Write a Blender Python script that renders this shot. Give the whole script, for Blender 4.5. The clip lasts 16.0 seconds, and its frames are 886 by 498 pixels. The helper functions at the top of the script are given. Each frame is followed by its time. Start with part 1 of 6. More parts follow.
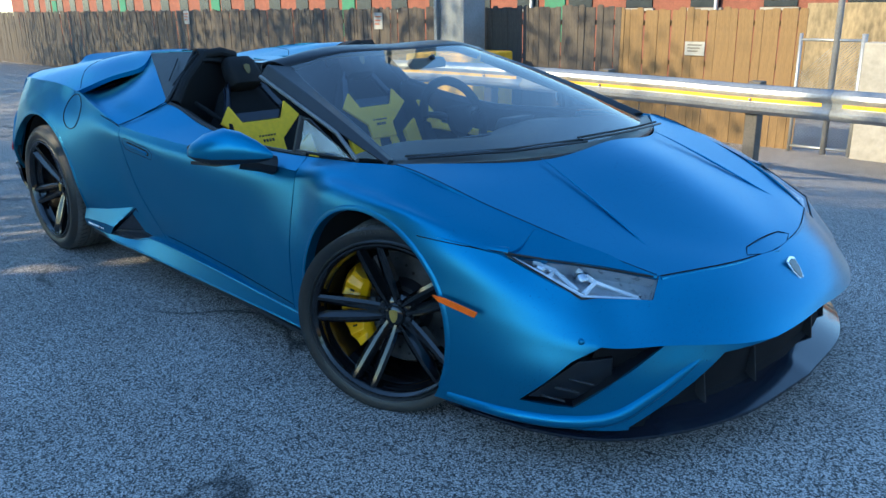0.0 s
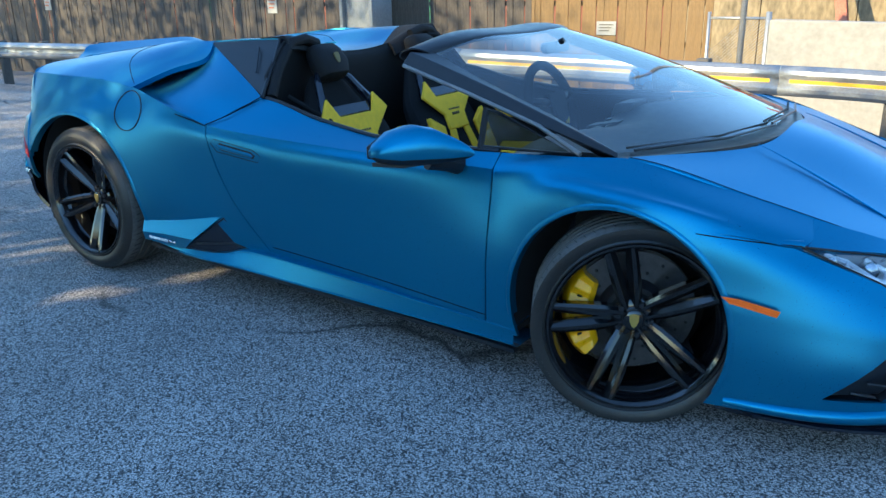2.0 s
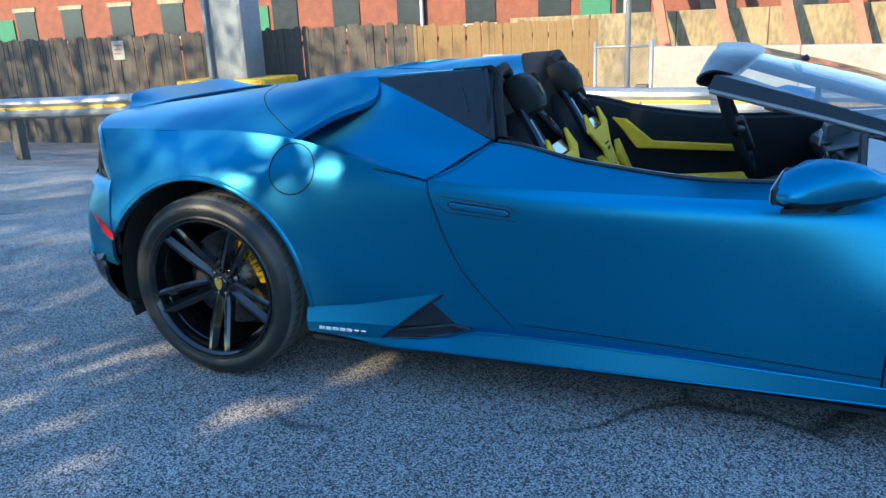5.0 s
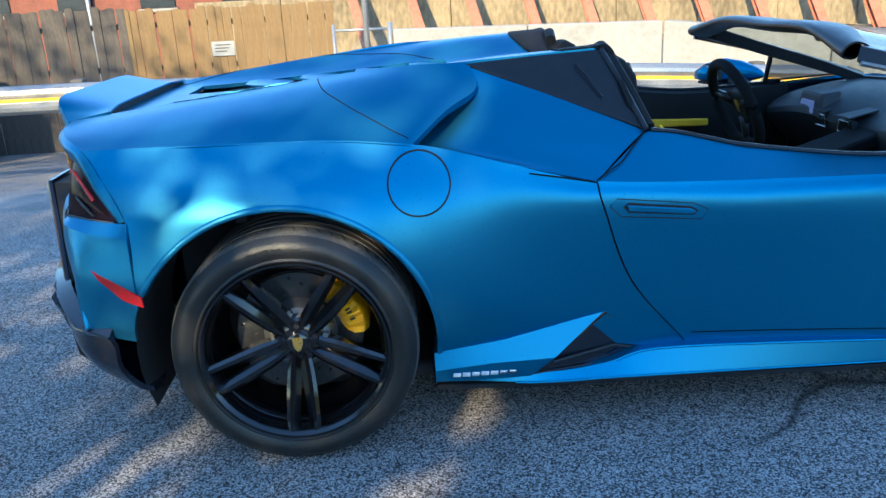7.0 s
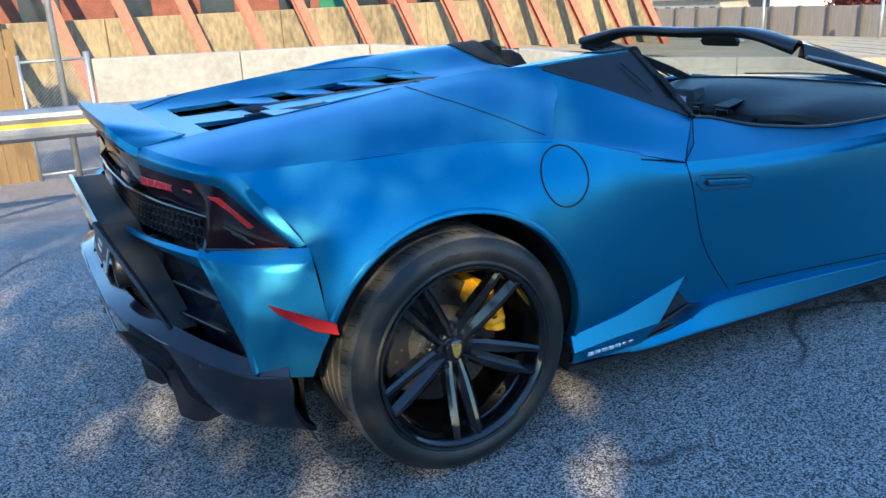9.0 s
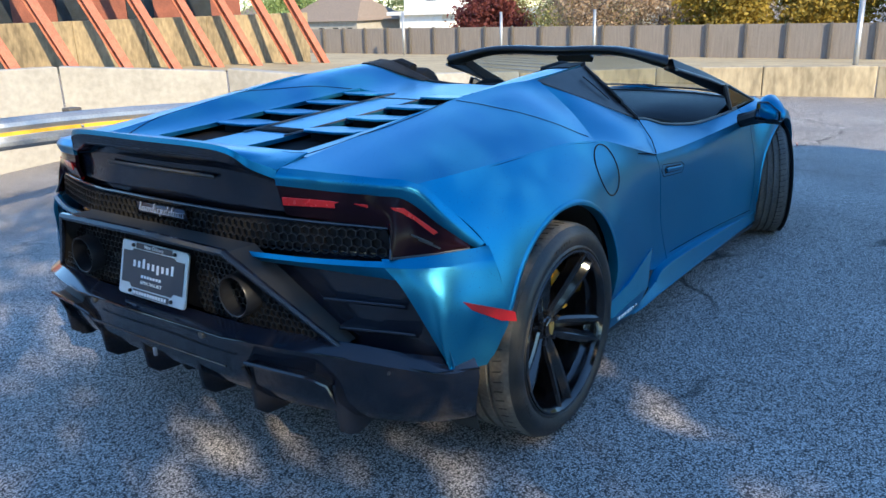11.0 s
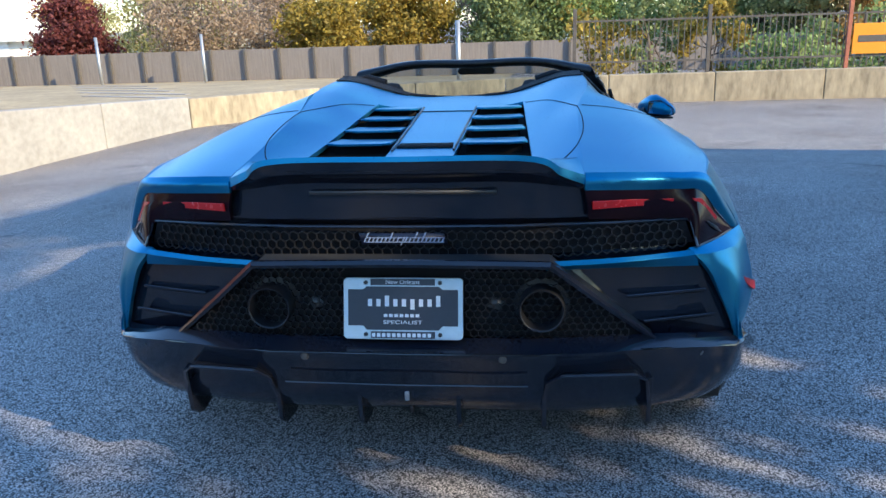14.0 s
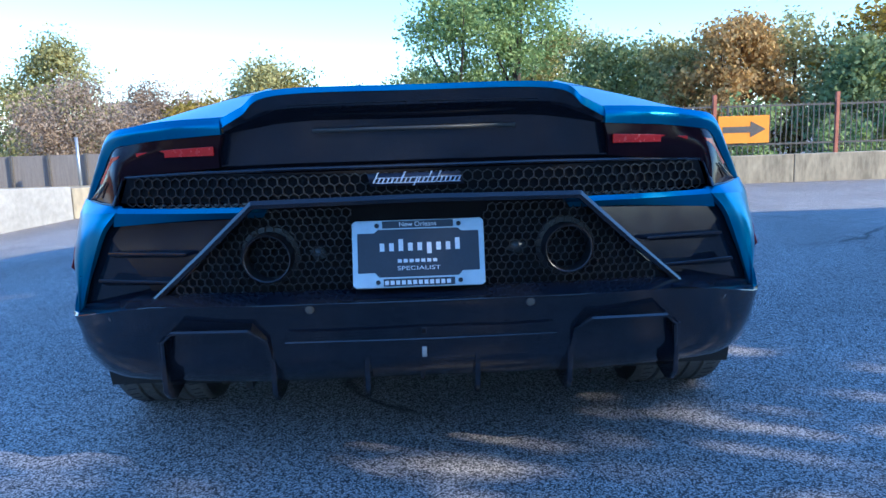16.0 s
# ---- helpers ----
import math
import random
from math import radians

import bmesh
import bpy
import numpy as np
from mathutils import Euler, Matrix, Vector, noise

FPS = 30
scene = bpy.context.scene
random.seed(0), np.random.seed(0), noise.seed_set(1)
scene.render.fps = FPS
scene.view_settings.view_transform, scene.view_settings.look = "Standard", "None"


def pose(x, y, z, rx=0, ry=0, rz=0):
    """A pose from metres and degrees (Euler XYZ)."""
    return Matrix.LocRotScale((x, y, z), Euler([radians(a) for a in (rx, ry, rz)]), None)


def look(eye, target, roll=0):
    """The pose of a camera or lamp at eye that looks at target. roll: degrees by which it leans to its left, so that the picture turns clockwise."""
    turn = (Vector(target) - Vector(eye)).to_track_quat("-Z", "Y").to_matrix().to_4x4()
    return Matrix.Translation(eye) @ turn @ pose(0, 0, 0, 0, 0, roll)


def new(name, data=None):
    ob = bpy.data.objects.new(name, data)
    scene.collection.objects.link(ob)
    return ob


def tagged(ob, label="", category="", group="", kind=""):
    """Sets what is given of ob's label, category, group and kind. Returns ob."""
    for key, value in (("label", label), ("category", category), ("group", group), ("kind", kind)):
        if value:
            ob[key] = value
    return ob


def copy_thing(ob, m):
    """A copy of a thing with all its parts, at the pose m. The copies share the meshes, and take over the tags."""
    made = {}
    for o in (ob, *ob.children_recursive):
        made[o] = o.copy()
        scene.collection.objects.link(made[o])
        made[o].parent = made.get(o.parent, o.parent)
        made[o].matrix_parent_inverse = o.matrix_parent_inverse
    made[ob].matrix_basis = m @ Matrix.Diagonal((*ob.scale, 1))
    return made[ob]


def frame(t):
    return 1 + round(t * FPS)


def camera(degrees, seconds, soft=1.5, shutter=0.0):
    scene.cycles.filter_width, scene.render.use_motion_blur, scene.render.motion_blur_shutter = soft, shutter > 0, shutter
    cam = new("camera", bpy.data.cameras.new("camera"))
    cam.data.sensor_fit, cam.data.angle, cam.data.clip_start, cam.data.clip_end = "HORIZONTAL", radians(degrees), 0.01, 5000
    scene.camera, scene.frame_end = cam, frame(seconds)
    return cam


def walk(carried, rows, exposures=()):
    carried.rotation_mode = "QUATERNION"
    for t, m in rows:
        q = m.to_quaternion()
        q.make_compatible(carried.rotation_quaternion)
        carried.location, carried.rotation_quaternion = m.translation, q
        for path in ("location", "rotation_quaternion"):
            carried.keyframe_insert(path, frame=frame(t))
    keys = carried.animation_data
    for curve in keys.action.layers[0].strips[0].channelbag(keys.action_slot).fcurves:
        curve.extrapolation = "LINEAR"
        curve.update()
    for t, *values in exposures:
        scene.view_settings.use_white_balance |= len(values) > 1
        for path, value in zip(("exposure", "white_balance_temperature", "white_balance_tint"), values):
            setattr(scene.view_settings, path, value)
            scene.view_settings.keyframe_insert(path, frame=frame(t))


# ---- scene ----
cam = camera(58.6, 16.0)

PATH = [
    (0, (3.064, -2.407, 1.264), (1.721, -1.048, 0.673), -0.79),
    (0.5, (2.809, -2.555, 1.266), (1.554, -1.121, 0.659), -0.66),
    (1, (2.583, -2.645, 1.25), (1.407, -1.149, 0.635), -0.74),
    (1.5, (2.334, -2.751, 1.26), (1.22, -1.211, 0.638), -0.84),
    (2, (2.069, -2.937, 1.274), (0.992, -1.377, 0.639), -1.19),
    (2.5, (1.818, -3.052, 1.261), (0.767, -1.471, 0.632), -1.15),
    (3, (1.529, -3.149, 1.258), (0.526, -1.534, 0.636), -0.97),
    (3.5, (1.21, -3.291, 1.235), (0.282, -1.624, 0.635), -0.74),
    (4, (0.933, -3.265, 1.231), (0.07, -1.56, 0.642), -1.44),
    (4.2, (0.876, -3.214, 1.227), (0.008, -1.504, 0.656), -2.04),
    (6.3, (-0.571, -3.095, 1.277), (-0.724, -1.194, 0.677), -2.84),
    (6.5, (-0.688, -3.064, 1.276), (-0.775, -1.161, 0.669), -2.94),
    (7, (-0.99, -2.896, 1.268), (-0.901, -0.999, 0.639), -2.86),
    (7.5, (-1.334, -2.835, 1.284), (-1.046, -0.962, 0.642), -2.45),
    (8, (-1.644, -2.739, 1.286), (-1.145, -0.914, 0.638), -2.11),
    (8.5, (-1.912, -2.646, 1.274), (-1.217, -0.883, 0.632), -2.41),
    (9, (-2.252, -2.613, 1.269), (-1.354, -0.931, 0.665), -2.80),
    (11.3, (-3.488, -1.782, 1.328), (-1.876, -0.761, 0.731), -1.50),
    (11.5, (-3.598, -1.651, 1.328), (-1.942, -0.703, 0.728), -1.30),
    (12, (-3.714, -1.401, 1.321), (-1.992, -0.588, 0.711), -1.50),
    (12.5, (-3.748, -1.107, 1.323), (-1.96, -0.454, 0.71), -1.40),
    (13, (-3.876, -0.829, 1.343), (-2.04, -0.318, 0.732), -1.70),
    (13.5, (-3.977, -0.585, 1.335), (-2.104, -0.201, 0.748), -1.80),
    (14, (-3.971, -0.351, 1.337), (-2.068, -0.111, 0.769), -2.00),
    (14.5, (-4.012, -0.126, 1.352), (-2.089, -0.005, 0.817), -2.00),
    (15, (-3.999, 0.053, 1.291), (-2.054, 0.08, 0.826), -2.10),
    (15.5, (-3.935, 0.044, 1.053), (-1.973, 0.009, 0.669), -1.90),
    (16, (-3.931, -0.004, 0.91), (-1.956, -0.062, 0.596), -1.80),
]
walk(cam, [(t, look(eye, target, roll)) for t, eye, target, roll in PATH], [(0, 1.40, 5650, 0), (3, 1.64, 5600, 0), (8, 1.58, 5430, 3), (11.5, 1.38, 5500, 6), (14, 1.38, 5480, 7), (16, 1.36, 4600, 9)])

# ---- world, sun, exposure ----
SUN_AZ = math.atan2(-0.90, -0.43)
SUN_EL = radians(27)
world = bpy.data.worlds.new("sky")
scene.world = world
world.use_nodes = True
wn = world.node_tree.nodes
sky = wn.new("ShaderNodeTexSky")
sky.sky_type, sky.sun_disc = "NISHITA", False
sky.sun_elevation, sky.sun_rotation = SUN_EL, math.pi / 2 - SUN_AZ
sky.air_density, sky.dust_density, sky.ozone_density = 1.15, 0.0, 3.8
world.node_tree.links.new(sky.outputs[0], wn["Background"].inputs[0])
wn["Background"].inputs[1].default_value = 0.15
sun_data = bpy.data.lights.new("sun", "SUN")
sun_data.energy, sun_data.angle, sun_data.color = 4.0, radians(0.53), (1.0, 0.75, 0.44)
sun = new("sun", sun_data)
sun.matrix_world = look((-20, -40, 25), (-20 + math.cos(SUN_AZ + math.pi) * math.cos(SUN_EL), -40 + math.sin(SUN_AZ + math.pi) * math.cos(SUN_EL), 25 - math.sin(SUN_EL)))


# ---- materials ----
def mat(name, color, rough=0.5, metal=0.0, coat=0.0, var=0.0, scale=8.0, bump=0.0, bscale=60.0, alpha=1.0, spec=0.5, trans=0.0, detail=6.0, dark=None, flake=0.0, stretch=(1, 1, 1)):
    m = bpy.data.materials.new(name)
    m.use_nodes = True
    nt = m.node_tree
    n, l = nt.nodes, nt.links
    b = n["Principled BSDF"]
    b.inputs["Base Color"].default_value = (*color, 1)
    b.inputs["Roughness"].default_value = rough
    b.inputs["Metallic"].default_value = metal
    b.inputs["Coat Weight"].default_value = coat
    b.inputs["Coat Roughness"].default_value = 0.04
    b.inputs["Specular IOR Level"].default_value = spec
    b.inputs["Transmission Weight"].default_value = trans
    tc = n.new("ShaderNodeTexCoord")
    mp = n.new("ShaderNodeMapping")
    mp.inputs["Scale"].default_value = stretch
    l.new(tc.outputs["Object"], mp.inputs[0])
    if var:
        t1 = n.new("ShaderNodeTexNoise")
        t1.inputs["Scale"].default_value, t1.inputs["Detail"].default_value = scale, detail
        l.new(mp.outputs[0], t1.inputs["Vector"])
        t2 = n.new("ShaderNodeTexNoise")
        t2.inputs["Scale"].default_value, t2.inputs["Detail"].default_value = scale * 9, 3
        l.new(mp.outputs[0], t2.inputs["Vector"])
        ad = n.new("ShaderNodeMath")
        ad.operation = "ADD"
        l.new(t1.outputs[0], ad.inputs[0])
        l.new(t2.outputs[0], ad.inputs[1])
        mr = n.new("ShaderNodeMapRange")
        mr.inputs["From Min"].default_value, mr.inputs["From Max"].default_value = 0.7, 1.3
        l.new(ad.outputs[0], mr.inputs[0])
        mx = n.new("ShaderNodeMix")
        mx.data_type = "RGBA"
        lo = dark or tuple(c * (1 - var) for c in color)
        mx.inputs["A"].default_value = (*lo, 1)
        mx.inputs["B"].default_value = (*(min(1, c * (1 + var * 0.5)) for c in color), 1)
        l.new(mr.outputs[0], mx.inputs["Factor"])
        l.new(mx.outputs["Result"], b.inputs["Base Color"])
        rr = n.new("ShaderNodeMapRange")
        rr.inputs["To Min"].default_value, rr.inputs["To Max"].default_value = max(0.02, rough - 0.1), min(1, rough + 0.1)
        l.new(t1.outputs[0], rr.inputs[0])
        l.new(rr.outputs[0], b.inputs["Roughness"])
    if bump:
        tb = n.new("ShaderNodeTexNoise")
        tb.inputs["Scale"].default_value, tb.inputs["Detail"].default_value = bscale, 4
        l.new(mp.outputs[0], tb.inputs["Vector"])
        bp = n.new("ShaderNodeBump")
        bp.inputs["Strength"].default_value, bp.inputs["Distance"].default_value = bump, 0.01
        l.new(tb.outputs[0], bp.inputs["Height"])
        l.new(bp.outputs[0], b.inputs["Normal"])
    if alpha < 1:
        b.inputs["Alpha"].default_value = alpha
    return m


def emit(m, color, power):
    b = m.node_tree.nodes["Principled BSDF"]
    b.inputs["Emission Color"].default_value = (*color, 1)
    b.inputs["Emission Strength"].default_value = power
    return m


PAINT = mat("blue_satin_paint", (0.034, 0.190, 0.348), 0.31, 0.74, coat=0.0, spec=0.3, var=0.06, scale=300)
PAINT.node_tree.nodes["Principled BSDF"].inputs["Specular Tint"].default_value = (0.80, 0.92, 1.0, 1)
PAINT.node_tree.nodes["Principled BSDF"].inputs["Coat Roughness"].default_value = 0.22
BLACK = mat("gloss_black", (0.012, 0.014, 0.022), 0.09, 0.0, spec=0.6, var=0.08, scale=20)
WHEELB = mat("gloss_black_wheel_paint", (0.006, 0.006, 0.007), 0.06, 0.0, var=0.1, scale=20, spec=0.75)
SATIN = mat("satin_black", (0.017, 0.018, 0.022), 0.36, 0.0, spec=0.36, var=0.3, scale=30)
# near-black that puts the shade of openings into the colour; also for seams
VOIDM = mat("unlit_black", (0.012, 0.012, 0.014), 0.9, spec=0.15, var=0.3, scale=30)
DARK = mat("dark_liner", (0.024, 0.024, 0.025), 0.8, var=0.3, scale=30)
RUBBER = mat("tyre_rubber", (0.016, 0.016, 0.016), 0.42, var=0.35, scale=14, bump=0.12, bscale=180)
# dusty rubber, with the sun on the tread lightened into its colour
TREAD = mat("dusty_sunlit_tread_rubber", (0.105, 0.098, 0.090), 0.8, var=0.4, scale=10, bump=0.2, bscale=120)
BRUSH = mat("brushed_pillar_trim", (0.26, 0.25, 0.24), 0.42, 0.6, var=0.2, scale=30)
TRIM = mat("dark_trim_metal", (0.06, 0.06, 0.06), 0.45, 0.1, var=0.2, scale=30)
MESHM = mat("black_mesh_plastic", (0.018, 0.018, 0.020), 0.35, var=0.3, scale=30)
ALU = mat("bare_metal", (0.55, 0.55, 0.56), 0.3, 0.9, var=0.2, scale=40)
STEEL = mat("brake_disc_steel", (0.10, 0.10, 0.105), 0.34, 0.85, var=0.25, scale=60)
YELLOW = mat("yellow_caliper_paint", (1.0, 0.47, 0.002), 0.3, coat=0.3, var=0.1, scale=30)
YFABRIC = mat("yellow_alcantara", (0.85, 0.50, 0.02), 0.85, var=0.15, scale=40, bump=0.2, bscale=400)
BFABRIC = mat("black_alcantara", (0.012, 0.012, 0.013), 0.9, spec=0.2, var=0.3, scale=40, bump=0.2, bscale=400)
LEATHER = mat("black_leather", (0.012, 0.012, 0.013), 0.75, spec=0.25, var=0.3, scale=30, bump=0.15, bscale=300)
DASHM = mat("dash_leather", (0.030, 0.031, 0.034), 0.5, var=0.3, scale=30, bump=0.15, bscale=300)
AMBER = mat("amber_lens", (0.92, 0.13, 0.0), 0.4, coat=0.0, spec=0.25, var=0.1, scale=60)
REDGLOW = emit(mat("red_light_strip", (0.22, 0.004, 0.008), 0.25, coat=0.5, var=0.2, scale=60), (1.0, 0.03, 0.02), 0.05)
REDL = mat("red_lens", (0.48, 0.006, 0.010), 0.45, coat=0.0, spec=0.2, var=0.1, scale=60)
SMOKE = mat("smoked_red_lens", (0.014, 0.005, 0.009), 0.14, spec=0.14, coat=0.0, var=0.2, scale=40)
CHROME = mat("brushed_chrome", (0.7, 0.7, 0.72), 0.18, 1.0, var=0.1, scale=40)
WHITE = mat("white_print", (0.75, 0.76, 0.78), 0.5, var=0.05, scale=40)
LAMPIN = mat("lamp_reflector", (0.62, 0.64, 0.67), 0.3, 0.3, var=0.2, scale=40)
DGOLD = mat("dull_gold_thread", (0.16, 0.12, 0.04), 0.7, var=0.3, scale=60)
GOLD = mat("gold_badge", (0.65, 0.45, 0.12), 0.3, 0.8, var=0.1, scale=60)


def glass(name, tint, gloss, rough=0.02):
    m = bpy.data.materials.new(name)
    m.use_nodes = True
    n, l = m.node_tree.nodes, m.node_tree.links
    n.remove(n["Principled BSDF"])
    tr, gl, mx, lw, pw, ma = n.new("ShaderNodeBsdfTransparent"), n.new("ShaderNodeBsdfGlossy"), n.new("ShaderNodeMixShader"), n.new("ShaderNodeLayerWeight"), n.new("ShaderNodeMath"), n.new("ShaderNodeMath")
    tr.inputs[0].default_value = (*tint, 1)
    gl.inputs["Roughness"].default_value = rough
    lw.inputs[0].default_value = 0.5
    pw.operation, ma.operation = "POWER", "MULTIPLY_ADD"
    pw.inputs[1].default_value = 3.0
    ma.inputs[1].default_value, ma.inputs[2].default_value = 0.6, gloss
    l.new(lw.outputs["Facing"], pw.inputs[0])
    l.new(pw.outputs[0], ma.inputs[0])
    l.new(ma.outputs[0], mx.inputs[0])
    l.new(tr.outputs[0], mx.inputs[1])
    l.new(gl.outputs[0], mx.inputs[2])
    l.new(mx.outputs[0], n["Material Output"].inputs[0])
    return m


GLASS = glass("windscreen_glass", (0.70, 0.77, 0.78), 0.085)
DGLASS = glass("dark_side_glass", (0.36, 0.38, 0.38), 0.24, 0.08)
LENS = glass("headlight_lens", (0.9, 0.92, 0.94), 0.06)


# ---- mesh helpers ----
def lerp(a, b, t):
    return a + (b - a) * t


def finish(ob, mats, smooth=True, bevel=0.0):
    me = ob.data
    for m in mats if isinstance(mats, (list, tuple)) else [mats]:
        me.materials.append(m)
    if smooth:
        for p in me.polygons:
            p.use_smooth = True
    if bevel:
        mod = ob.modifiers.new("bevel", "BEVEL")
        mod.width, mod.segments, mod.limit_method, mod.angle_limit = bevel, 2, "ANGLE", radians(35)
        wm = ob.modifiers.new("normals", "WEIGHTED_NORMAL")
        wm.keep_sharp = True
    return ob


def from_bm(name, bm, mats, smooth=True, bevel=0.0, angle=35):
    me = bpy.data.meshes.new(name)
    bmesh.ops.recalc_face_normals(bm, faces=bm.faces)
    if smooth:
        for e in bm.edges:
            if len(e.link_faces) == 2 and e.calc_face_angle(0) > radians(angle):
                e.smooth = False
    bm.to_mesh(me)
    bm.free()
    return finish(new(name, me), mats, smooth, bevel)


def part(name, bm, material, parent, label="", smooth=True, bevel=0.0, angle=35):
    ob = from_bm(name, bm, material, smooth, bevel, angle)
    ob.parent = parent
    return tagged(ob, label)


def adopt(ob, parent, label=""):
    ob.parent = parent
    return tagged(ob, label)


def box(bm, x0, x1, y0, y1, z0, z1, m=None):
    r = bmesh.ops.create_cube(bm, size=1, matrix=Matrix.Translation(((x0 + x1) / 2, (y0 + y1) / 2, (z0 + z1) / 2)) @ Matrix.Diagonal((abs(x1 - x0), abs(y1 - y0), abs(z1 - z0), 1)))
    if m is not None:
        bmesh.ops.transform(bm, matrix=m, verts=r["verts"])
    return r["verts"]


def boxed(name, dims, mats, bevel=0.0, parent=None, m=None):
    bm = bmesh.new()
    box(bm, *dims, m)
    ob = from_bm(name, bm, mats, bevel > 0, bevel)
    if parent:
        ob.parent = parent
    return ob


def prism(bm, poly, depth, m=None):
    """A plate: the outline poly (2D, x and y) with a thickness along z."""
    lo = [bm.verts.new((x, y, 0)) for x, y in poly]
    hi = [bm.verts.new((x, y, depth)) for x, y in poly]
    bm.faces.new(lo[::-1])
    bm.faces.new(hi)
    for i in range(len(poly)):
        j = (i + 1) % len(poly)
        bm.faces.new((lo[i], lo[j], hi[j], hi[i]))
    if m is not None:
        bmesh.ops.transform(bm, matrix=m, verts=lo + hi)
    return lo + hi


def hull_plate(bm, pts, thick):
    """A solid plate from 3D corner points lying about in one plane, thickened by the vector thick."""
    t = Vector(thick)
    lo = [bm.verts.new(Vector(p)) for p in pts]
    hi = [bm.verts.new(Vector(p) + t) for p in pts]
    bm.faces.new(lo[::-1])
    bm.faces.new(hi)
    for i in range(len(pts)):
        j = (i + 1) % len(pts)
        bm.faces.new((lo[i], lo[j], hi[j], hi[i]))
    return lo + hi


def tube(bm, pts, r, seg=8, closed=False):
    """A round bar along the points; r may be a list."""
    pts = [Vector(p) for p in pts]
    n = len(pts)
    rings = []
    for i, p in enumerate(pts):
        a, b = (pts[i - 1], pts[(i + 1) % n]) if closed else (pts[max(0, i - 1)], pts[min(n - 1, i + 1)])
        d = (b - a).normalized()
        u = d.cross(Vector((0, 0, 1)))
        u = u.normalized() if u.length > 1e-3 else Vector((1, 0, 0))
        v = d.cross(u)
        rr = r[i] if isinstance(r, (list, tuple)) else r
        rings.append([bm.verts.new(p + (u * math.cos(k * 2 * math.pi / seg) + v * math.sin(k * 2 * math.pi / seg)) * rr) for k in range(seg)])
    for i in range(n if closed else n - 1):
        a, b = rings[i], rings[(i + 1) % n]
        for k in range(seg):
            bm.faces.new((a[k], a[(k + 1) % seg], b[(k + 1) % seg], b[k]))
    if not closed:
        bm.faces.new(rings[0][::-1])
        bm.faces.new(rings[-1])


def revolve(bm, prof, seg=48, axis="y"):
    """A lathe about the local y axis: prof is a list of (radius, y)."""
    rings = []
    for k in range(seg):
        a = 2 * math.pi * k / seg
        rings.append([bm.verts.new((r * math.cos(a), y, r * math.sin(a))) for r, y in prof])
    for k in range(seg):
        a, b = rings[k], rings[(k + 1) % seg]
        for i in range(len(prof) - 1):
            bm.faces.new((a[i], a[i + 1], b[i + 1], b[i]))


def catmull(ps, t):
    """A point on the smooth curve through ps, t from 0 to len-1."""
    n = len(ps)
    i = min(int(t), n - 2)
    f = t - i
    p1, p2 = Vector(ps[i]), Vector(ps[i + 1])
    p0 = Vector(ps[i - 1]) if i else p1 * 2 - p2
    p3 = Vector(ps[i + 2]) if i + 2 < n else p2 * 2 - p1
    return 0.5 * (2 * p1 + (p2 - p0) * f + (2 * p0 - 5 * p1 + 4 * p2 - p3) * f * f + (3 * p1 - p0 - 3 * p2 + p3) * f ** 3)


def line_at(ps, x):
    """The point of a line of the car, given by stations of rising x, at x."""
    xs = [p[0] for p in ps]
    if x <= xs[0]:
        return Vector((x, *ps[0][1:]))
    if x >= xs[-1]:
        return Vector((x, *ps[-1][1:]))
    i = max(k for k in range(len(xs) - 1) if xs[k] <= x)
    h = xs[i + 1] - xs[i]
    f = (x - xs[i]) / h
    out = [x]
    for c in (1, 2):
        v = [p[c] for p in ps]
        def slope(k):
            if k == 0 or k == len(xs) - 1:
                j = 0 if k == 0 else k - 1
                return (v[j + 1] - v[j]) / (xs[j + 1] - xs[j])
            a, b = (v[k] - v[k - 1]) / (xs[k] - xs[k - 1]), (v[k + 1] - v[k]) / (xs[k + 1] - xs[k])
            return 0 if a * b <= 0 else 2 * a * b / (a + b)
        m0, m1 = slope(i) * h, slope(i + 1) * h
        f2, f3 = f * f, f ** 3
        out.append((2 * f3 - 3 * f2 + 1) * v[i] + (f3 - 2 * f2 + f) * m0 + (3 * f2 - 2 * f3) * v[i + 1] + (f3 - f2) * m1)
    return Vector(out)


def across(row, m, sharp=()):
    """Points over one section: smooth through row, broken at the sharp indices; m steps a span."""
    cuts = [0] + sorted(s for s in sharp if 0 < s < len(row) - 1) + [len(row) - 1]
    out = []
    for a, b in zip(cuts, cuts[1:]):
        seg = row[a:b + 1]
        for k in range((b - a) * m):
            out.append(catmull(seg, k / m))
    out.append(Vector(row[-1]))
    return out


def grid(bm, rows, close=False):
    """A sheet of quads over rows of points."""
    vs = [[bm.verts.new(p) for p in r] for r in rows]
    for a, b in zip(vs, vs[1:]):
        for i in range(len(a) - 1):
            bm.faces.new((a[i], a[i + 1], b[i + 1], b[i]))
    return vs


def side(p, s):
    """The point p, given with y as the distance from the middle, on the right (s = -1) or the left (s = 1)."""
    return Vector((p[0], s * p[1], p[2]))

# ---- the lot ----
def fall(y):
    """How far the land beside the lot has dropped below it at y."""
    return 0.05 * (y + 0.9)


def ahead(x):
    """How far the land ahead of the car has dropped below it at x."""
    return 0.045 * (min(x, 130) + 2.0) * min(1, max(0, (x - 2.5) / 3.5))


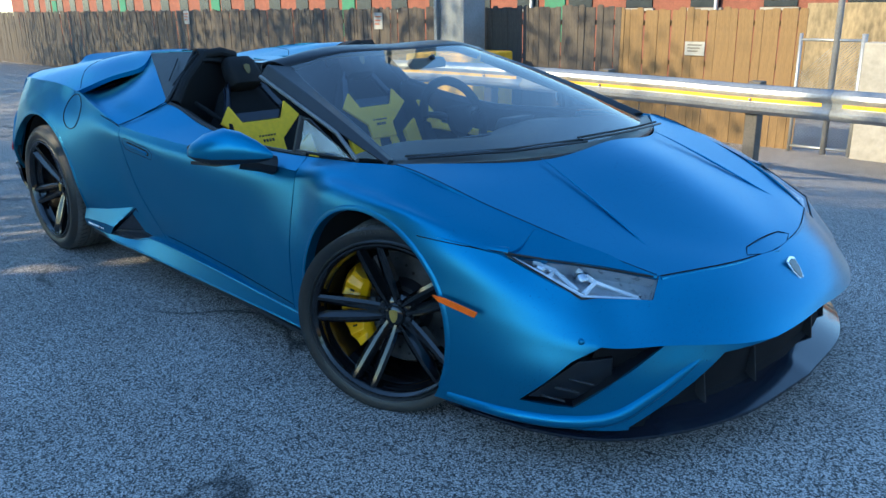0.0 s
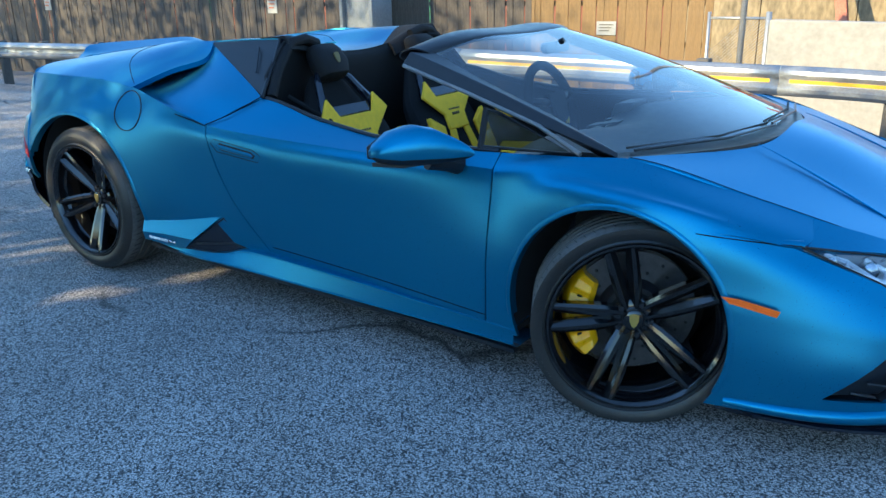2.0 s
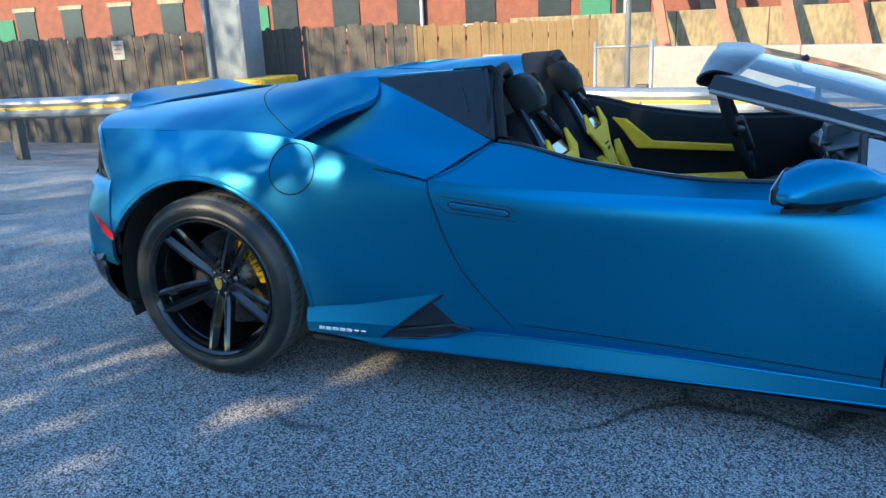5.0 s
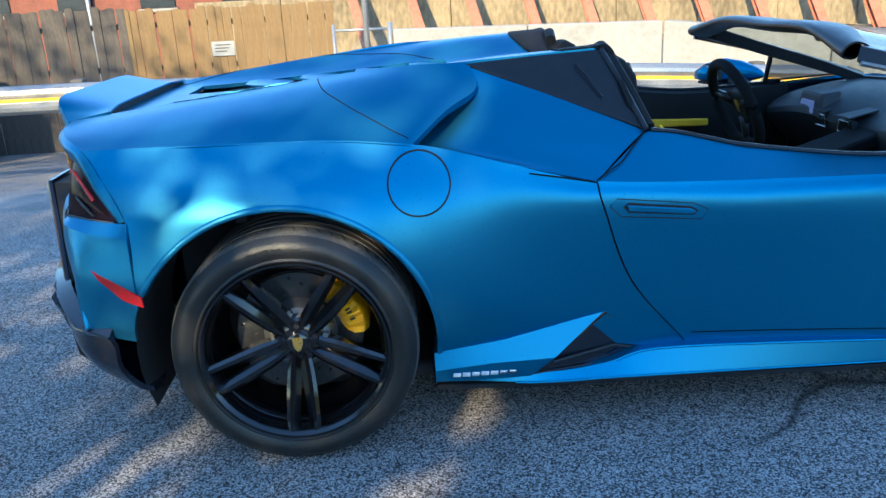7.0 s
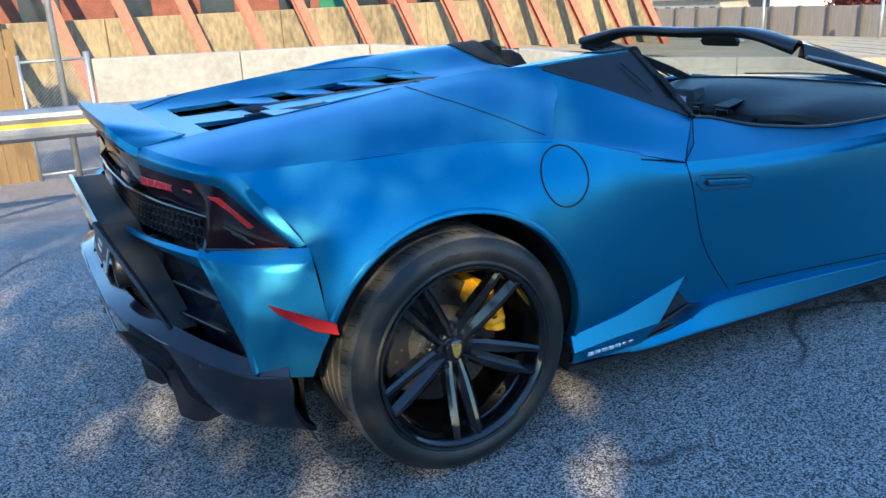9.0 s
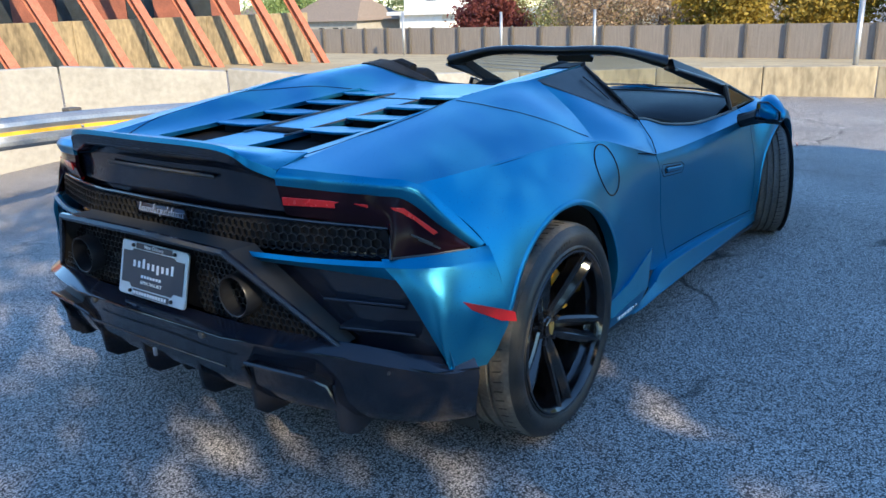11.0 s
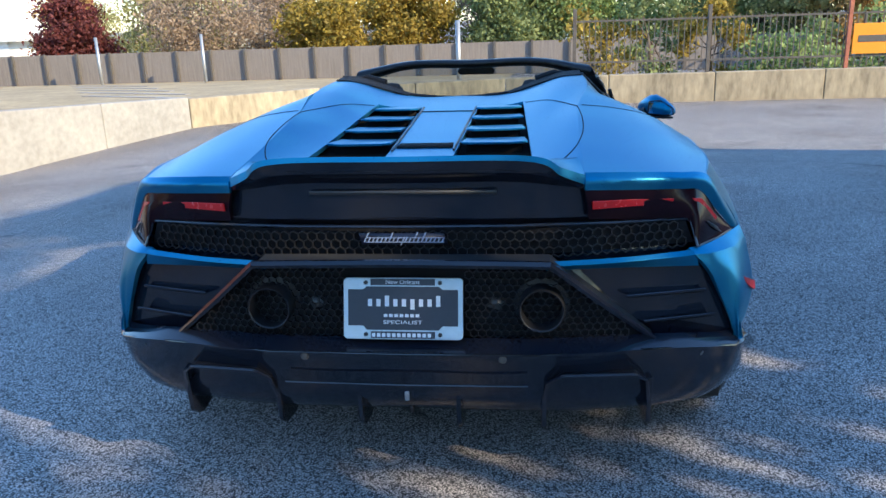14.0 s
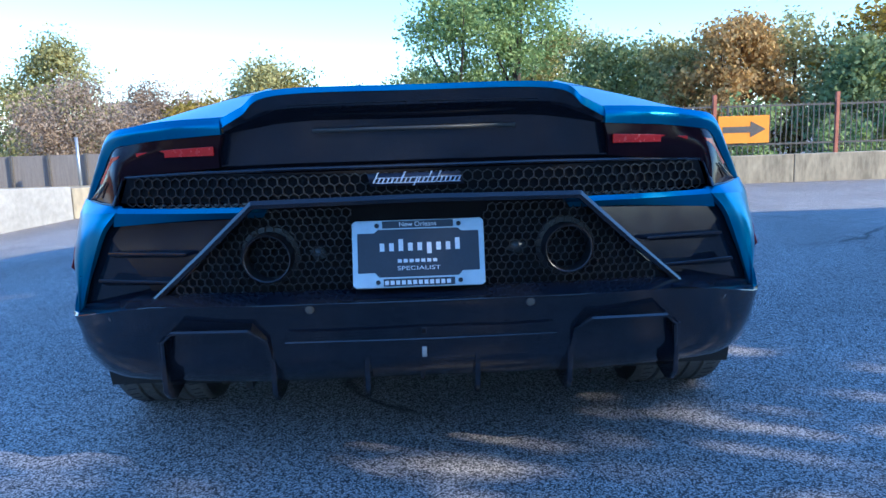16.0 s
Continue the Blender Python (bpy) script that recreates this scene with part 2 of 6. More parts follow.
def ground_z(x, y):
    f = min(1, max(0, (y - 2.0) / 8.5))
    g = min(1, max(0, (y - 1.5) / 3.5))
    bank = fall(min(y, 30)) * g * g * (3 - 2 * g) * min(1, max(0, (6 - x) / 5))
    return 0.023 - ahead(x) - bank - 0.57 * f * f * (3 - 2 * f) * min(1, max(0, (13 - x) / 8))


def sheet_axis(a, b, near, far_step):
    out, v, d = [0.0], 0.0, near
    while v < b:
        d = min(d * 1.12, far_step)
        v += d
        out.append(v)
    v, d = 0.0, near
    while v > a:
        d = min(d * 1.12, far_step)
        v -= d
        out.insert(0, v)
    return out


def asphalt():
    m = bpy.data.materials.new("worn_asphalt")
    m.use_nodes = True
    n, l = m.node_tree.nodes, m.node_tree.links
    b = n["Principled BSDF"]
    b.inputs["Roughness"].default_value = 0.8
    tc = n.new("ShaderNodeTexCoord")

    def tex(kind, scale, **kw):
        t = n.new(kind)
        t.inputs["Scale"].default_value = scale
        for k, v in kw.items():
            t.inputs[k].default_value = v
        l.new(tc.outputs["Object"], t.inputs["Vector"])
        return t

    def ramp(src, stops):
        r = n.new("ShaderNodeValToRGB")
        while len(r.color_ramp.elements) < len(stops):
            r.color_ramp.elements.new(0.5)
        for e, (p, c) in zip(r.color_ramp.elements, stops):
            e.position, e.color = p, (c, c * .975, c * .955, 1)
        l.new(src, r.inputs[0])
        return r.outputs[0]

    def mixc(mode, fac, a, c):
        x = n.new("ShaderNodeMix")
        x.data_type, x.blend_type = "RGBA", mode
        x.inputs["Factor"].default_value = fac
        l.new(a, x.inputs["A"])
        l.new(c, x.inputs["B"])
        return x.outputs["Result"]
    stones = tex("ShaderNodeTexVoronoi", 215)
    sep = n.new("ShaderNodeSeparateColor")
    l.new(stones.outputs["Color"], sep.inputs[0])
    base = ramp(sep.outputs[0], [(0.0, 0.04), (0.34, 0.22), (0.58, 0.78), (1.0, 1.0)])
    grit = tex("ShaderNodeTexNoise", 420, Detail=4)
    base = mixc("MULTIPLY", 0.8, base, ramp(grit.outputs[0], [(0.36, 0.22), (0.62, 1.08)]))
    gap = ramp(stones.outputs["Distance"], [(0.25, 1.0), (0.75, 0.35)])
    base = mixc("MULTIPLY", 0.8, base, gap)
    stain = tex("ShaderNodeTexNoise", 0.55, Detail=6, Roughness=0.6)
    base = mixc("MULTIPLY", 1.0, base, ramp(stain.outputs[0], [(0.3, 0.72), (0.62, 1.08)]))
    # cracks
    warp = tex("ShaderNodeTexNoise", 1.6, Detail=5)
    add = n.new("ShaderNodeMix")
    add.data_type = "RGBA"
    add.inputs["Factor"].default_value = 0.28
    l.new(tc.outputs["Object"], add.inputs["A"])
    l.new(warp.outputs["Color"], add.inputs["B"])
    vc = n.new("ShaderNodeTexVoronoi")
    vc.feature = "DISTANCE_TO_EDGE"
    vc.inputs["Scale"].default_value = 0.62
    l.new(add.outputs["Result"], vc.inputs["Vector"])
    crack = ramp(vc.outputs["Distance"], [(0.0, 0.25), (0.0045, 0.5), (0.010, 1.0)])
    keep = tex("ShaderNodeTexNoise", 0.8, Detail=2)
    cm = n.new("ShaderNodeMix")
    cm.data_type = "RGBA"
    cm.inputs["A"].default_value = (1, 1, 1, 1)
    l.new(crack, cm.inputs["B"])
    l.new(ramp(keep.outputs[0], [(0.48, 0.0), (0.58, 1.0)]), cm.inputs["Factor"])
    base = mixc("MULTIPLY", 1.0, base, cm.outputs["Result"])
    l.new(base, b.inputs["Base Color"])
    bp = n.new("ShaderNodeBump")
    bp.inputs["Strength"].default_value, bp.inputs["Distance"].default_value = 1.0, 0.008
    l.new(sep.outputs[0], bp.inputs["Height"])
    l.new(bp.outputs[0], b.inputs["Normal"])
    return m


ASPHALT = asphalt()
bm = bmesh.new()
grid(bm, [[(x, y, ground_z(x, y)) for y in sheet_axis(-400, 900, 0.6, 60)] for x in sheet_axis(-400, 900, 0.6, 60)])
tagged(from_bm("ground", bm, ASPHALT), "worn grey asphalt with coarse pale aggregate and cracks", "asphalt", kind="structure")

CONC = mat("pale_concrete", (0.32, 0.30, 0.265), 0.85, var=0.22, scale=1.2, bump=0.3, bscale=25)
CONC2 = mat("stained_concrete", (0.36, 0.30, 0.20), 0.88, var=0.45, scale=1.1, bump=0.35, bscale=22, stretch=(1, 1, .35))
WOODN = mat("new_fence_wood", (0.20, 0.122, 0.048), 0.75, var=0.3, scale=3, bump=0.2, bscale=30, stretch=(5, 5, .5))
WOODO = mat("grey_fence_wood", (0.092, 0.077, 0.064), 0.85, var=0.45, scale=3, bump=0.3, bscale=30, stretch=(5, 5, .5))
GALV = mat("galvanised_steel", (0.36, 0.37, 0.38), 0.42, 0.6, var=0.2, scale=4)
YTAPE = mat("yellow_band", (0.75, 0.42, 0.02), 0.6, var=0.25, scale=6)
POSTM = mat("weathered_post", (0.10, 0.09, 0.08), 0.8, var=0.4, scale=6)
RUST = mat("red_oxide_steel", (0.40, 0.135, 0.075), 0.75, var=0.4, scale=3, bump=0.2, bscale=30)
BRICK = mat("brick_face", (0.22, 0.075, 0.045), 0.85, var=0.35, scale=2.5, bump=0.3, bscale=30)
TAN = mat("tan_wall", (0.28, 0.215, 0.122), 0.9, var=0.5, scale=.9, bump=0.4, bscale=8, stretch=(1, 1, .4))
WHITEP = mat("white_painted_wall", (0.75, 0.74, 0.72), 0.7, var=0.12, scale=2)
DRY = mat("dry_grass_ground", (0.38, 0.30, 0.17), 0.95, var=0.35, scale=.5, bump=0.4, bscale=6)
NOTICE = mat("faded_notice", (0.34, 0.34, 0.32), 0.6, var=0.25, scale=6)
WINDOW = mat("dark_window", (0.03, 0.035, 0.04), 0.15, var=0.3, scale=3)
GREENP = mat("green_painted_door", (0.03, 0.16, 0.08), 0.6, var=0.2, scale=4)
IRON = mat("dark_iron", (0.12, 0.105, 0.09), 0.7, 0.2, var=0.3, scale=8)
ROOFB = mat("brown_shingle", (0.22, 0.17, 0.13), 0.9, var=0.3, scale=5)
ORANGE = mat("orange_sign_face", (0.85, 0.30, 0.01), 0.5, var=0.08, scale=3)
BARK = mat("bark", (0.10, 0.075, 0.055), 0.9, var=0.4, scale=6, bump=0.5, bscale=25)


def shared(name, me, m, parent):
    ob = new(name, me)
    ob.matrix_local = m
    ob.parent = parent
    return ob


# wooden fence: old grey boards, then new tan ones
def board_mesh(h, w, mt, ear):
    bm = bmesh.new()
    prism(bm, [(-w / 2, 0), (w / 2, 0), (w / 2, h - ear), (w / 2 - ear, h), (-w / 2 + ear, h), (-w / 2, h - ear)], .018, Matrix(((1, 0, 0, 0), (0, 0, -1, 0), (0, 1, 0, 0), (0, 0, 0, 1))))
    me = bpy.data.meshes.new("board")
    bm.to_mesh(me)
    bm.free()
    me.materials.append(mt)
    return me


rng = random.Random(5)
for name, label, x0, x1, mt, top in (("grey_wooden_fence", "weathered grey board fence with uneven tops", -52.0, -5.55, WOODO, 1.80), ("new_wooden_fence", "new tan wooden board fence", -5.5, -2.06, WOODN, 1.74)):
    fence = tagged(new(name), label, "fence")
    fence.location.z = -fall(11.1)
    kinds = [board_mesh(top + .6 + d, .1375, mt, e) for d, e in ((0, .02), (.03, .03), (-.02, .012))]
    x = x0
    while x < x1:
        k = rng.randrange(3)
        shared("board", kinds[k], pose(x + .064, 11.1 + rng.uniform(-.008, .008), -.6, rng.uniform(-.4, .4), rng.uniform(-.6, .6), rng.uniform(-1.5, 1.5)), fence)
        x += .137 + rng.uniform(0, .006)
    for z in (.0, .75, 1.45):
        boxed("rail", (x0, x1, 11.125, 11.165, z, z + .09), mt, 0, fence)
    for k in range(int((x1 - x0) / 2.4) + 1):
        boxed("post", (x0 + k * 2.4, x0 + k * 2.4 + .09, 11.165, 11.25, -.6, top - .1), mt, 0, fence)
for x, z, w, h, mt, lab in ((-3.88, 1.06, .38, .24, NOTICE, "small white notice on the board fence"), (-12.4, 1.5, .32, .40, NOTICE, "faded notice plate on the grey fence"), (-22.0, 1.58, .34, .42, NOTICE, "faded notice plate on the grey fence")):
    s_ = tagged(new("notice_sign"), lab, "sign")
    s_.location.z = -fall(11.1)
    boxed("sign_plate", (x - w / 2, x + w / 2, 11.055, 11.068, z - h / 2, z + h / 2), mt, .004, s_)
    for k in range(3):
        boxed("print_bar", (x - w * .36, x + w * (.36 - .1 * k), 11.05, 11.054, z + h * (.22 - .22 * k), z + h * (.30 - .22 * k)), IRON if x > -5 else RUST, 0, s_)

# steel column on a yellow base
col = tagged(new("steel_column"), "pale grey steel column on a yellow concrete base", "column")
col.location.z = -fall(10.1)
COLM = mat("grey_painted_steel", (0.20, 0.22, 0.24), 0.5, 0.2, var=0.2, scale=3)
boxed("shaft", (-9.15, -8.35, 9.9, 10.5, .4, 9.0), COLM, .03, col)
boxed("flange", (-9.18, -9.10, 9.80, 9.9, .4, 9.0), COLM, .01, col)
boxed("flange", (-8.40, -8.32, 9.80, 9.9, .4, 9.0), COLM, .01, col)
boxed("base_block", (-9.7, -7.75, 9.45, 10.7, -.6, .88), YTAPE, .04, col)

# chain-link gate beside the fence
gate = tagged(new("chain_link_gate"), "grey chain-link gate with steel posts", "gate")
gate.location.z = -fall(11)
for x, r, z1 in ((-2.0, .03, 1.35), (-1.05, .045, 1.35), (-1.45, .05, 6.0)):
    bm = bmesh.new()
    tube(bm, [(x, 10.95, -.65), (x, 10.95, z1)], r, 10)
    part("gate_post", bm, GALV, gate)
for z in (1.25, -.45):
    bm = bmesh.new()
    tube(bm, [(-2.0, 10.95, z), (-1.05, 10.95, z)], .022, 8)
    part("gate_rail", bm, GALV, gate)
bm = bmesh.new()
for k in range(44):
    for d in (-1, 1):
        x0 = -2.0 + (k - 20) * .055
        p, q = (x0, -.45), (x0 + d * 1.7, 1.25)
        lo, hi = max(0, (-2.0 - p[0]) / (q[0] - p[0])) if d > 0 else max(0, (-1.05 - p[0]) / (q[0] - p[0])), min(1, (-1.05 - p[0]) / (q[0] - p[0])) if d > 0 else min(1, (-2.0 - p[0]) / (q[0] - p[0]))
        if hi - lo > .02:
            tube(bm, [(lerp(p[0], q[0], f), 10.95, lerp(p[1], q[1], f)) for f in (lo, hi)], .0035, 3)
tagged(part("wire_mesh", bm, GALV, gate), kind="stuff")

# low walls round the lot
walls = [((-1.0, 10.8, .64), (3.5, 10.5, .64), CONC), ((3.5, 10.5, .64), (5.6, 9.0, .66), CONC), ((5.6, 9.0, .70), (6.3, 7.4, .62), CONC), ((6.3, 7.4, .62), (10.9, 6.4, .55), CONC), ((10.9, 6.4, .52), (13.2, 4.4, .58), CONC2), ((13.2, 4.4, .58), (14.6, .4, .64), CONC2), ((14.6, .4, .64), (14.6, -30, .78), CONC2)]
for i, (a, b, mt) in enumerate(walls):
    a, b = (a[0], a[1], a[2] - ahead(a[0])), (b[0], b[1], b[2] - ahead(b[0]))
    d = (Vector(b) - Vector(a))
    n_ = max(1, round(d.length / 2.4))
    wall = tagged(new("wall_%d" % (i + 1)), "pale concrete barrier wall" if mt is CONC else "stained tan concrete retaining wall", "wall", kind="structure")
    off = Vector((-d.y, d.x, 0)).normalized() * .28
    for k in range(n_):
        p, q = Vector(a) + d * (k / n_), Vector(a) + d * ((k + 1) / n_ - .012 / d.length)
        bm = bmesh.new()
        hull_plate(bm, [(p.x, p.y, -1.6), (q.x, q.y, -1.6), q, p], off)
        part("wall_panel", bm, mt, wall, "", True, .02)

# guardrail
rail = tagged(new("guardrail"), "galvanised steel guardrail with a yellow centre band", "guardrail")
RP = [(-16, 6.2, .27), (-10, 6.2, .35), (-5, 6.2, .455), (-1.6, 6.2, .415), (-.7, 6.2, .39), (.7, 6.2, .375), (1.65, 6.2, .34), (4.25, 6.2, .17)]
PROF = [(-.0, 0), (-.03, -.015), (-.075, -.045), (-.085, -.08), (-.03, -.125), (-.025, -.155), (-.03, -.185), (-.085, -.23), (-.075, -.265), (-.03, -.295), (0, -.31)]


def rail_z(x):
    return line_at([(p[0], p[1], p[2]) for p in RP], x).z


for k in range(5):
    xa, xb = -16 + k * 4.05, -16 + (k + 1) * 4.05
    bm = bmesh.new()
    grid(bm, [[(x, 6.2 + dy, rail_z(x) + dz) for dy, dz in PROF] for x in [lerp(xa, xb - .004, j / 12) for j in range(13)]])
    ob = part("beam", bm, GALV, rail)
    sm = ob.modifiers.new("thickness", "SOLIDIFY")
    sm.thickness = .006
    if k in (1, 2, 3, 4):
        bm = bmesh.new()
        grid(bm, [[(x, 6.2 - .034, rail_z(x) + dz) for dz in (-.128, -.182)] for x in [lerp(xa + .1, xb - .1, j / 12) for j in range(13)]])
        ob = part("yellow_band", bm, YTAPE, rail, "yellow painted centre band")
for k in range(11):
    x = -16.2 + k * 1.94 + (.02 if k else .3)
    g = ground_z(x, 6.3)
    boxed("post", (x - .07, x + .07, 6.24, 6.40, g - .1, rail_z(x) + .03), POSTM, .01, rail)
    boxed("block", (x - .06, x + .06, 6.205, 6.245, rail_z(x) - .27, rail_z(x) - .03), POSTM, .005, rail)
    bm = bmesh.new()
    bmesh.ops.create_cone(bm, cap_ends=True, segments=8, radius1=.018, radius2=.014, depth=.03, matrix=pose(x, 6.16, rail_z(x) - .155, 90, 0, 0))
    part("bolt", bm, GALV, rail)
bm = bmesh.new()
tube(bm, [(4.25, 6.20, .13), (4.42, 6.22, .07), (4.50, 6.3, -.07)], .05, 8)
part("end_shoe", bm, POSTM, rail)
bm = bmesh.new()
tube(bm, [(4.1, 6.25, .01), (4.32, 6.2, ground_z(4.3, 6.2) - .05)], .06, 8)
part("end_post", bm, GALV, rail)

# flood wall with raking red braces and the brick building behind it
fw = tagged(new("wall_8"), "tan earth-stained flood wall", "wall", kind="structure")
fw.location.z = -fall(27)
for k in range(11):
    boxed("wall_panel", (-8 + k * 3.05, -8 + k * 3.05 + 3.03, 27, 27.5, -1, 2.55), TAN, .03, fw)
brace_proto = None
for k in range(14):
    x = -1.7 + k * 2.0
    if brace_proto is None:
        brace_proto = tagged(new("raking_brace"), "rust-red raking steel brace against the wall", "brace", "raking braces")
        bm = bmesh.new()
        for y0, y1, x0_, x1_ in ((-.16, -.13, -.16, .16), (.13, .16, -.16, .16), (-.13, .13, -.015, .015)):
            box(bm, x0_, x1_, y0, y1, 0, 7.5)
        part("beam", bm, RUST, brace_proto, "", False)
        boxed("foot_block", (-.35, .35, -.3, .3, -.35, .12), CONC2, .02, brace_proto)
        brace_proto.matrix_basis = pose(x, 24.6, -.25 - fall(24.6), -24, -14, 0)
    else:
        copy_thing(brace_proto, pose(x, 24.6, -.25 - fall(24.6), -24, -14, 0))
house = tagged(new("brick_building"), "long red brick building with dark windows and green doors", "building")
house.location.z = -fall(29.5)
boxed("brick_wall", (-95, 23.5, 29.5, 30, -1, 5.2), BRICK, 0, house)
boxed("roof", (-95.4, 23.9, 29, 42, 5.2, 5.6), ROOFB, 0, house)
boxed("side_wall", (23.0, 23.5, 30, 42, -1, 5.2), BRICK, 0, house)
for k in range(37):
    x = -91.2 + k * 3.1
    w_ = boxed("window", (x, x + 1.3, 29.44, 29.52, 2.55, 4.05), WINDOW, 0, house)
    boxed("sill", (x - .1, x + 1.4, 29.36, 29.5, 2.41, 2.53), CONC, 0, w_)
    boxed("lintel", (x - .1, x + 1.4, 29.42, 29.5, 4.06, 4.25), CONC2, 0, w_)
    if k % 5 == 2:
        boxed("green_door", (x + 1.7, x + 2.9, 29.42, 29.5, 1.0, 3.7), GREENP, .02, house)
for x in (-22, -12.5, -4):
    bm = bmesh.new()
    tube(bm, [(x, 29.3, -1), (x, 29.3, 5.1)], .09, 8)
    part("downpipe", bm, GALV, house)

# iron fence and arrow sign on the wall ahead
ifence = tagged(new("iron_fence"), "dark iron picket fence on the retaining wall", "fence")
ifence.location.z = -ahead(14.7)
for k in range(1, 10):
    y = 1.78 - k * 2.94
    boxed("post", (14.66, 14.74, y - .04, y + .04, .55, 2.12), IRON if k not in (3, 4) else RUST, .006, ifence)
for z in (.92, 1.82):
    boxed("rail", (14.685, 14.715, -25, -1.14, z, z + .04), IRON, 0, ifence)
bm = bmesh.new()
box(bm, -.009, .009, -.009, .009, 0, 1.18)
pk = bpy.data.meshes.new("picket")
bm.to_mesh(pk)
bm.free()
pk.materials.append(IRON)
for k in range(184):
    y = -1.23 - k * .13
    if abs((1.78 - y) % 2.94) > .07:
        shared("picket", pk, pose(14.70, y, .72), ifence)
arrow = tagged(new("arrow_sign"), "orange rectangular sign with a black arrow", "sign")
arrow.location.z = -ahead(14.7)
boxed("sign_face", (14.645, 14.665, -8.34, -7.12, .98, 1.62), ORANGE, .004, arrow)
for y in (-8.1, -7.36):
    boxed("sign_bracket", (14.665, 14.686, y - .02, y + .02, .90, 1.86), IRON, 0, arrow)
bm = bmesh.new()
prism(bm, [(-.50, -.07), (.16, -.07), (.16, -.19), (.52, 0), (.16, .19), (.16, .07), (-.50, .07)], .006, Matrix(((0, 0, -1, 14.643), (-1, 0, 0, -7.73), (0, 1, 0, 1.30), (0, 0, 0, 1))))
part("arrow", bm, IRON, arrow, "", False)

# beyond the wall: dry ground, far fence, light poles, houses
bm = bmesh.new()
grid(bm, [[(x, y, .055 - ahead(x)) for y in range(1, 130, 4)] for x in range(16, 125, 4)])
tagged(from_bm("field", bm, DRY), "dry tan grass strip beyond the wall", "ground", kind="structure")
for k in range(5):
    x, y = 20 + k * 3.4, 10 + k * 2.2
    bm = bmesh.new()
    hull_plate(bm, [(x, y, .02 - ahead(x)), (x + .5, y, .02 - ahead(x + .5)), (x + 4.5, y + 6.5, .02 - ahead(x + 4.5)), (x + 4.0, y + 6.5, .02 - ahead(x + 4))], (0, 0, .05))
    tagged(from_bm("pale_kerb", bm, CONC, False), "long pale concrete kerb on dry ground", "kerb", "pale kerbs")
PALEF = mat("pale_weathered_boards", (0.22, 0.19, 0.165), 0.9, var=0.3, scale=2, stretch=(1, 5, .4))
ff = tagged(new("far_fence"), "far grey board fence with dark posts", "fence")
ff.location.z = -ahead(40)
for k in range(34):
    y = 52 - k * 2.0
    boxed("panel", (40, 40.06, y - 1.97, y, .05, 1.75), PALEF, 0, ff)
    boxed("post", (39.85, 39.99, y - .06, y + .06, .0, 1.8), IRON, 0, ff)
for x, y, z1 in ((38, 23.6, 2.6), (38, 17.6, 2.6), (38, 31, 2.7), (26, 2.6, 2.4)):
    p_ = tagged(new("light_pole"), "slim pale grey steel pole", "pole", "pale poles")
    p_.location.z = -ahead(x)
    bm = bmesh.new()
    tube(bm, [(x, y, -.6), (x, y, z1)], .09, 8)
    part("shaft", bm, GALV, p_)
    boxed("foot", (x - .2, x + .2, y - .2, y + .2, -.6, -.1), CONC, .02, p_)


def small_house(name, label, x, y, w, d, h, wallm, roofm, rh):
    hs = tagged(new(name), label, "house")
    hs.location.z = -ahead(x)
    boxed("wall", (x, x + d, y - w / 2, y + w / 2, -.5, h), wallm, .02, hs)
    bm = bmesh.new()
    b_ = [bm.verts.new(p) for p in ((x - .5, y - w / 2 - .5, h), (x + d + .5, y - w / 2 - .5, h), (x + d + .5, y + w / 2 + .5, h), (x - .5, y + w / 2 + .5, h))]
    t_ = [bm.verts.new(p) for p in ((x + d / 2, y - w / 4, h + rh), (x + d / 2, y + w / 4, h + rh))]
    for f in ((b_[0], b_[1], t_[0]), (b_[1], b_[2], t_[1], t_[0]), (b_[2], b_[3], t_[1]), (b_[3], b_[0], t_[0], t_[1]), tuple(b_[::-1])):
        bm.faces.new(f)
    part("roof", bm, roofm, hs, "", False)
    for k in range(int(w / 2.2)):
        yy = y - w / 2 + 1.1 + k * 2.2
        boxed("window", (x - .04, x + .02, yy - .4, yy + .4, h * .35, h * .75), WINDOW, 0, hs)
    return hs


small_house("porch_house", "white house with a pale porch among trees", 62, 24, 9, 7, 4.2, WHITEP, ROOFB, 2.2)
small_house("brown_roofed_house", "low house with a brown hip roof", 66, 66, 12, 9, 2.9, CONC, ROOFB, 2.8)
small_house("pale_house", "pale low house with a grey roof", 70, 84, 12, 9, 3.0, WHITEP, ROOFB, 2.0)
tower = tagged(new("white_tower"), "white painted two-storey block house", "building")
tower.location.z = -ahead(70)
boxed("lower_block", (70, 76, 51, 57, -.1, 3.5), WHITEP, .03, tower)
boxed("slab", (69.4, 76.6, 49.6, 58.4, 3.5, 3.9), WHITEP, .03, tower)
boxed("upper_block", (70.4, 76, 51, 56.6, 3.9, 8.5), WHITEP, .03, tower)
boxed("window", (70.34, 70.5, 52.0, 53.4, 5.0, 6.4), WINDOW, 0, tower)
boxed("long_shed", (84, 85, 74, 79.5, -.1, 1.9), WHITEP, 0, tower)


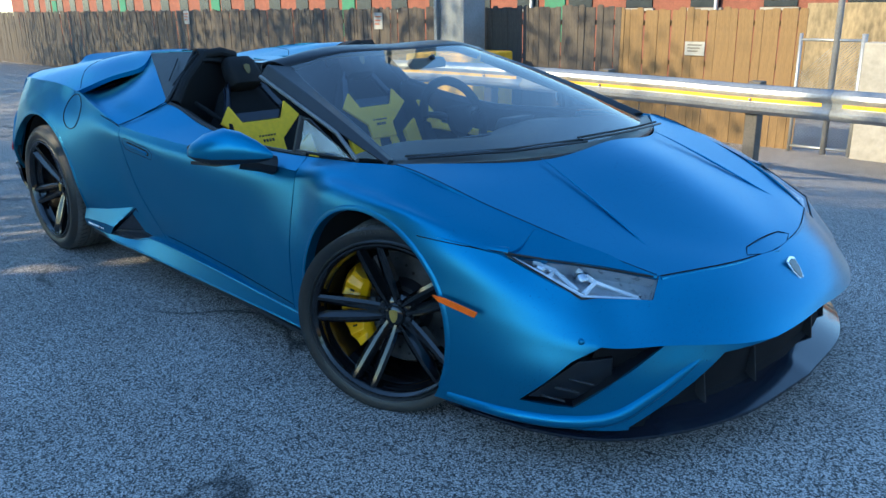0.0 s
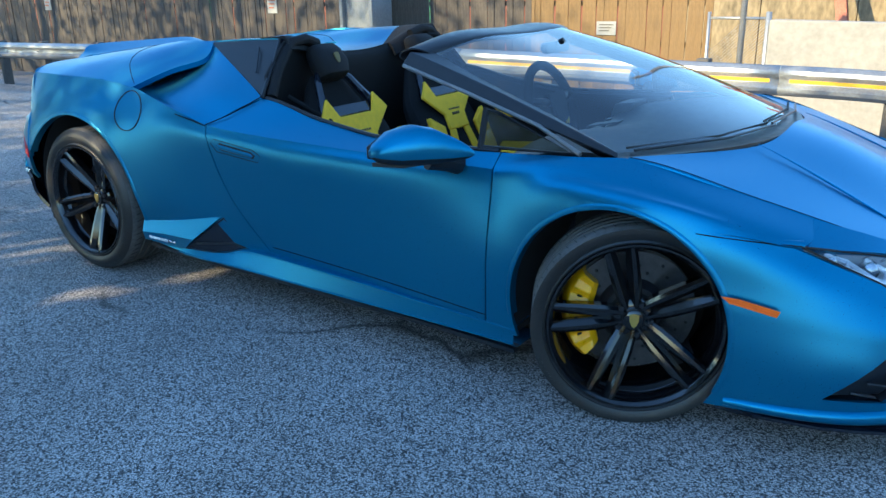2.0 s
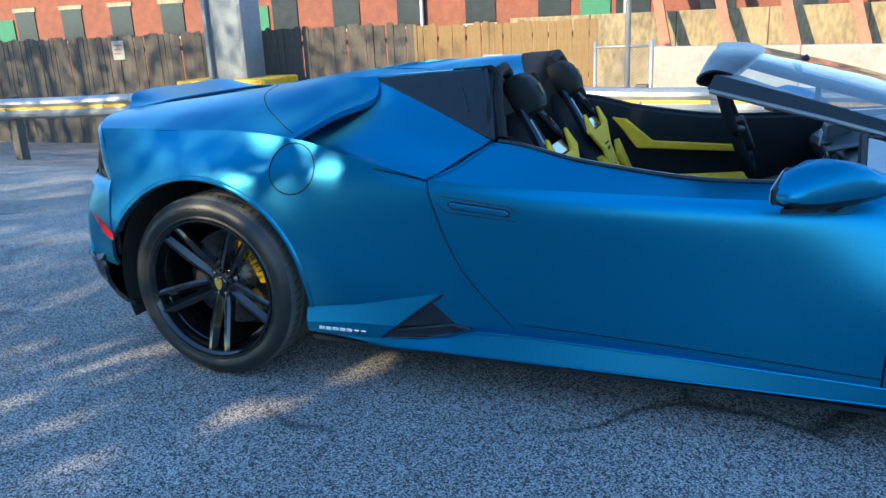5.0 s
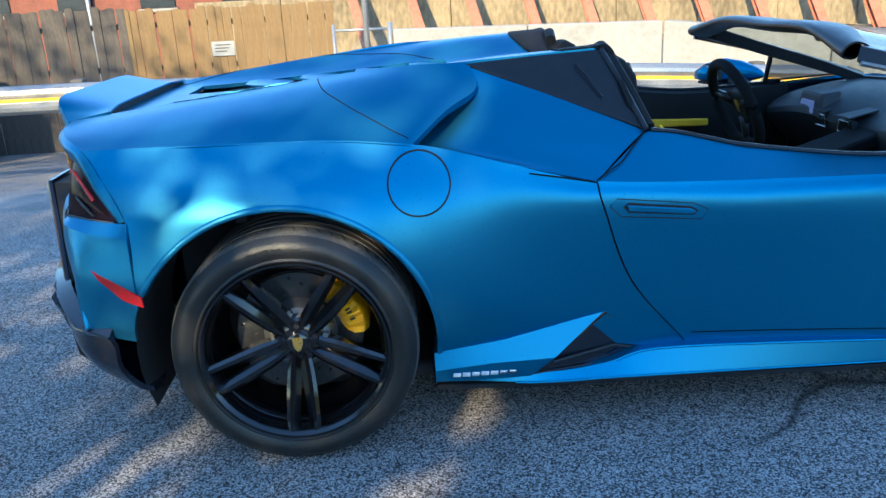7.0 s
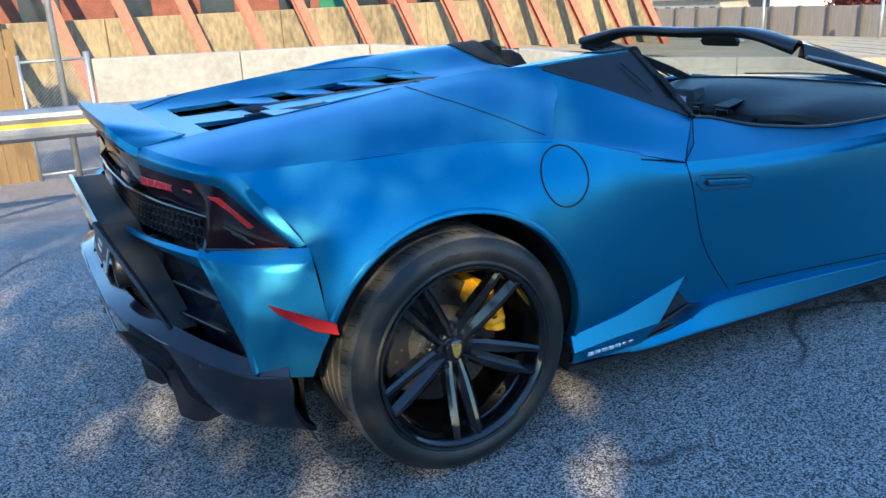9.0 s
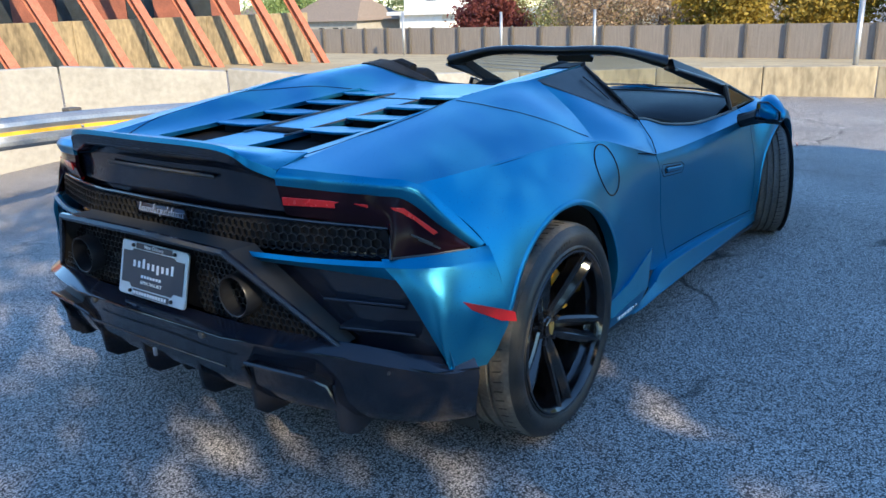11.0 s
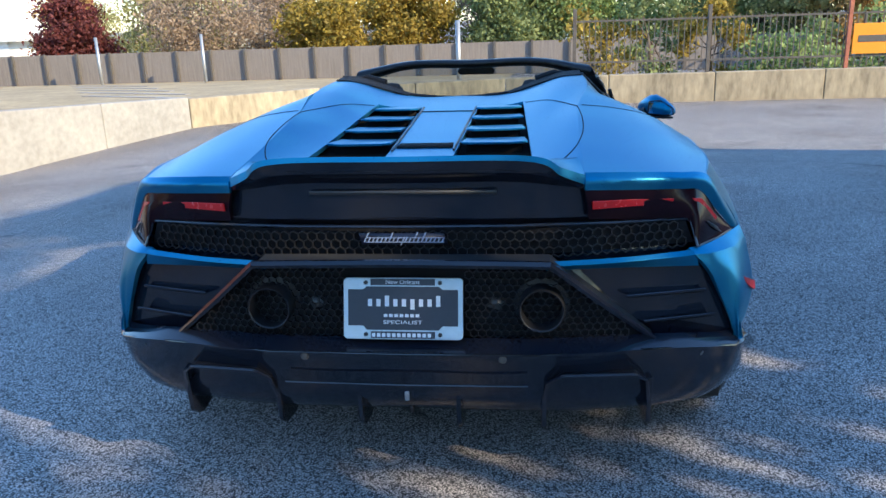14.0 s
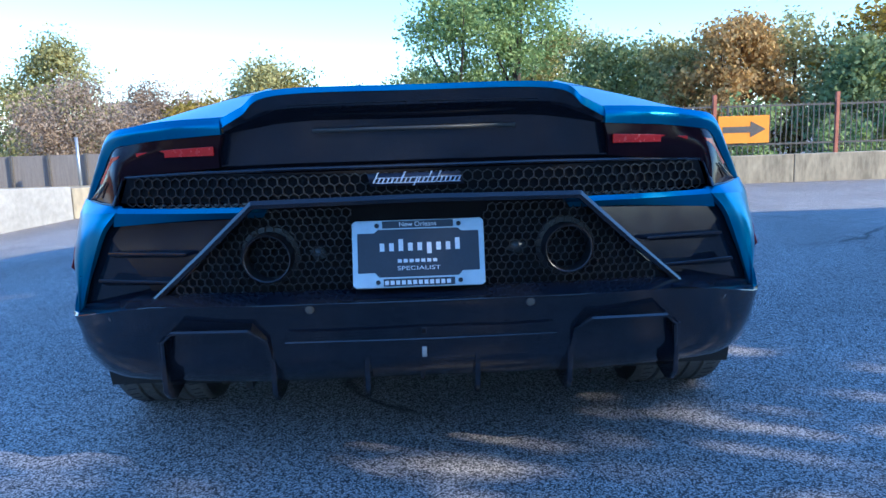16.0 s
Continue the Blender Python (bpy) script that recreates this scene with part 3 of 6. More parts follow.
# trees
def leaves(name, c0, c1):
    m = bpy.data.materials.new(name)
    m.use_nodes = True
    n, l = m.node_tree.nodes, m.node_tree.links
    b = n["Principled BSDF"]
    b.inputs["Roughness"].default_value = 0.7
    g = n.new("ShaderNodeNewGeometry")
    mx = n.new("ShaderNodeMix")
    mx.data_type = "RGBA"
    mx.inputs["A"].default_value, mx.inputs["B"].default_value = (*c0, 1), (*c1, 1)
    l.new(g.outputs["Random Per Island"], mx.inputs["Factor"])
    l.new(mx.outputs["Result"], b.inputs["Base Color"])
    tl, ms = n.new("ShaderNodeBsdfTranslucent"), n.new("ShaderNodeMixShader")
    ms.inputs[0].default_value = 0.4
    l.new(mx.outputs["Result"], tl.inputs[0])
    l.new(b.outputs[0], ms.inputs[1])
    l.new(tl.outputs[0], ms.inputs[2])
    l.new(ms.outputs[0], n["Material Output"].inputs[0])
    return m


LEAVES = {
    "green": leaves("green_leaves", (0.138, 0.2, 0.062), (0.375, 0.45, 0.15)),
    "olive": leaves("olive_leaves", (0.213, 0.2, 0.075), (0.525, 0.475, 0.175)),
    "yellow": leaves("yellow_leaves", (0.16, 0.12, 0.02), (0.42, 0.30, 0.04)),
    "orange": leaves("orange_leaves", (0.3, 0.188, 0.062), (0.6, 0.388, 0.125)),
    "brown": leaves("brown_twigs", (0.225, 0.163, 0.112), (0.45, 0.338, 0.225)),
    "red": leaves("dark_red_leaves", (0.08, 0.02, 0.02), (0.20, 0.05, 0.04)),
    # darker leaf colours for the unseen trees that shade the car
    "shade": leaves("darkened_shade_tree_leaves", (0.035, 0.055, 0.018), (0.10, 0.13, 0.045)),
    "dark": leaves("dark_green_leaves", (0.112, 0.15, 0.056), (0.312, 0.35, 0.125)),
}


def tree(x, y, h, w, tint, label, seed, n_leaf=2600, size=.30, base=0.0, low=.3, clumps=22, name="tree"):
    r = random.Random(seed)
    t = tagged(new(name), label, "tree" if name == "tree" else "bush")
    t.location.z = -ahead(x)
    tips = []
    bm = bmesh.new()
    top = base + h * .55
    tube(bm, [(x, y, base - .3), (x + r.uniform(-.2, .2), y, base + h * .25), (x + r.uniform(-.3, .3), y + r.uniform(-.3, .3), top)], [h * .028, h * .02, h * .010], 7)
    part("trunk", bm, BARK, t)
    for k in range(clumps):
        a, q = r.uniform(0, 2 * math.pi), math.sqrt(r.random())
        zc = base + h * lerp(low, .93, r.random())
        f = (zc - base - h * low) / (h * (1 - low))
        wr_ = w / 2 * (math.sin(math.pi * min(1, .18 + .80 * f)) ** .6)
        tips.append(Vector((x + q * wr_ * math.cos(a), y + q * wr_ * math.sin(a), zc)))
    for p in tips[:9]:
        bm = bmesh.new()
        s0 = Vector((x, y, base + h * r.uniform(.2, .5)))
        tube(bm, [s0, s0.lerp(p, .5) + Vector((0, 0, -.1 * h * .2)), p], [h * .010, h * .007, h * .002], 5)
        part("limb", bm, BARK, t)
    vs, fs = [], []
    for k in range(n_leaf):
        c = tips[r.randrange(clumps)]
        d = Vector((r.gauss(0, 1), r.gauss(0, 1), r.gauss(0, .8)))
        p = c + d * (w * .085)
        u = Vector((r.uniform(-1, 1), r.uniform(-1, 1), r.uniform(-1, 1))).normalized()
        v = u.cross(Vector((r.uniform(-1, 1), r.uniform(-1, 1), r.uniform(-1, 1)))).normalized()
        s_ = size * r.uniform(.5, 1.3)
        i = len(vs)
        vs += [p - u * s_ * .5, p + v * s_ * .3, p + u * s_ * .5, p - v * s_ * .3]
        fs.append((i, i + 1, i + 2, i + 3))
    me = bpy.data.meshes.new("crown")
    me.from_pydata([tuple(q) for q in vs], [], fs)
    me.materials.append(LEAVES[tint])
    ob = new("crown", me)
    ob.parent = t
    tagged(ob, kind="stuff")
    return t


rt = random.Random(11)
spec = [(58, 27, 11, 9, "olive"), (60, 38, 8, 6, "orange"), (56, 19, 7, 7, "brown"), (57, 11, 8.5, 8, "olive"), (60, 4, 7, 7, "brown"), (50, 8, 6, 6, "yellow"), (52, -3, 12.5, 9, "green"), (54, -7.5, 13.2, 9, "green"), (58, -12, 10.5, 8, "olive"), (48, -13.5, 8, 8, "dark"), (44, -16, 7.6, 7, "olive"), (40, -17.5, 8, 6, "orange"), (42, -22, 8.4, 8, "olive"), (38, -26, 8.2, 8, "yellow"), (44, -31, 9, 9, "olive")]
more = [(50, 1, 6.5, 7, "dark"), (76, 84, 6, 8, "dark"), (50, 32, 5.5, 6, "red"), (86, 76, 6, 8, "dark"), (70, 74, 7, 8, "green"), (47, 13, 5, 6, "yellow"), (48, 22, 6.5, 8, "brown"), (30, -20, 5.5, 6, "dark"), (66, -2, 8, 10, "dark"), (66, -20, 9, 12, "dark"), (66, 16, 8, 12, "brown"), (68, 33, 9, 10, "olive"), (36, -36, 9, 9, "yellow"), (90, 70, 10, 14, "dark"), (96, 58, 9, 12, "olive"), (84, 92, 10, 14, "green")]
words = {"green": "tall leafy green tree beyond the fence", "olive": "olive green autumn tree beyond the fence", "yellow": "yellowing autumn tree beyond the fence", "orange": "orange autumn tree beyond the fence", "brown": "bare brown twiggy tree beyond the fence", "red": "dark red leafed small tree", "dark": "dense dark green tree beyond the fence"}
for i, (x, y, h, w, c) in enumerate(spec + more):
    tree(x, y, h, w, c, words[c], 40 + i, n_leaf=16000 if h > 9 else 12500, size=.29 if c != "brown" else .22, low=.22 if c in ("green",) else .08, clumps=40)
for i in range(16):
    x, y = 16.5 + rt.uniform(0, 6), -1.8 - i * 1.65
    tree(x, y, rt.uniform(1.2, 3.2), rt.uniform(1.6, 3.0), rt.choice(["green", "dark", "olive", "yellow", "dark"]), "scrubby green bush behind the iron fence", 90 + i, n_leaf=1800, size=.15, base=.0, low=.05, clumps=12, name="bush")

# added out of view to shade the car: an unseen building and trees
SHADE = tagged(new("unseen_shade_building"), "unseen dark brown brick building added to shade the car", "building")
# brick of the unseen building, kept dark so the car reflects little of it
DBRICK = mat("dark_brown_brick", (0.095, 0.06, 0.045), 0.85, var=0.35, scale=2.5, bump=0.3, bscale=30)
bm = bmesh.new()
prism(bm, [(-.75, -15.5), (-3.5, -11), (-5.55, -10.8), (-9, -26), (-5.3, -25)], 8.2)
part("wall", bm, DBRICK, SHADE, "", False)
# unseen trees, added to cast dapples on the car and the asphalt
tree(-5.1, -8.3, 7.6, 5.6, "shade", "unseen leafy tree added to dapple the car with shade", 139, n_leaf=9200, size=.165, low=.33, clumps=110)
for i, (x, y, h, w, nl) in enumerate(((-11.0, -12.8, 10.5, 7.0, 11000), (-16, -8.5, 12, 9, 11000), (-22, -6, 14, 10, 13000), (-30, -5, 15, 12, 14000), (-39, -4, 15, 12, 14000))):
    tree(x, y, h, w, "shade", "unseen broad leafy tree added for shade", 140 + i, n_leaf=nl, size=.20, low=.12, clumps=90)

from mathutils.bvhtree import BVHTree

# ---- the car: x forward, y to its left, wheels on z = 0 ----
car = tagged(new("sports_car"), "satin blue open-top sports car with black wheels and yellow calipers", "car")
WF, WR = (1.292, 0.325), (-1.308, 0.357)
AF, AR = (1.265, .335, .340), (-1.325, .350, .405)

# lines of the body: (x, distance from the middle, z)
LOW = [(-1.90, .84, .44), (-1.62, .925, .40), (-.95, .905, .27), (-.60, .880, .30), (-.20, .850, .245), (.30, .868, .235), (.83, .905, .205), (1.2, .915, .20), (1.6, .912, .19), (1.80, .885, .19)]
MID = [(-1.88, .868, .60), (-1.66, .972, .55), (-1.3, .978, .50), (-.92, .945, .47), (-.45, .885, .47), (0, .872, .46), (.5, .882, .46), (.85, .915, .45), (1.3, .948, .44), (1.6, .938, .455), (1.80, .885, .44)]
WAIST = [(-1.80, .885, .74), (-1.62, .935, .74), (-1.3, .962, .73), (-.95, .928, .72), (-.45, .900, .69), (0, .890, .665), (.5, .880, .665), (.85, .880, .66), (1.08, .925, .69), (1.3, .935, .69), (1.55, .915, .61), (1.80, .840, .55)]
SHOULDER = [(-1.825, .798, .906), (-1.6, .842, .912), (-1.25, .858, .910), (-.96, .865, .885), (-.7, .885, .82), (-.479, .885, .762), (0, .868, .735), (.5, .855, .725), (.83, .858, .725), (1.0, .872, .75), (1.3, .872, .73), (1.55, .858, .675), (1.73, .822, .615), (1.80, .80, .59)]
BELT = [(-.479, .80, .815), (-.308, .734, .858), (0, .748, .797), (.4, .775, .756), (.83, .808, .768), (1.09, .815, .782), (1.23, .775, .785), (1.45, .745, .735), (1.73, .69, .655), (1.80, .66, .63)]
HOODL = [(1.10, .775, .79), (1.23, .77, .787), (1.6, .71, .695), (1.85, .62, .61), (2.035, .516, .538)]


def bake(ob):
    dg = bpy.context.evaluated_depsgraph_get()
    dg.update()
    me = bpy.data.meshes.new_from_object(ob.evaluated_get(dg), depsgraph=dg)
    ob.modifiers.clear()
    ob.data = me


def crisp(ob):
    """Keeps the shading of a sheet's rim apart from its face."""
    m = ob.modifiers.new("rim", "EDGE_SPLIT")
    m.split_angle = radians(40)


def carve(ob, bm):
    """Cuts the solid bm out of ob for good."""
    for m in [m for m in ob.modifiers if m.type == "EDGE_SPLIT"]:
        ob.modifiers.remove(m)
    bmesh.ops.recalc_face_normals(bm, faces=bm.faces)
    me = bpy.data.meshes.new("cutter")
    bm.to_mesh(me)
    bm.free()
    c = new("cutter", me)
    m = ob.modifiers.new("cut", "BOOLEAN")
    m.object, m.operation, m.solver = c, "DIFFERENCE", "EXACT"
    bake(ob)
    bpy.data.objects.remove(c)
    crisp(ob)


def skin(obs, x, z, s):
    """The distance from the middle at which the outer side of the panels lies at x, z on the side s."""
    best = None
    for ob in obs:
        if ob not in TREES:
            TREES[ob] = BVHTree.FromPolygons([v.co for v in ob.data.vertices], [p.vertices[:] for p in ob.data.polygons])
        hit = TREES[ob].ray_cast(Vector((x, s * 2, z)), Vector((0, -s, 0)))[0]
        if hit is not None and hit.y * s > .5 and (best is None or hit.y * s > best):
            best = hit.y * s
    return best


TREES = {}


def outward(ob, d):
    if sum((1 if p.normal.dot(d) > 0 else -1) * p.area for p in ob.data.polygons) < 0:
        ob.data.flip_normals()


def panel(name, lines, x0s, x1s, n, m, sharp=(), material=None, arches=(), parent=None, thick=0.014, label=""):
    """A body panel over the given lines between its rear and front edge, for both sides."""
    obs = []
    for s in (-1, 1):
        bm = bmesh.new()
        rows = []
        for i in range(n + 1):
            f = i / n
            row = [line_at(l, lerp(a, b, f)) for l, a, b in zip(lines, x0s, x1s)]
            rows.append([side(p, s) for p in across(row, m, sharp)])
        grid(bm, rows)
        ob = part(name, bm, material or PAINT, parent or car, label, angle=28)
        outward(ob, Vector((0, s, 0.2)))
        sm = ob.modifiers.new("thickness", "SOLIDIFY")
        sm.thickness, sm.offset = thick, -1
        for cx, cz, r in arches:
            cb = bmesh.new()
            bmesh.ops.create_cone(cb, cap_ends=True, segments=72, radius1=r, radius2=r, depth=1.0, matrix=pose(cx, s * 0.95, cz, 90, 0, 0))
            carve(ob, cb)
        if not arches:
            crisp(ob)
        obs.append(ob)
    return obs


def strip(name, rows, m, material, sharp=(), parent=None, thick=0.014, label="", n=16, up=None, angle=28):
    """A sheet over a few cross rows, smooth along both ways, with a thickness."""
    cols = len(rows[0])
    bm = bmesh.new()
    dense = [[catmull(r, j * (cols - 1) / n) for j in range(n + 1)] for r in rows]
    grid(bm, [across([d[j] for d in dense], m, sharp) for j in range(n + 1)])
    ob = part(name, bm, material, parent or car, label, angle=angle)
    if up is not None:
        outward(ob, Vector(up))
    if thick:
        sm = ob.modifiers.new("thickness", "SOLIDIFY")
        sm.thickness, sm.offset = thick, -1
        crisp(ob)
    return ob


def sided(row, s):
    return [side(p, s) for p in row]


def mirror_row(half):
    """From points given from the middle outwards, the whole row from right to left."""
    return [Vector((x, -y, z)) for x, y, z in reversed(half[1:])] + [Vector(p) for p in half]


def plate(name, pts, thick, material, parent=None, s=1, bevel=0.004, label=""):
    """A solid plate over 3D corners (y as distance from the middle) on the side s."""
    bm = bmesh.new()
    hull_plate(bm, sided(pts, s), (thick[0], thick[1] * s, thick[2]))
    return part(name, bm, material, parent or car, label, True, bevel)


def bar(name, pts, r, material, parent=None, seg=8, label=""):
    bm = bmesh.new()
    tube(bm, pts, r, seg)
    return part(name, bm, material, parent or car, label)


def seam(pts, parent=None, r=0.002):
    return bar("seam", pts, r, VOIDM, parent, 6)


G = 0.0025
DOOR_R = (-.19, -.375, -.462, -.479, -.308)
DOOR_F = (.83, .836, .836, .83, .83)
doors = panel("door", [LOW, MID, WAIST, SHOULDER, BELT], [x + G for x in DOOR_R], [x - G for x in DOOR_F], 40, 6, (3,))
quarters = panel("rear_quarter", [LOW, MID, WAIST, SHOULDER], [-1.69, -1.69, -1.705, -1.825], [x - G for x in DOOR_R[:4]], 60, 8, (), arches=[AR])
fenders = panel("front_fender", [LOW, MID, WAIST, SHOULDER, BELT], [x + G for x in DOOR_F], [1.30, 1.35, 1.492, 1.735, 1.735], 44, 8, (), arches=[AF])
# dark inner skin behind the door gaps, and wheel housings
for s in (-1, 1):
    for nm, a, b in (("door_jamb", -.50, -.28), ("door_jamb", .78, .88)):
        bm = bmesh.new()
        grid(bm, [[side(line_at(l, x), s) + Vector((0, -s * .022, 0)) for l in (LOW, MID, WAIST, SHOULDER)] for x in [lerp(a, b, k / 6) for k in range(7)]])
        ob = part(nm, bm, DARK, car)
    for cx, cz, r in (AF, AR):
        bm = bmesh.new()
        arc = [math.pi * (-0.12 + 1.24 * k / 28) for k in range(29)]
        grid(bm, [[Vector((cx + (r + .012) * math.cos(a), s * y, cz + (r + .012) * math.sin(a))) for y in (.895, .75, .52)] for a in arc])
        part("wheel_housing", bm, DARK, car)
        boxed("wheel_housing_wall", (cx - r * .9, cx + r * .9, s * .50, s * .52, .16, .60), DARK, 0, car)
# door trim: handle with its recess, seams
for s in (-1, 1):
    d = doors[0 if s < 0 else 1]
    def on_door(pts, out):
        return [(x, skin([d], x, z, s) + out, z) for x, z in pts]
    hexo = [(-.447, .694), (-.428, .714), (-.215, .688), (-.176, .668), (-.195, .642), (-.415, .664)]
    bm = bmesh.new()
    tube(bm, [side(p, s) for p in on_door(hexo, .0002)], .0015, 6, True)
    part("handle_outline", bm, DARK, d)
    well = [(-.412, .690), (-.395, .701), (-.225, .680), (-.205, .668), (-.215, .655), (-.395, .673)]
    plate("handle_well", on_door(well, -.004), (0, .0055, 0), DARK, d, s, 0, "")
    grip = [(-.402, .6965), (-.225, .6755), (-.212, .6665), (-.222, .659), (-.398, .679)]
    plate("handle_grip", on_door(grip, .002), (0, .008, 0), PAINT, d, s, 0.003, "blue pull handle")
    # belt strip and inner panel
    bm = bmesh.new()
    tube(bm, [side(line_at(BELT, lerp(-.29, .82, k / 14)), s) + Vector((0, -s * .006, .004)) for k in range(15)], 0.008, 6)
    part("belt_strip", bm, SATIN, d)
    bm = bmesh.new()
    grid(bm, [[side(line_at(BELT, x), s) + Vector((0, -s * dy, dz)) for dy, dz in ((.012, 0), (.05, -.01), (.09, -.12), (.07, -.2), (.10, -.42))] for x in [lerp(-.30, .84, k / 10) for k in range(11)]])
    part("door_inner_panel", bm, LEATHER, d)
    plate("yellow_armrest", [(-.14, .655, .765), (-.07, .655, .755), (.05, .655, .655), (.42, .66, .640), (.42, .66, .610), (-.02, .655, .620)], (0, -.025, 0), YFABRIC, d, s, 0.006, "yellow suede armrest")
    plate("inner_door_pull", [(.10, .705, .70), (.25, .71, .69), (.22, .705, .65), (.13, .70, .65)], (0, -.012, 0), ALU, d, s, 0.003)

# hood and nose
hood_rows = []
for f in (0, .25, .5, .75, 1):
    e = line_at(HOODL, lerp(1.235, 2.035, f))
    k = (lerp(1.49, 2.0, f), lerp(.355, .42, f), lerp(.771, .562, f ** 1.1))
    if f == 1:
        k = (2.12, .25, .530)
    hood_rows.append(mirror_row([(lerp(1.53, 2.15, f), 0, lerp(.796, .524, f ** 1.25)), k, tuple(e)]))
hood = strip("hood", hood_rows, 6, PAINT, n=32, up=(0, 0, 1))
for s in (-1, 1):
    bm = bmesh.new()
    tube(bm, [side((lerp(1.50, 1.985, f), lerp(.36, .435, f), lerp(.781, .567, f ** 1.1) - .001), s) for f in [k / 10 for k in range(11)]], [0.001 + 0.003 * math.sin(math.pi * k / 10) for k in range(11)], 6)
    part("hood_crease", bm, PAINT, hood)
NOSE = [
    [(2.153, 0, .521), (2.12, .25, .53), (2.038, .512, .536), (1.9, .60, .60), (1.738, .69, .653)],
    [(2.26, 0, .43), (2.215, .32, .44), (2.06, .58, .478), (1.95, .76, .52), (1.715, .828, .608)],
    [(2.292, 0, .395), (2.25, .33, .40), (2.10, .60, .43), (1.965, .79, .465), (1.47, .924, .628)],
    [(2.315, 0, .36), (2.28, .34, .362), (2.14, .61, .39), (1.985, .81, .41), (1.50, .944, .46)],
    [(2.31, 0, .30), (2.27, .36, .30), (2.12, .68, .30), (1.93, .855, .30), (1.55, .932, .30)],
    [(2.285, 0, .15), (2.24, .40, .15), (2.07, .735, .16), (1.82, .875, .155), (1.55, .922, .15)],
]
bumper = strip("front_bumper", [mirror_row(r) for r in NOSE], 5, PAINT, (1, 3), n=56, up=(1, 0, 0.3), thick=0.02)
# the bumper swells a little towards the fender's edge
for v in bumper.data.vertices:
    if 1.47 < v.co.x < 1.735 and v.co.z > .5:
        swell = math.sin(math.pi * (v.co.x - 1.45) / .285) * max(0, 1 - abs(lerp(.632, .612, (v.co.x - 1.47) / .265) - v.co.z) / .12)
        v.co.y += math.copysign(.013 * swell, v.co.y)
        v.co.z += .006 * swell
cb = bmesh.new()
prism(cb, [(-.475, .352), (-.715, .168), (-.70, .05), (.70, .05), (.715, .168), (.475, .352), (0, .372)], 0.7, Matrix(((0, 0, 1, 1.8), (1, 0, 0, 0), (0, 1, 0, 0), (0, 0, 0, 1))))
carve(bumper, cb)
INTAKE = [(1.835, .874, .226), (1.968, .825, .362), (2.02, .768, .407), (2.123, .62, .392), (2.06, .752, .31), (1.97, .81, .226)]
LAMP = [(1.733, .822, .612), (2.035, .517, .534), (2.052, .570, .482), (1.952, .765, .519)]
for s in (-1, 1):
    for poly, out in ((INTAKE, (.55, .75, 0)), (LAMP, (.45, .45, .75))):
        cb = bmesh.new()
        o = Vector((out[0], s * out[1], out[2])) * 0.12
        hull_plate(cb, [p - o for p in sided(poly, s)], o * 2)
        carve(bumper, cb)
    cb = bmesh.new()
    bmesh.ops.create_cone(cb, cap_ends=True, segments=72, radius1=AF[2], radius2=AF[2], depth=.9, matrix=pose(AF[0], s * 0.95, AF[1], 90, 0, 0))
    carve(bumper, cb)
    # intake duct and vane
    duct = [Vector(p) for p in INTAKE]
    bm = bmesh.new()
    a = [side(p, s) for p in duct]
    b = [side(p * 1.0 + Vector((-.11, -.13, 0)), s) for p in duct]
    va, vb = [bm.verts.new(p) for p in a], [bm.verts.new(p) for p in b]
    for i in range(6):
        j = (i + 1) % 6
        bm.faces.new((va[i], va[j], vb[j], vb[i]))
    bm.faces.new(vb)
    part("intake_duct", bm, SATIN, bumper, "", False)
    plate("intake_vane", [(1.855, .862, .235), (1.975, .805, .355), (2.035, .73, .36), (2.03, .72, .30), (1.96, .79, .235)], (-.02, -.03, 0), SATIN, bumper, s, 0.003)
    for k in range(3):
        f = k / 2
        p = Vector((lerp(1.90, 1.97, f), lerp(.862, .832, f), lerp(.255, .315, f)))
        bar("vane_rib", [side(p, s), side(p + Vector((.055, -.035, -.012)), s)], .004, SATIN, bumper)
    # side marker, parking sensor
    plate("side_marker", [(1.575, .944, .485), (1.60, .944, .470), (1.715, .921, .446), (1.722, .916, .462), (1.62, .938, .484)], (0, .006, 0), AMBER, bumper, s, 0.002, "amber side marker lamp")
    bm = bmesh.new()
    bmesh.ops.create_uvsphere(bm, u_segments=12, v_segments=8, radius=.009, matrix=Matrix.Translation((1.985, s * .806, .418)))
    part("parking_sensor", bm, PAINT, bumper)
    # headlamp
    lamp = adopt(new("headlamp"), car, "clear headlamp with white light strips")
    L = [Vector(p) for p in LAMP]
    inn = Vector((-.05, -.05, -.055))
    bm = bmesh.new()
    va, vb = [bm.verts.new(side(p, s)) for p in L], [bm.verts.new(side(p + inn, s)) for p in L]
    for i in range(4):
        j = (i + 1) % 4
        bm.faces.new((va[i], va[j], vb[j], vb[i]))
    bm.faces.new(vb)
    part("lamp_housing", bm, LAMPIN, lamp, "", False)

    def lp(u, v, d=0.5):
        a1, b1 = L[0].lerp(L[1], u), L[0].lerp(L[3], min(1, u / .72)) if u < .72 else L[3].lerp(L[2], (u - .72) / .28)
        return side(a1.lerp(b1, v) + inn * d, s)
    for u0 in (.30, .60):
        bm = bmesh.new()
        tube(bm, [lp(u0 - .1, .12, .3), lp(u0 + .08, .40, .3), lp(u0 + .10, .85, .25)], .0085, 6)
        tube(bm, [lp(u0 + .08, .40, .3), lp(u0 + .34, .80, .3)], .0075, 6)
        part("light_strip", bm, WHITE, lamp, "white Y-shaped light strip")
        bm = bmesh.new()
        bmesh.ops.create_uvsphere(bm, u_segments=16, v_segments=10, radius=.028, matrix=Matrix.Translation(lp(u0 - .02, .32, .55)))
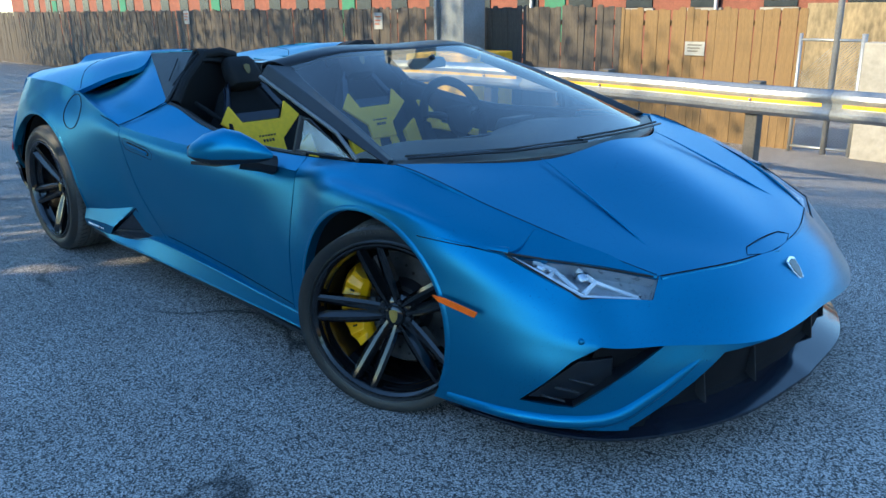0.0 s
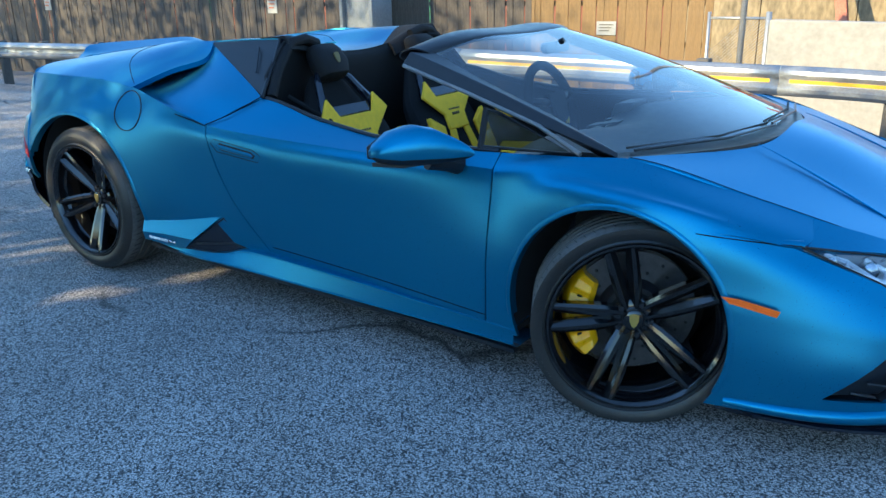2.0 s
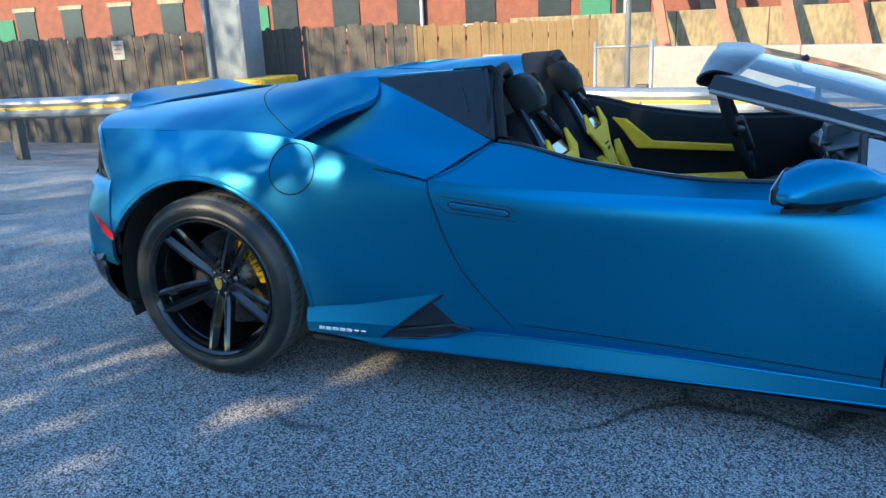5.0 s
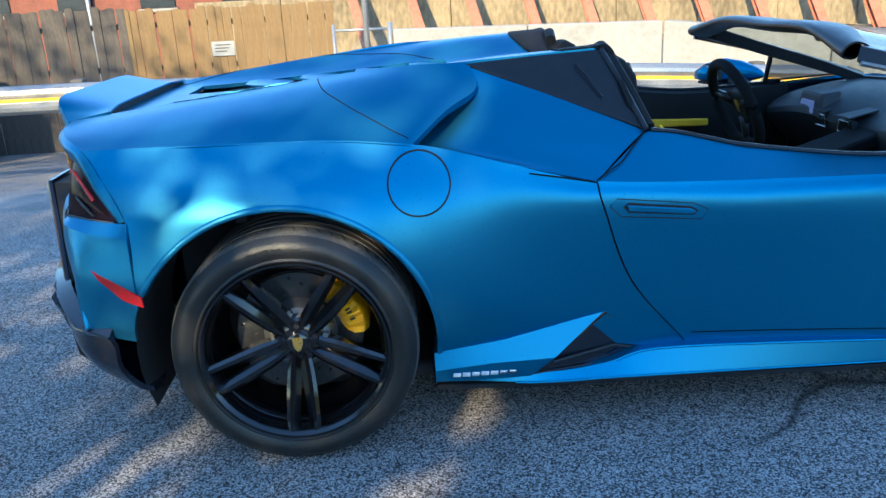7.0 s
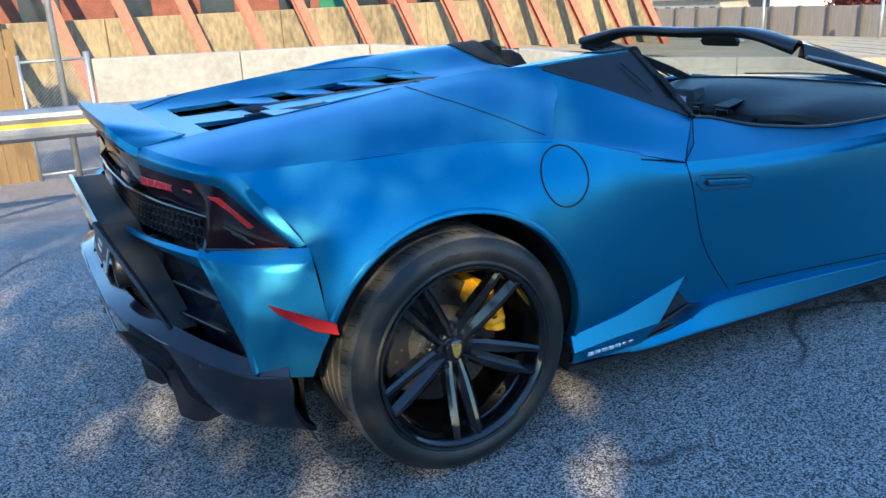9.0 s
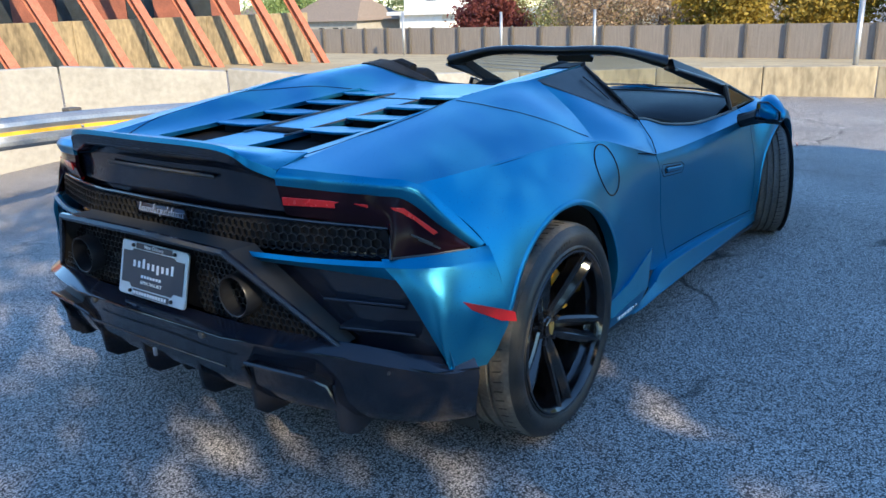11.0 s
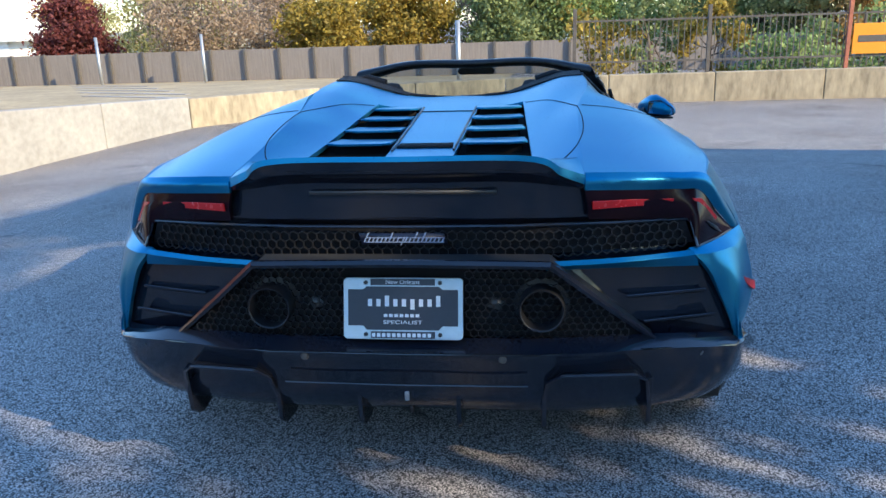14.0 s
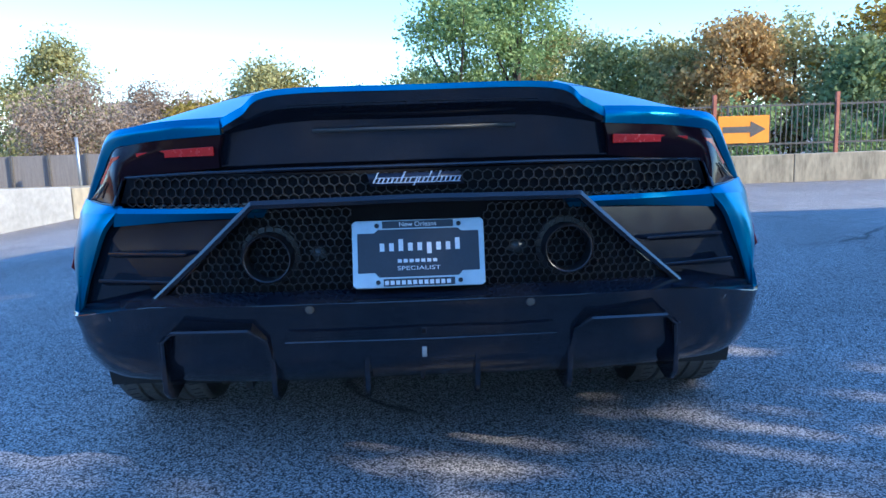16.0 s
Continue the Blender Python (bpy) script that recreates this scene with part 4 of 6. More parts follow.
        part("projector", bm, CHROME, lamp)
    bar("lower_strip", [lp(.08, .8, .2), lp(.35, .9, .2), lp(.72, .92, .2), lp(.95, .9, .3)], .009, WHITE, lamp)
    bm = bmesh.new()
    bm.faces.new([bm.verts.new(side(p + Vector((-.004, -.004, -.003)), s)) for p in L])
    lens = part("lens", bm, LENS, lamp, "", False)
    lens.visible_shadow = False
    bm = bmesh.new()
    tube(bm, [side(p, s) for p in L], .0035, 6, True)
    part("lamp_seal", bm, DARK, lamp)
# central grille, splitter and badge


def nose_x(row, y):
    """How far forward a line of the nose lies at the distance y from the middle."""
    ps = [catmull(NOSE[row], k / 10) for k in range(41)]
    for p, q in zip(ps, ps[1:]):
        if p.y <= abs(y) <= q.y:
            return lerp(p.x, q.x, (abs(y) - p.y) / (q.y - p.y))
    return ps[-1].x


boxed("nose_core", (1.70, 1.98, -.62, .62, .16, .46), DARK, 0, bumper)
# matt black sheet gives the grille opening its shade by colour
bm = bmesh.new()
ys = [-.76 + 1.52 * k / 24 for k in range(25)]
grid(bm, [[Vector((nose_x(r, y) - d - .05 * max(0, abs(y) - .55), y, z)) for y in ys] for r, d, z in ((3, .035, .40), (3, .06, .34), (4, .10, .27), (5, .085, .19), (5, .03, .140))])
part("lower_grille_shade", bm, VOIDM, bumper, "matt black sheet for the shade inside the lower grille")
for y in (-.45, -.22, .22, .45):
    x = nose_x(5, y) - .03
    plate("grille_fin", [(x - .11, y, .36), (x - .045, y, .355), (x - .02, y, .16), (x - .10, y, .16)], (0, .006, 0), SATIN, bumper, 1, .002)
bm = bmesh.new()
ys = [-.90 + 1.80 * k / 60 for k in range(61)]


def lip_row(d, z, lift):
    return [Vector((nose_x(5, min(abs(y), .874)) - d - max(0, abs(y) - .874) * 6, y, z + lift * (1 if abs(y) < .60 else max(0, 1 - (abs(y) - .60) / .06)))) for y in ys]


vs = [[bm.verts.new(p) for p in r] for r in (lip_row(.09, .150, .035), lip_row(-.012, .141, .0), lip_row(-.012, .132, 0), lip_row(.09, .132, 0))]
for q in range(4):
    for i in range(len(ys) - 1):
        bm.faces.new((vs[q][i], vs[q][i + 1], vs[(q + 1) % 4][i + 1], vs[(q + 1) % 4][i]))
part("front_splitter", bm, BLACK, bumper, "thin gloss black front splitter lip")
bm = bmesh.new()
shield = [(-.028, .034), (0, .042), (.028, .034), (.026, -.005), (.014, -.034), (0, -.045), (-.014, -.034), (-.026, -.005)]
prism(bm, shield, .006)
BM = Matrix.Translation((2.2135, 0, .470)) @ Matrix(((0, -.62, .78, 0), (1, 0, 0, 0), (0, .78, .62, 0), (0, 0, 0, 1)))
badge = part("badge", bm, CHROME, bumper, "small shield badge", True, .0015)
badge.matrix_local = BM
bm = bmesh.new()
prism(bm, [(x * .78, y * .78) for x, y in shield], .0075)
b2 = part("badge_field", bm, BLACK, badge)
# hood shut line with its notch
hl = [tuple(catmull(NOSE[0][:3], 2 - k / 5)) for k in range(9)]
for s in (-1, 1):
    seam([side((x + .002, y, z + .002), s) for x, y, z in hl] + [side(p, s) for p in ((2.125, .155, .532), (2.105, .115, .545))], hood, .0018)
    seam([side(line_at(HOODL, x) + Vector((0, .001, .001)), s) for x in [lerp(1.24, 2.03, k / 20) for k in range(21)]], hood, .0013)
seam([(2.105, y, .545 + .006 * (1 - (y / .115) ** 2)) for y in [-.115 + .23 * k / 8 for k in range(9)]], hood, .0018)

# joints along the hood, the nose and the fenders, and the ridge under each intake
def nose_at(r, c):
    i = min(int(r), 4)
    return catmull(NOSE[i], c).lerp(catmull(NOSE[i + 1], c), r - i)


for s in (-1, 1):
    i = 0 if s < 0 else 1
    run = [(lerp(1.49, 1.735, k / 14), lerp(.636, .614, k / 14)) for k in range(15)]
    hits = [(x, skin([fenders[i], bumper], x, z, s)) for x, z in run]
    fitted = np.polyfit([x for x, y in hits if y], [y for x, y in hits if y], 2)
    pts = [side((x, float(np.polyval(fitted, x)), z), s) for x, z in run]
    bar("joint", [p - Vector((0, s * .0165, .004)) for p in pts], .0145, PAINT, bumper, 14)
    seam([p + Vector((0, s * .0006, 0)) for p in pts], bumper, .0017)
    bar("joint", [side(line_at(HOODL, x) + Vector((0, 0, -.0078)), s) for x in [lerp(1.24, 2.03, k / 20) for k in range(21)]], .008, PAINT, hood, 10)
    bar("joint", [side((x, y, z - .0078), s) for x, y, z in [tuple(catmull(NOSE[0][:3], 2 - k / 6)) for k in range(13)]], .008, PAINT, hood, 10)
    ridge = [nose_at(r, c) for r, c in ((4.88, 3.8), (4.88, 3.2), (4.86, 2.6), (4.72, 2.13), (4.3, 1.90), (3.8, 1.72), (3.3, 1.58))]
    line = [catmull(ridge, k / 4) for k in range(25)]
    bar("bumper_ridge", [side(p - Vector((.006, .005, 0)), s) for p in line], [.006 + .017 * math.sin(math.pi * min(1, .1 + k / 26)) ** .7 for k in range(25)], PAINT, bumper, 12)

# sills, side intakes
for s in (-1, 1):
    sill = adopt(new("sill"), car)
    prof = []
    for x, yb, zb, yo, zo, yt, zt in ((-.93, .875, .200, .912, .228, .905, .30), (-.66, .872, .184, .916, .200, .906, .226), (-.45, .870, .180, .912, .196, .892, .232), (-.30, .868, .176, .908, .192, .882, .262), (.10, .868, .166, .904, .184, .888, .254), (.50, .872, .160, .904, .178, .896, .238), (.935, .882, .148, .908, .172, .908, .220)):
        prof.append([(x, .70, zb), (x, yb, zb), (x, yo, zo), (x, yt, zt), (x, .80, zt + .01)])
    bm = bmesh.new()
    cols = []
    for i in range(31):
        cols.append([side(catmull([p[j] for p in prof], i / 30 * 6), s) for j in range(5)])
    grid(bm, cols)
    part("sill_panel", bm, PAINT, sill, angle=20)
    for j, r, k0 in ((3, .0045, 11), (2, .0035, 4)):
        bar("sill_ridge", [side(catmull([p[j] for p in prof], i / 30 * 6) + Vector((0, .0005, -.001)), s) for i in range(k0, 31)], r, PAINT, sill, 8)
    shut = [(lerp(-.19, .828, k / 12), lerp(.292, .250, k / 12)) for k in range(13)]
    ry = [(x, skin([doors[0 if s < 0 else 1]], x, z, s), z) for x, z in shut]
    seam([side((x, y + .0005, z), s) for x, y, z in ry if y], sill, .0016)
    bm = bmesh.new()
    grid(bm, [[side(catmull([p[1] for p in prof], i / 30 * 6) + Vector((0, dy, dz)), s) for dy, dz in ((-.02, .004), (.022, .002), (.022, -.012), (-.02, -.012))] for i in range(31)])
    part("sill_blade", bm, SATIN, sill, "black lower sill blade", angle=20)
    # wing in front of the rear wheel and its black triangle intake
    bm = bmesh.new()
    grid(bm, [sided(r, s) for r in ([(-.935, .922, .225), (-.935, .93, .262), (-.935, .915, .310), (-.935, .89, .315)], [(-.80, .922, .222), (-.78, .932, .275), (-.74, .912, .335), (-.74, .87, .335)], [(-.668, .921, .222), (-.60, .925, .275), (-.455, .882, .386), (-.44, .85, .380)])])
    part("sill_wing", bm, PAINT, sill, angle=20)
    tri = [(-.664, .916, .226), (-.447, .876, .380), (-.327, .828, .240), (-.36, .86, .228)]
    plate("side_intake", [(x, y - .006, z) for x, y, z in tri], (0, -.06, 0), BLACK, sill, s, .002, "gloss black triangular side intake")
    bm = bmesh.new()
    tube(bm, sided(tri, s), .004, 6, True)
    part("intake_rim", bm, BLACK, sill)
    bar("intake_bar", sided([(-.60, .907, .255), (-.42, .868, .275), (-.345, .842, .250)], s), .005, SATIN, sill)
    # small emblem: plain strokes
    for k in range(7):
        x = -.885 + k * .026
        plate("emblem_stroke", [(x, .930, .252), (x + .021, .930, .2505), (x + .0185, .9305, .240), (x - .0025, .9305, .2415)], (0, .003, 0), WHITE if k < 5 else CHROME, sill, s, 0, "")

# rear shell: haunch, scoop lid, channel, sail
shells = {}
for s in (-1, 1):
    sh = [tuple(line_at(SHOULDER, x) + Vector((0, .003, -.004))) for x in (-.965, -1.15, -1.36, -1.58, -1.825)]
    shell = shells[s] = strip("rear_haunch", [sided(r, s) for r in (
        [(-.78, .545, 1.057), (-.765, .62, .992), (-.86, .735, .950), sh[0]],
        [(-1.0, .52, 1.054), (-1.02, .62, 1.024), (-1.08, .75, .968), sh[1]],
        [(-1.28, .48, 1.024), (-1.28, .60, 1.008), (-1.32, .74, .968), sh[2]],
        [(-1.65, .47, .980), (-1.63, .60, .969), (-1.60, .735, .945), sh[3]],
        [(-1.968, .468, .941), (-1.942, .60, .936), (-1.893, .71, .925), sh[4]])], 8, PAINT, n=18, up=(0, s * .4, 1), thick=0.022)
    strip("scoop_channel", [sided(r, s) for r in (
        [(-.79, .547, 1.050), (-.63, .605, .994), (-.47, .668, .929), (-.308, .734, .861)],
        [(-.95, .60, .93), (-.74, .685, .925), (-.56, .765, .880), (-.365, .785, .834)],
        [(-1.02, .74, .880), (-.82, .81, .852), (-.63, .845, .820), (-.425, .835, .796)],
        [(-1.03, .855, .884), (-.86, .874, .862), (-.66, .886, .808), (-.479, .885, .762)])], 8, PAINT, n=18, up=(0, s, 1))
    plate("scoop_mouth", [(-.90, .66, .925), (-1.01, .78, .873), (-1.03, .77, .856), (-.97, .66, .90)], (-.03, -.02, 0), DARK, shell, s, 0, "dark mouth of the side scoop")
    sail = plate("sail", [(-.80, .550, 1.054), (-.60, .540, 1.066), (-.385, .535, 1.074), (-.345, .62, .978), (-.306, .736, .864)], (.0, -.03, -.012), SATIN, car, s, .006, "black fabric side sail behind the seats")
    bar("sail_fold", sided([(-.47, .575, 1.040), (-.44, .615, .999), (-.41, .66, .950)], s), .003, SATIN, sail)
    bar("sail_edge", sided([(-.385, .537, 1.072), (-.345, .622, .982), (-.305, .738, .866)], s), .008, SATIN, sail)
    seam(sided([(-.479, .888, .766), (-.40, .838, .80), (-.306, .737, .868)], s), shell)
    seam(sided([(-.479, .89, .760), (-.56, .893, .778), (-.66, .89, .795)], s), shell)
# fuel cap
bm = bmesh.new()
ring = []
for k in range(48):
    a = 2 * math.pi * k / 48
    x, z = -.95 + .081 * math.cos(a), .79 + .081 * math.sin(a)
    ring.append((x, -skin([quarters[0]], x, z, -1) - .0005, z))
tube(bm, ring, .0026, 6, True)
part("fuel_cap", bm, DARK, quarters[0], "round fuel cap seam")
# rolled lips of the wheel arches
for s in (-1, 1):
    i = 0 if s < 0 else 1
    for (cx, cz, r), obs, a0, a1, mt in ((AR, [quarters[i]], -12, 170, PAINT), (AF, [fenders[i], bumper], -25, 190, PAINT)):
        bm = bmesh.new()
        rows = []
        for k in range(91):
            a = radians(lerp(a0, a1, k / 90))
            d = Vector((math.cos(a), 0, math.sin(a)))
            q = [skin(obs, cx + d.x * (r + w), cz + d.z * (r + w), s) for w in (.012, .004)]
            if None in q:
                continue
            rows.append([Vector((cx + d.x * (r + w), s * (y + o), cz + d.z * (r + w))) for w, y, o in ((.014, q[0], -.002), (.011, q[0], .0015), (.003, q[1], .004), (-.004, q[1], .003), (-.006, q[1], -.03))])
        grid(bm, rows)
        ob = part("arch_lip", bm, mt, car, angle=60)
        outward(ob, Vector((0, s, 0)))

# engine cover between the ridges
DECK = [
    [(-.43, 0, .990), (-.42, .22, .998), (-.405, .430, 1.070), (-.385, .530, 1.078)],
    [(-.77, 0, .984), (-.77, .24, .990), (-.78, .43, 1.050), (-.78, .540, 1.060)],
    [(-1.25, 0, .960), (-1.25, .25, .963), (-1.25, .37, .986), (-1.27, .485, 1.025)],
    [(-1.65, 0, .940), (-1.65, .27, .941), (-1.65, .38, .954), (-1.65, .472, .980)],
    [(-1.93, 0, .938), (-1.93, .28, .938), (-1.945, .40, .936), (-1.966, .468, .940)],
]
deck = strip("engine_cover", [mirror_row(r) for r in DECK], 6, PAINT, n=48, up=(0, 0, 1))
# black fairing over the front end of each hump
for s in (-1, 1):
    rim = [[Vector(a).lerp(Vector(b), f) + Vector((0, 0, .005)) for a, b in zip(DECK[0], DECK[1])][1:] for f in (.30, .06, -.06)]
    rim[0][0].x, rim[2][1].z = -.45, rim[2][1].z - .004
    down = [p + Vector((.035, 0, -.05)) for p in rim[2]]
    strip("hump_fairing", [[side(p, s) for p in r] for r in rim + [down]], 6, LEATHER, (), deck, n=20, up=(0, 0, 1), label="black fairing over the front of the hump")
for s in (-1, 1):
    cb = bmesh.new()
    hull_plate(cb, sided([(-.77, .115, .85), (-.80, .29, .85), (-1.76, .335, .85), (-1.76, .10, .85)], s), (0, 0, .35))
    carve(deck, cb)
    # black floor and upright plates put the shade under the louvres into colour
    bm = bmesh.new()
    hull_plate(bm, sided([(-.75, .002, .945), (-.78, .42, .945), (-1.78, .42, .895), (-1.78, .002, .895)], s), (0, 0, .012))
    part("louvre_shade_floor", bm, VOIDM, deck, "", False)
    for k in range(4):
        f = k / 4
        xa, xb = lerp(-.775, -1.60, f), lerp(-.775, -1.60, f) - .165
        za = lerp(.990, .942, f)
        yo = lerp(.288, .330, f)
        zb = lerp(.990, .942, f + .2) + .013
        sl = [(xa, .115, za - .006), (xa, yo - .015, za - .004), (xb + .035, yo, zb), (xb, yo - .05, zb + .002), (xb, .14, zb + .002), (xb + .03, .112, zb)]
        plate("louvre", sl, (0, 0, -.008), PAINT, deck, s, .002)
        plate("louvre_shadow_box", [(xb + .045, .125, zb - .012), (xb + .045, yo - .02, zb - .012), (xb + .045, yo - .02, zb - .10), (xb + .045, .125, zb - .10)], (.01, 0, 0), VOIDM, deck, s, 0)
def crown(obs, x, y):
    """The height of the panels at x, y."""
    zs = []
    for ob in obs:
        if ob not in TREES:
            TREES[ob] = BVHTree.FromPolygons([v.co for v in ob.data.vertices], [p.vertices[:] for p in ob.data.polygons])
        hit = TREES[ob].ray_cast(Vector((x, y, 2)), Vector((0, 0, -1)))[0]
        if hit is not None:
            zs.append(hit.z)
    return max(zs, default=.95)


def top_seam(obs, pts, r=.0017):
    line = [catmull([(x, y, 0) for x, y in pts], k / 4) for k in range(4 * len(pts) - 3)]
    seam([(p.x, p.y, crown(obs, p.x, p.y)) for p in line], deck, r)


for s in (-1, 1):
    top_seam([deck, shells[s]], [(-1.225, s * .48), (-1.40, s * .49), (-1.58, s * .482), (-1.72, s * .455), (-1.85, s * .40)])
    top_seam([deck, shells[s]], [(-1.225, s * .48), (-1.215, s * .56), (-1.19, s * .65), (-1.12, s * .745), (-1.03, s * .81), (-.97, s * .842)])
    top_seam([deck, shells[s]], [(-1.225, s * .48), (-1.08, s * .44), (-.95, s * .38), (-.84, s * .30)])
    bar("louvre_edge", [(x, s * y, crown([deck], x, s * y * .93) + .002) for x, y in ((-.80, .105), (-1.2, .10), (-1.6, .095))], .0035, TRIM, deck)
# black plate on the spine, its colour standing for a slot's shade
plate("spine_slot_shade", [(-1.50, -.085, crown([deck], -1.50, 0) + .001), (-1.50, .085, crown([deck], -1.50, 0) + .001), (-1.56, .088, crown([deck], -1.56, 0) + .001), (-1.56, -.088, crown([deck], -1.56, 0) + .001)], (0, 0, .003), VOIDM, deck, 1, 0)
seam([(-.90, y, crown([deck], -.90, y) + .001) for y in (-.11, -.05, 0, .05, .11)], deck)

# ducktail
wing = strip("ducktail", [mirror_row(r) for r in (
    [(-1.878, 0, .966), (-1.878, .28, .965), (-1.868, .40, .961), (-1.855, .455, .962)],
    [(-1.955, 0, .982), (-1.950, .31, .979), (-1.935, .42, .958), (-1.915, .462, .951)],
    [(-2.048, 0, 1.003), (-2.042, .325, 1.0), (-2.012, .41, .963), (-1.978, .468, .938)],
    [(-2.051, 0, .990), (-2.045, .325, .986), (-2.018, .41, .943), (-1.985, .468, .915)])], 5, PAINT, (2,), n=48, up=(0, 0, 1), thick=.006)
# dark strip below the leading edge, drawing the gap's shade as colour
strip("wing_gap_shade", [mirror_row(r) for r in (
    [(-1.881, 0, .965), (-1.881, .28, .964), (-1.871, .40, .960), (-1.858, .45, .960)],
    [(-1.890, 0, .930), (-1.890, .29, .930), (-1.885, .40, .925), (-1.875, .45, .925)])], 3, DARK, (), wing, n=32, up=(1, 0, 0), thick=.004, label="dark strip for the shade under the ducktail's leading edge")
strip("ducktail_underside", [mirror_row(r) for r in (
    [(-2.050, 0, .9895), (-2.044, .325, .9855), (-2.017, .41, .9425), (-1.985, .466, .9145)],
    [(-2.040, 0, .958), (-2.032, .315, .955), (-2.005, .40, .928), (-1.980, .462, .905)],
    [(-1.99, 0, .920), (-1.985, .30, .920), (-1.975, .40, .910), (-1.962, .46, .900)])], 5, BLACK, (1,), wing, n=40, up=(-1, 0, -.3), thick=.004)
for s in (-1, 1):
    edge = across([line_at(l, x) for l, x in ((LOW, -1.69), (MID, -1.69), (WAIST, -1.705), (SHOULDER, -1.825))], 8)
    plate("wing_vent", [(-2.040, .015, .966), (-2.034, .29, .963), (-2.020, .32, .955), (-2.026, .015, .955)], (-.006, 0, 0), SATIN, wing, s, .002)
    strip("tail_edge", [sided(r, s) for r in (
        [(-1.966, .469, .942), (-1.941, .60, .937), (-1.892, .71, .926), edge[24], edge[20], edge[16]],
        [(-1.986, .469, .926), (-1.957, .605, .918), (-1.904, .718, .907), (-1.842, .797, .889), (-1.784, .858, .806), (-1.722, .908, .734)],
        [(-1.987, .468, .900), (-1.943, .62, .891), (-1.892, .72, .881), (-1.850, .780, .867), (-1.791, .838, .797), (-1.733, .893, .735)])], 4, PAINT, n=36, up=(-1, s * .3, .3), thick=.010)

# rear fascia: black panel with lamps, mesh bands, trapezium frame and exhausts
fascia = adopt(new("rear_bumper"), car, "gloss black rear end with mesh grilles")
back = strip("rear_panel", [mirror_row(r) for r in (
    [(-2.0, 0, .925), (-1.99, .3, .925), (-1.955, .47, .902), (-1.90, .66, .888), (-1.79, .79, .868)],
    [(-1.985, 0, .825), (-1.98, .3, .825), (-1.935, .52, .82), (-1.87, .70, .81), (-1.77, .83, .80)],
    [(-1.955, 0, .80), (-1.95, .3, .80), (-1.91, .52, .795), (-1.85, .70, .79), (-1.76, .84, .78)],
    [(-1.95, 0, .73), (-1.945, .3, .73), (-1.915, .55, .73), (-1.86, .72, .725), (-1.74, .87, .725)],
    [(-1.98, 0, .55), (-1.98, .35, .55), (-1.93, .60, .55), (-1.86, .76, .53), (-1.78, .86, .52)],
    [(-1.98, 0, .44), (-1.98, .35, .44), (-1.93, .62, .44), (-1.86, .77, .43), (-1.78, .86, .43)])], 4, BLACK, (1, 2, 3), fascia, n=40, up=(-1, 0, 0))


def hexmesh(name, inside, xf, y0, y1, z0, z1, cell, parent, bar_w=.0016, mat_=None):
    """A honeycomb of thin bars where inside(y, z) holds, at depth xf(y, z)."""
    bm = bmesh.new()
    dy, dz = cell * math.sqrt(3), cell * 1.5
    done = set()
    r = 0
    z = z0
    while z < z1:
        y = y0 + (dy / 2 if r % 2 else 0)
        while y < y1:
            if inside(y, z):
                cs = [(y + cell * math.sin(k * math.pi / 3) * 1.0, z + cell * math.cos(k * math.pi / 3)) for k in range(6)]
                for k in range(6):
                    a, b = cs[k], cs[(k + 1) % 6]
                    key = (round(a[0] + b[0], 3), round(a[1] + b[1], 3))
                    if key in done:
                        continue
                    done.add(key)
                    d = Vector((b[0] - a[0], b[1] - a[1]))
                    nrm = Vector((-d.y, d.x)).normalized() * bar_w
                    q = [(a[0] + nrm.x, a[1] + nrm.y), (b[0] + nrm.x, b[1] + nrm.y), (b[0] - nrm.x, b[1] - nrm.y), (a[0] - nrm.x, a[1] - nrm.y)]
                    f1 = [bm.verts.new((xf(u, w), u, w)) for u, w in q]
                    f2 = [bm.verts.new((xf(u, w) + .008, u, w)) for u, w in q]
                    bm.faces.new(f1)
                    for i in range(4):
                        bm.faces.new((f1[i], f1[(i + 1) % 4], f2[(i + 1) % 4], f2[i]))
            y += dy
        z += dz
        r += 1
    ob = part(name, bm, mat_ or MESHM, parent, "", False)
    return tagged(ob, "black honeycomb mesh", kind="stuff")


hexmesh("upper_mesh", lambda y, z: abs(y) < .735 - (z - .735) * .35 and z < .798 - abs(y) * .01, lambda y, z: -1.998 + .36 * max(0, abs(y) - .35) ** 1.3, -.78, .78, .738, .80, .0145, fascia, .0013)
# black sheets behind the meshes: the shade of the hollow, put into colour
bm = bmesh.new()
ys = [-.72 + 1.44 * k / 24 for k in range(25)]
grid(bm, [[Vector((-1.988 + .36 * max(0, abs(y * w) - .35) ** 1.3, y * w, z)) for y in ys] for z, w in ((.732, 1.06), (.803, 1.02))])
part("mesh_shade_sheet", bm, VOIDM, fascia)
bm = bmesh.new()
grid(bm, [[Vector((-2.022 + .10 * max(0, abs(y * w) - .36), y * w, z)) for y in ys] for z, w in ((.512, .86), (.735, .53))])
part("mesh_shade_sheet", bm, VOIDM, fascia)
# trims round the upper mesh, brake light bar
bar("mesh_trim", mirror_row([(-2.012, 0, .812), (-2.004, .3, .812), (-1.952, .55, .807), (-1.878, .748, .797), (-1.908, .770, .728)]), .005, BLACK, fascia)
bm = bmesh.new()
hull_plate(bm, [(-1.998, -.245, .897), (-1.998, .245, .897), (-2.001, .245, .907), (-2.001, -.245, .907)], (-.006, 0, 0))
part("brake_light_bar", bm, TRIM, fascia, "dark red third brake light bar")
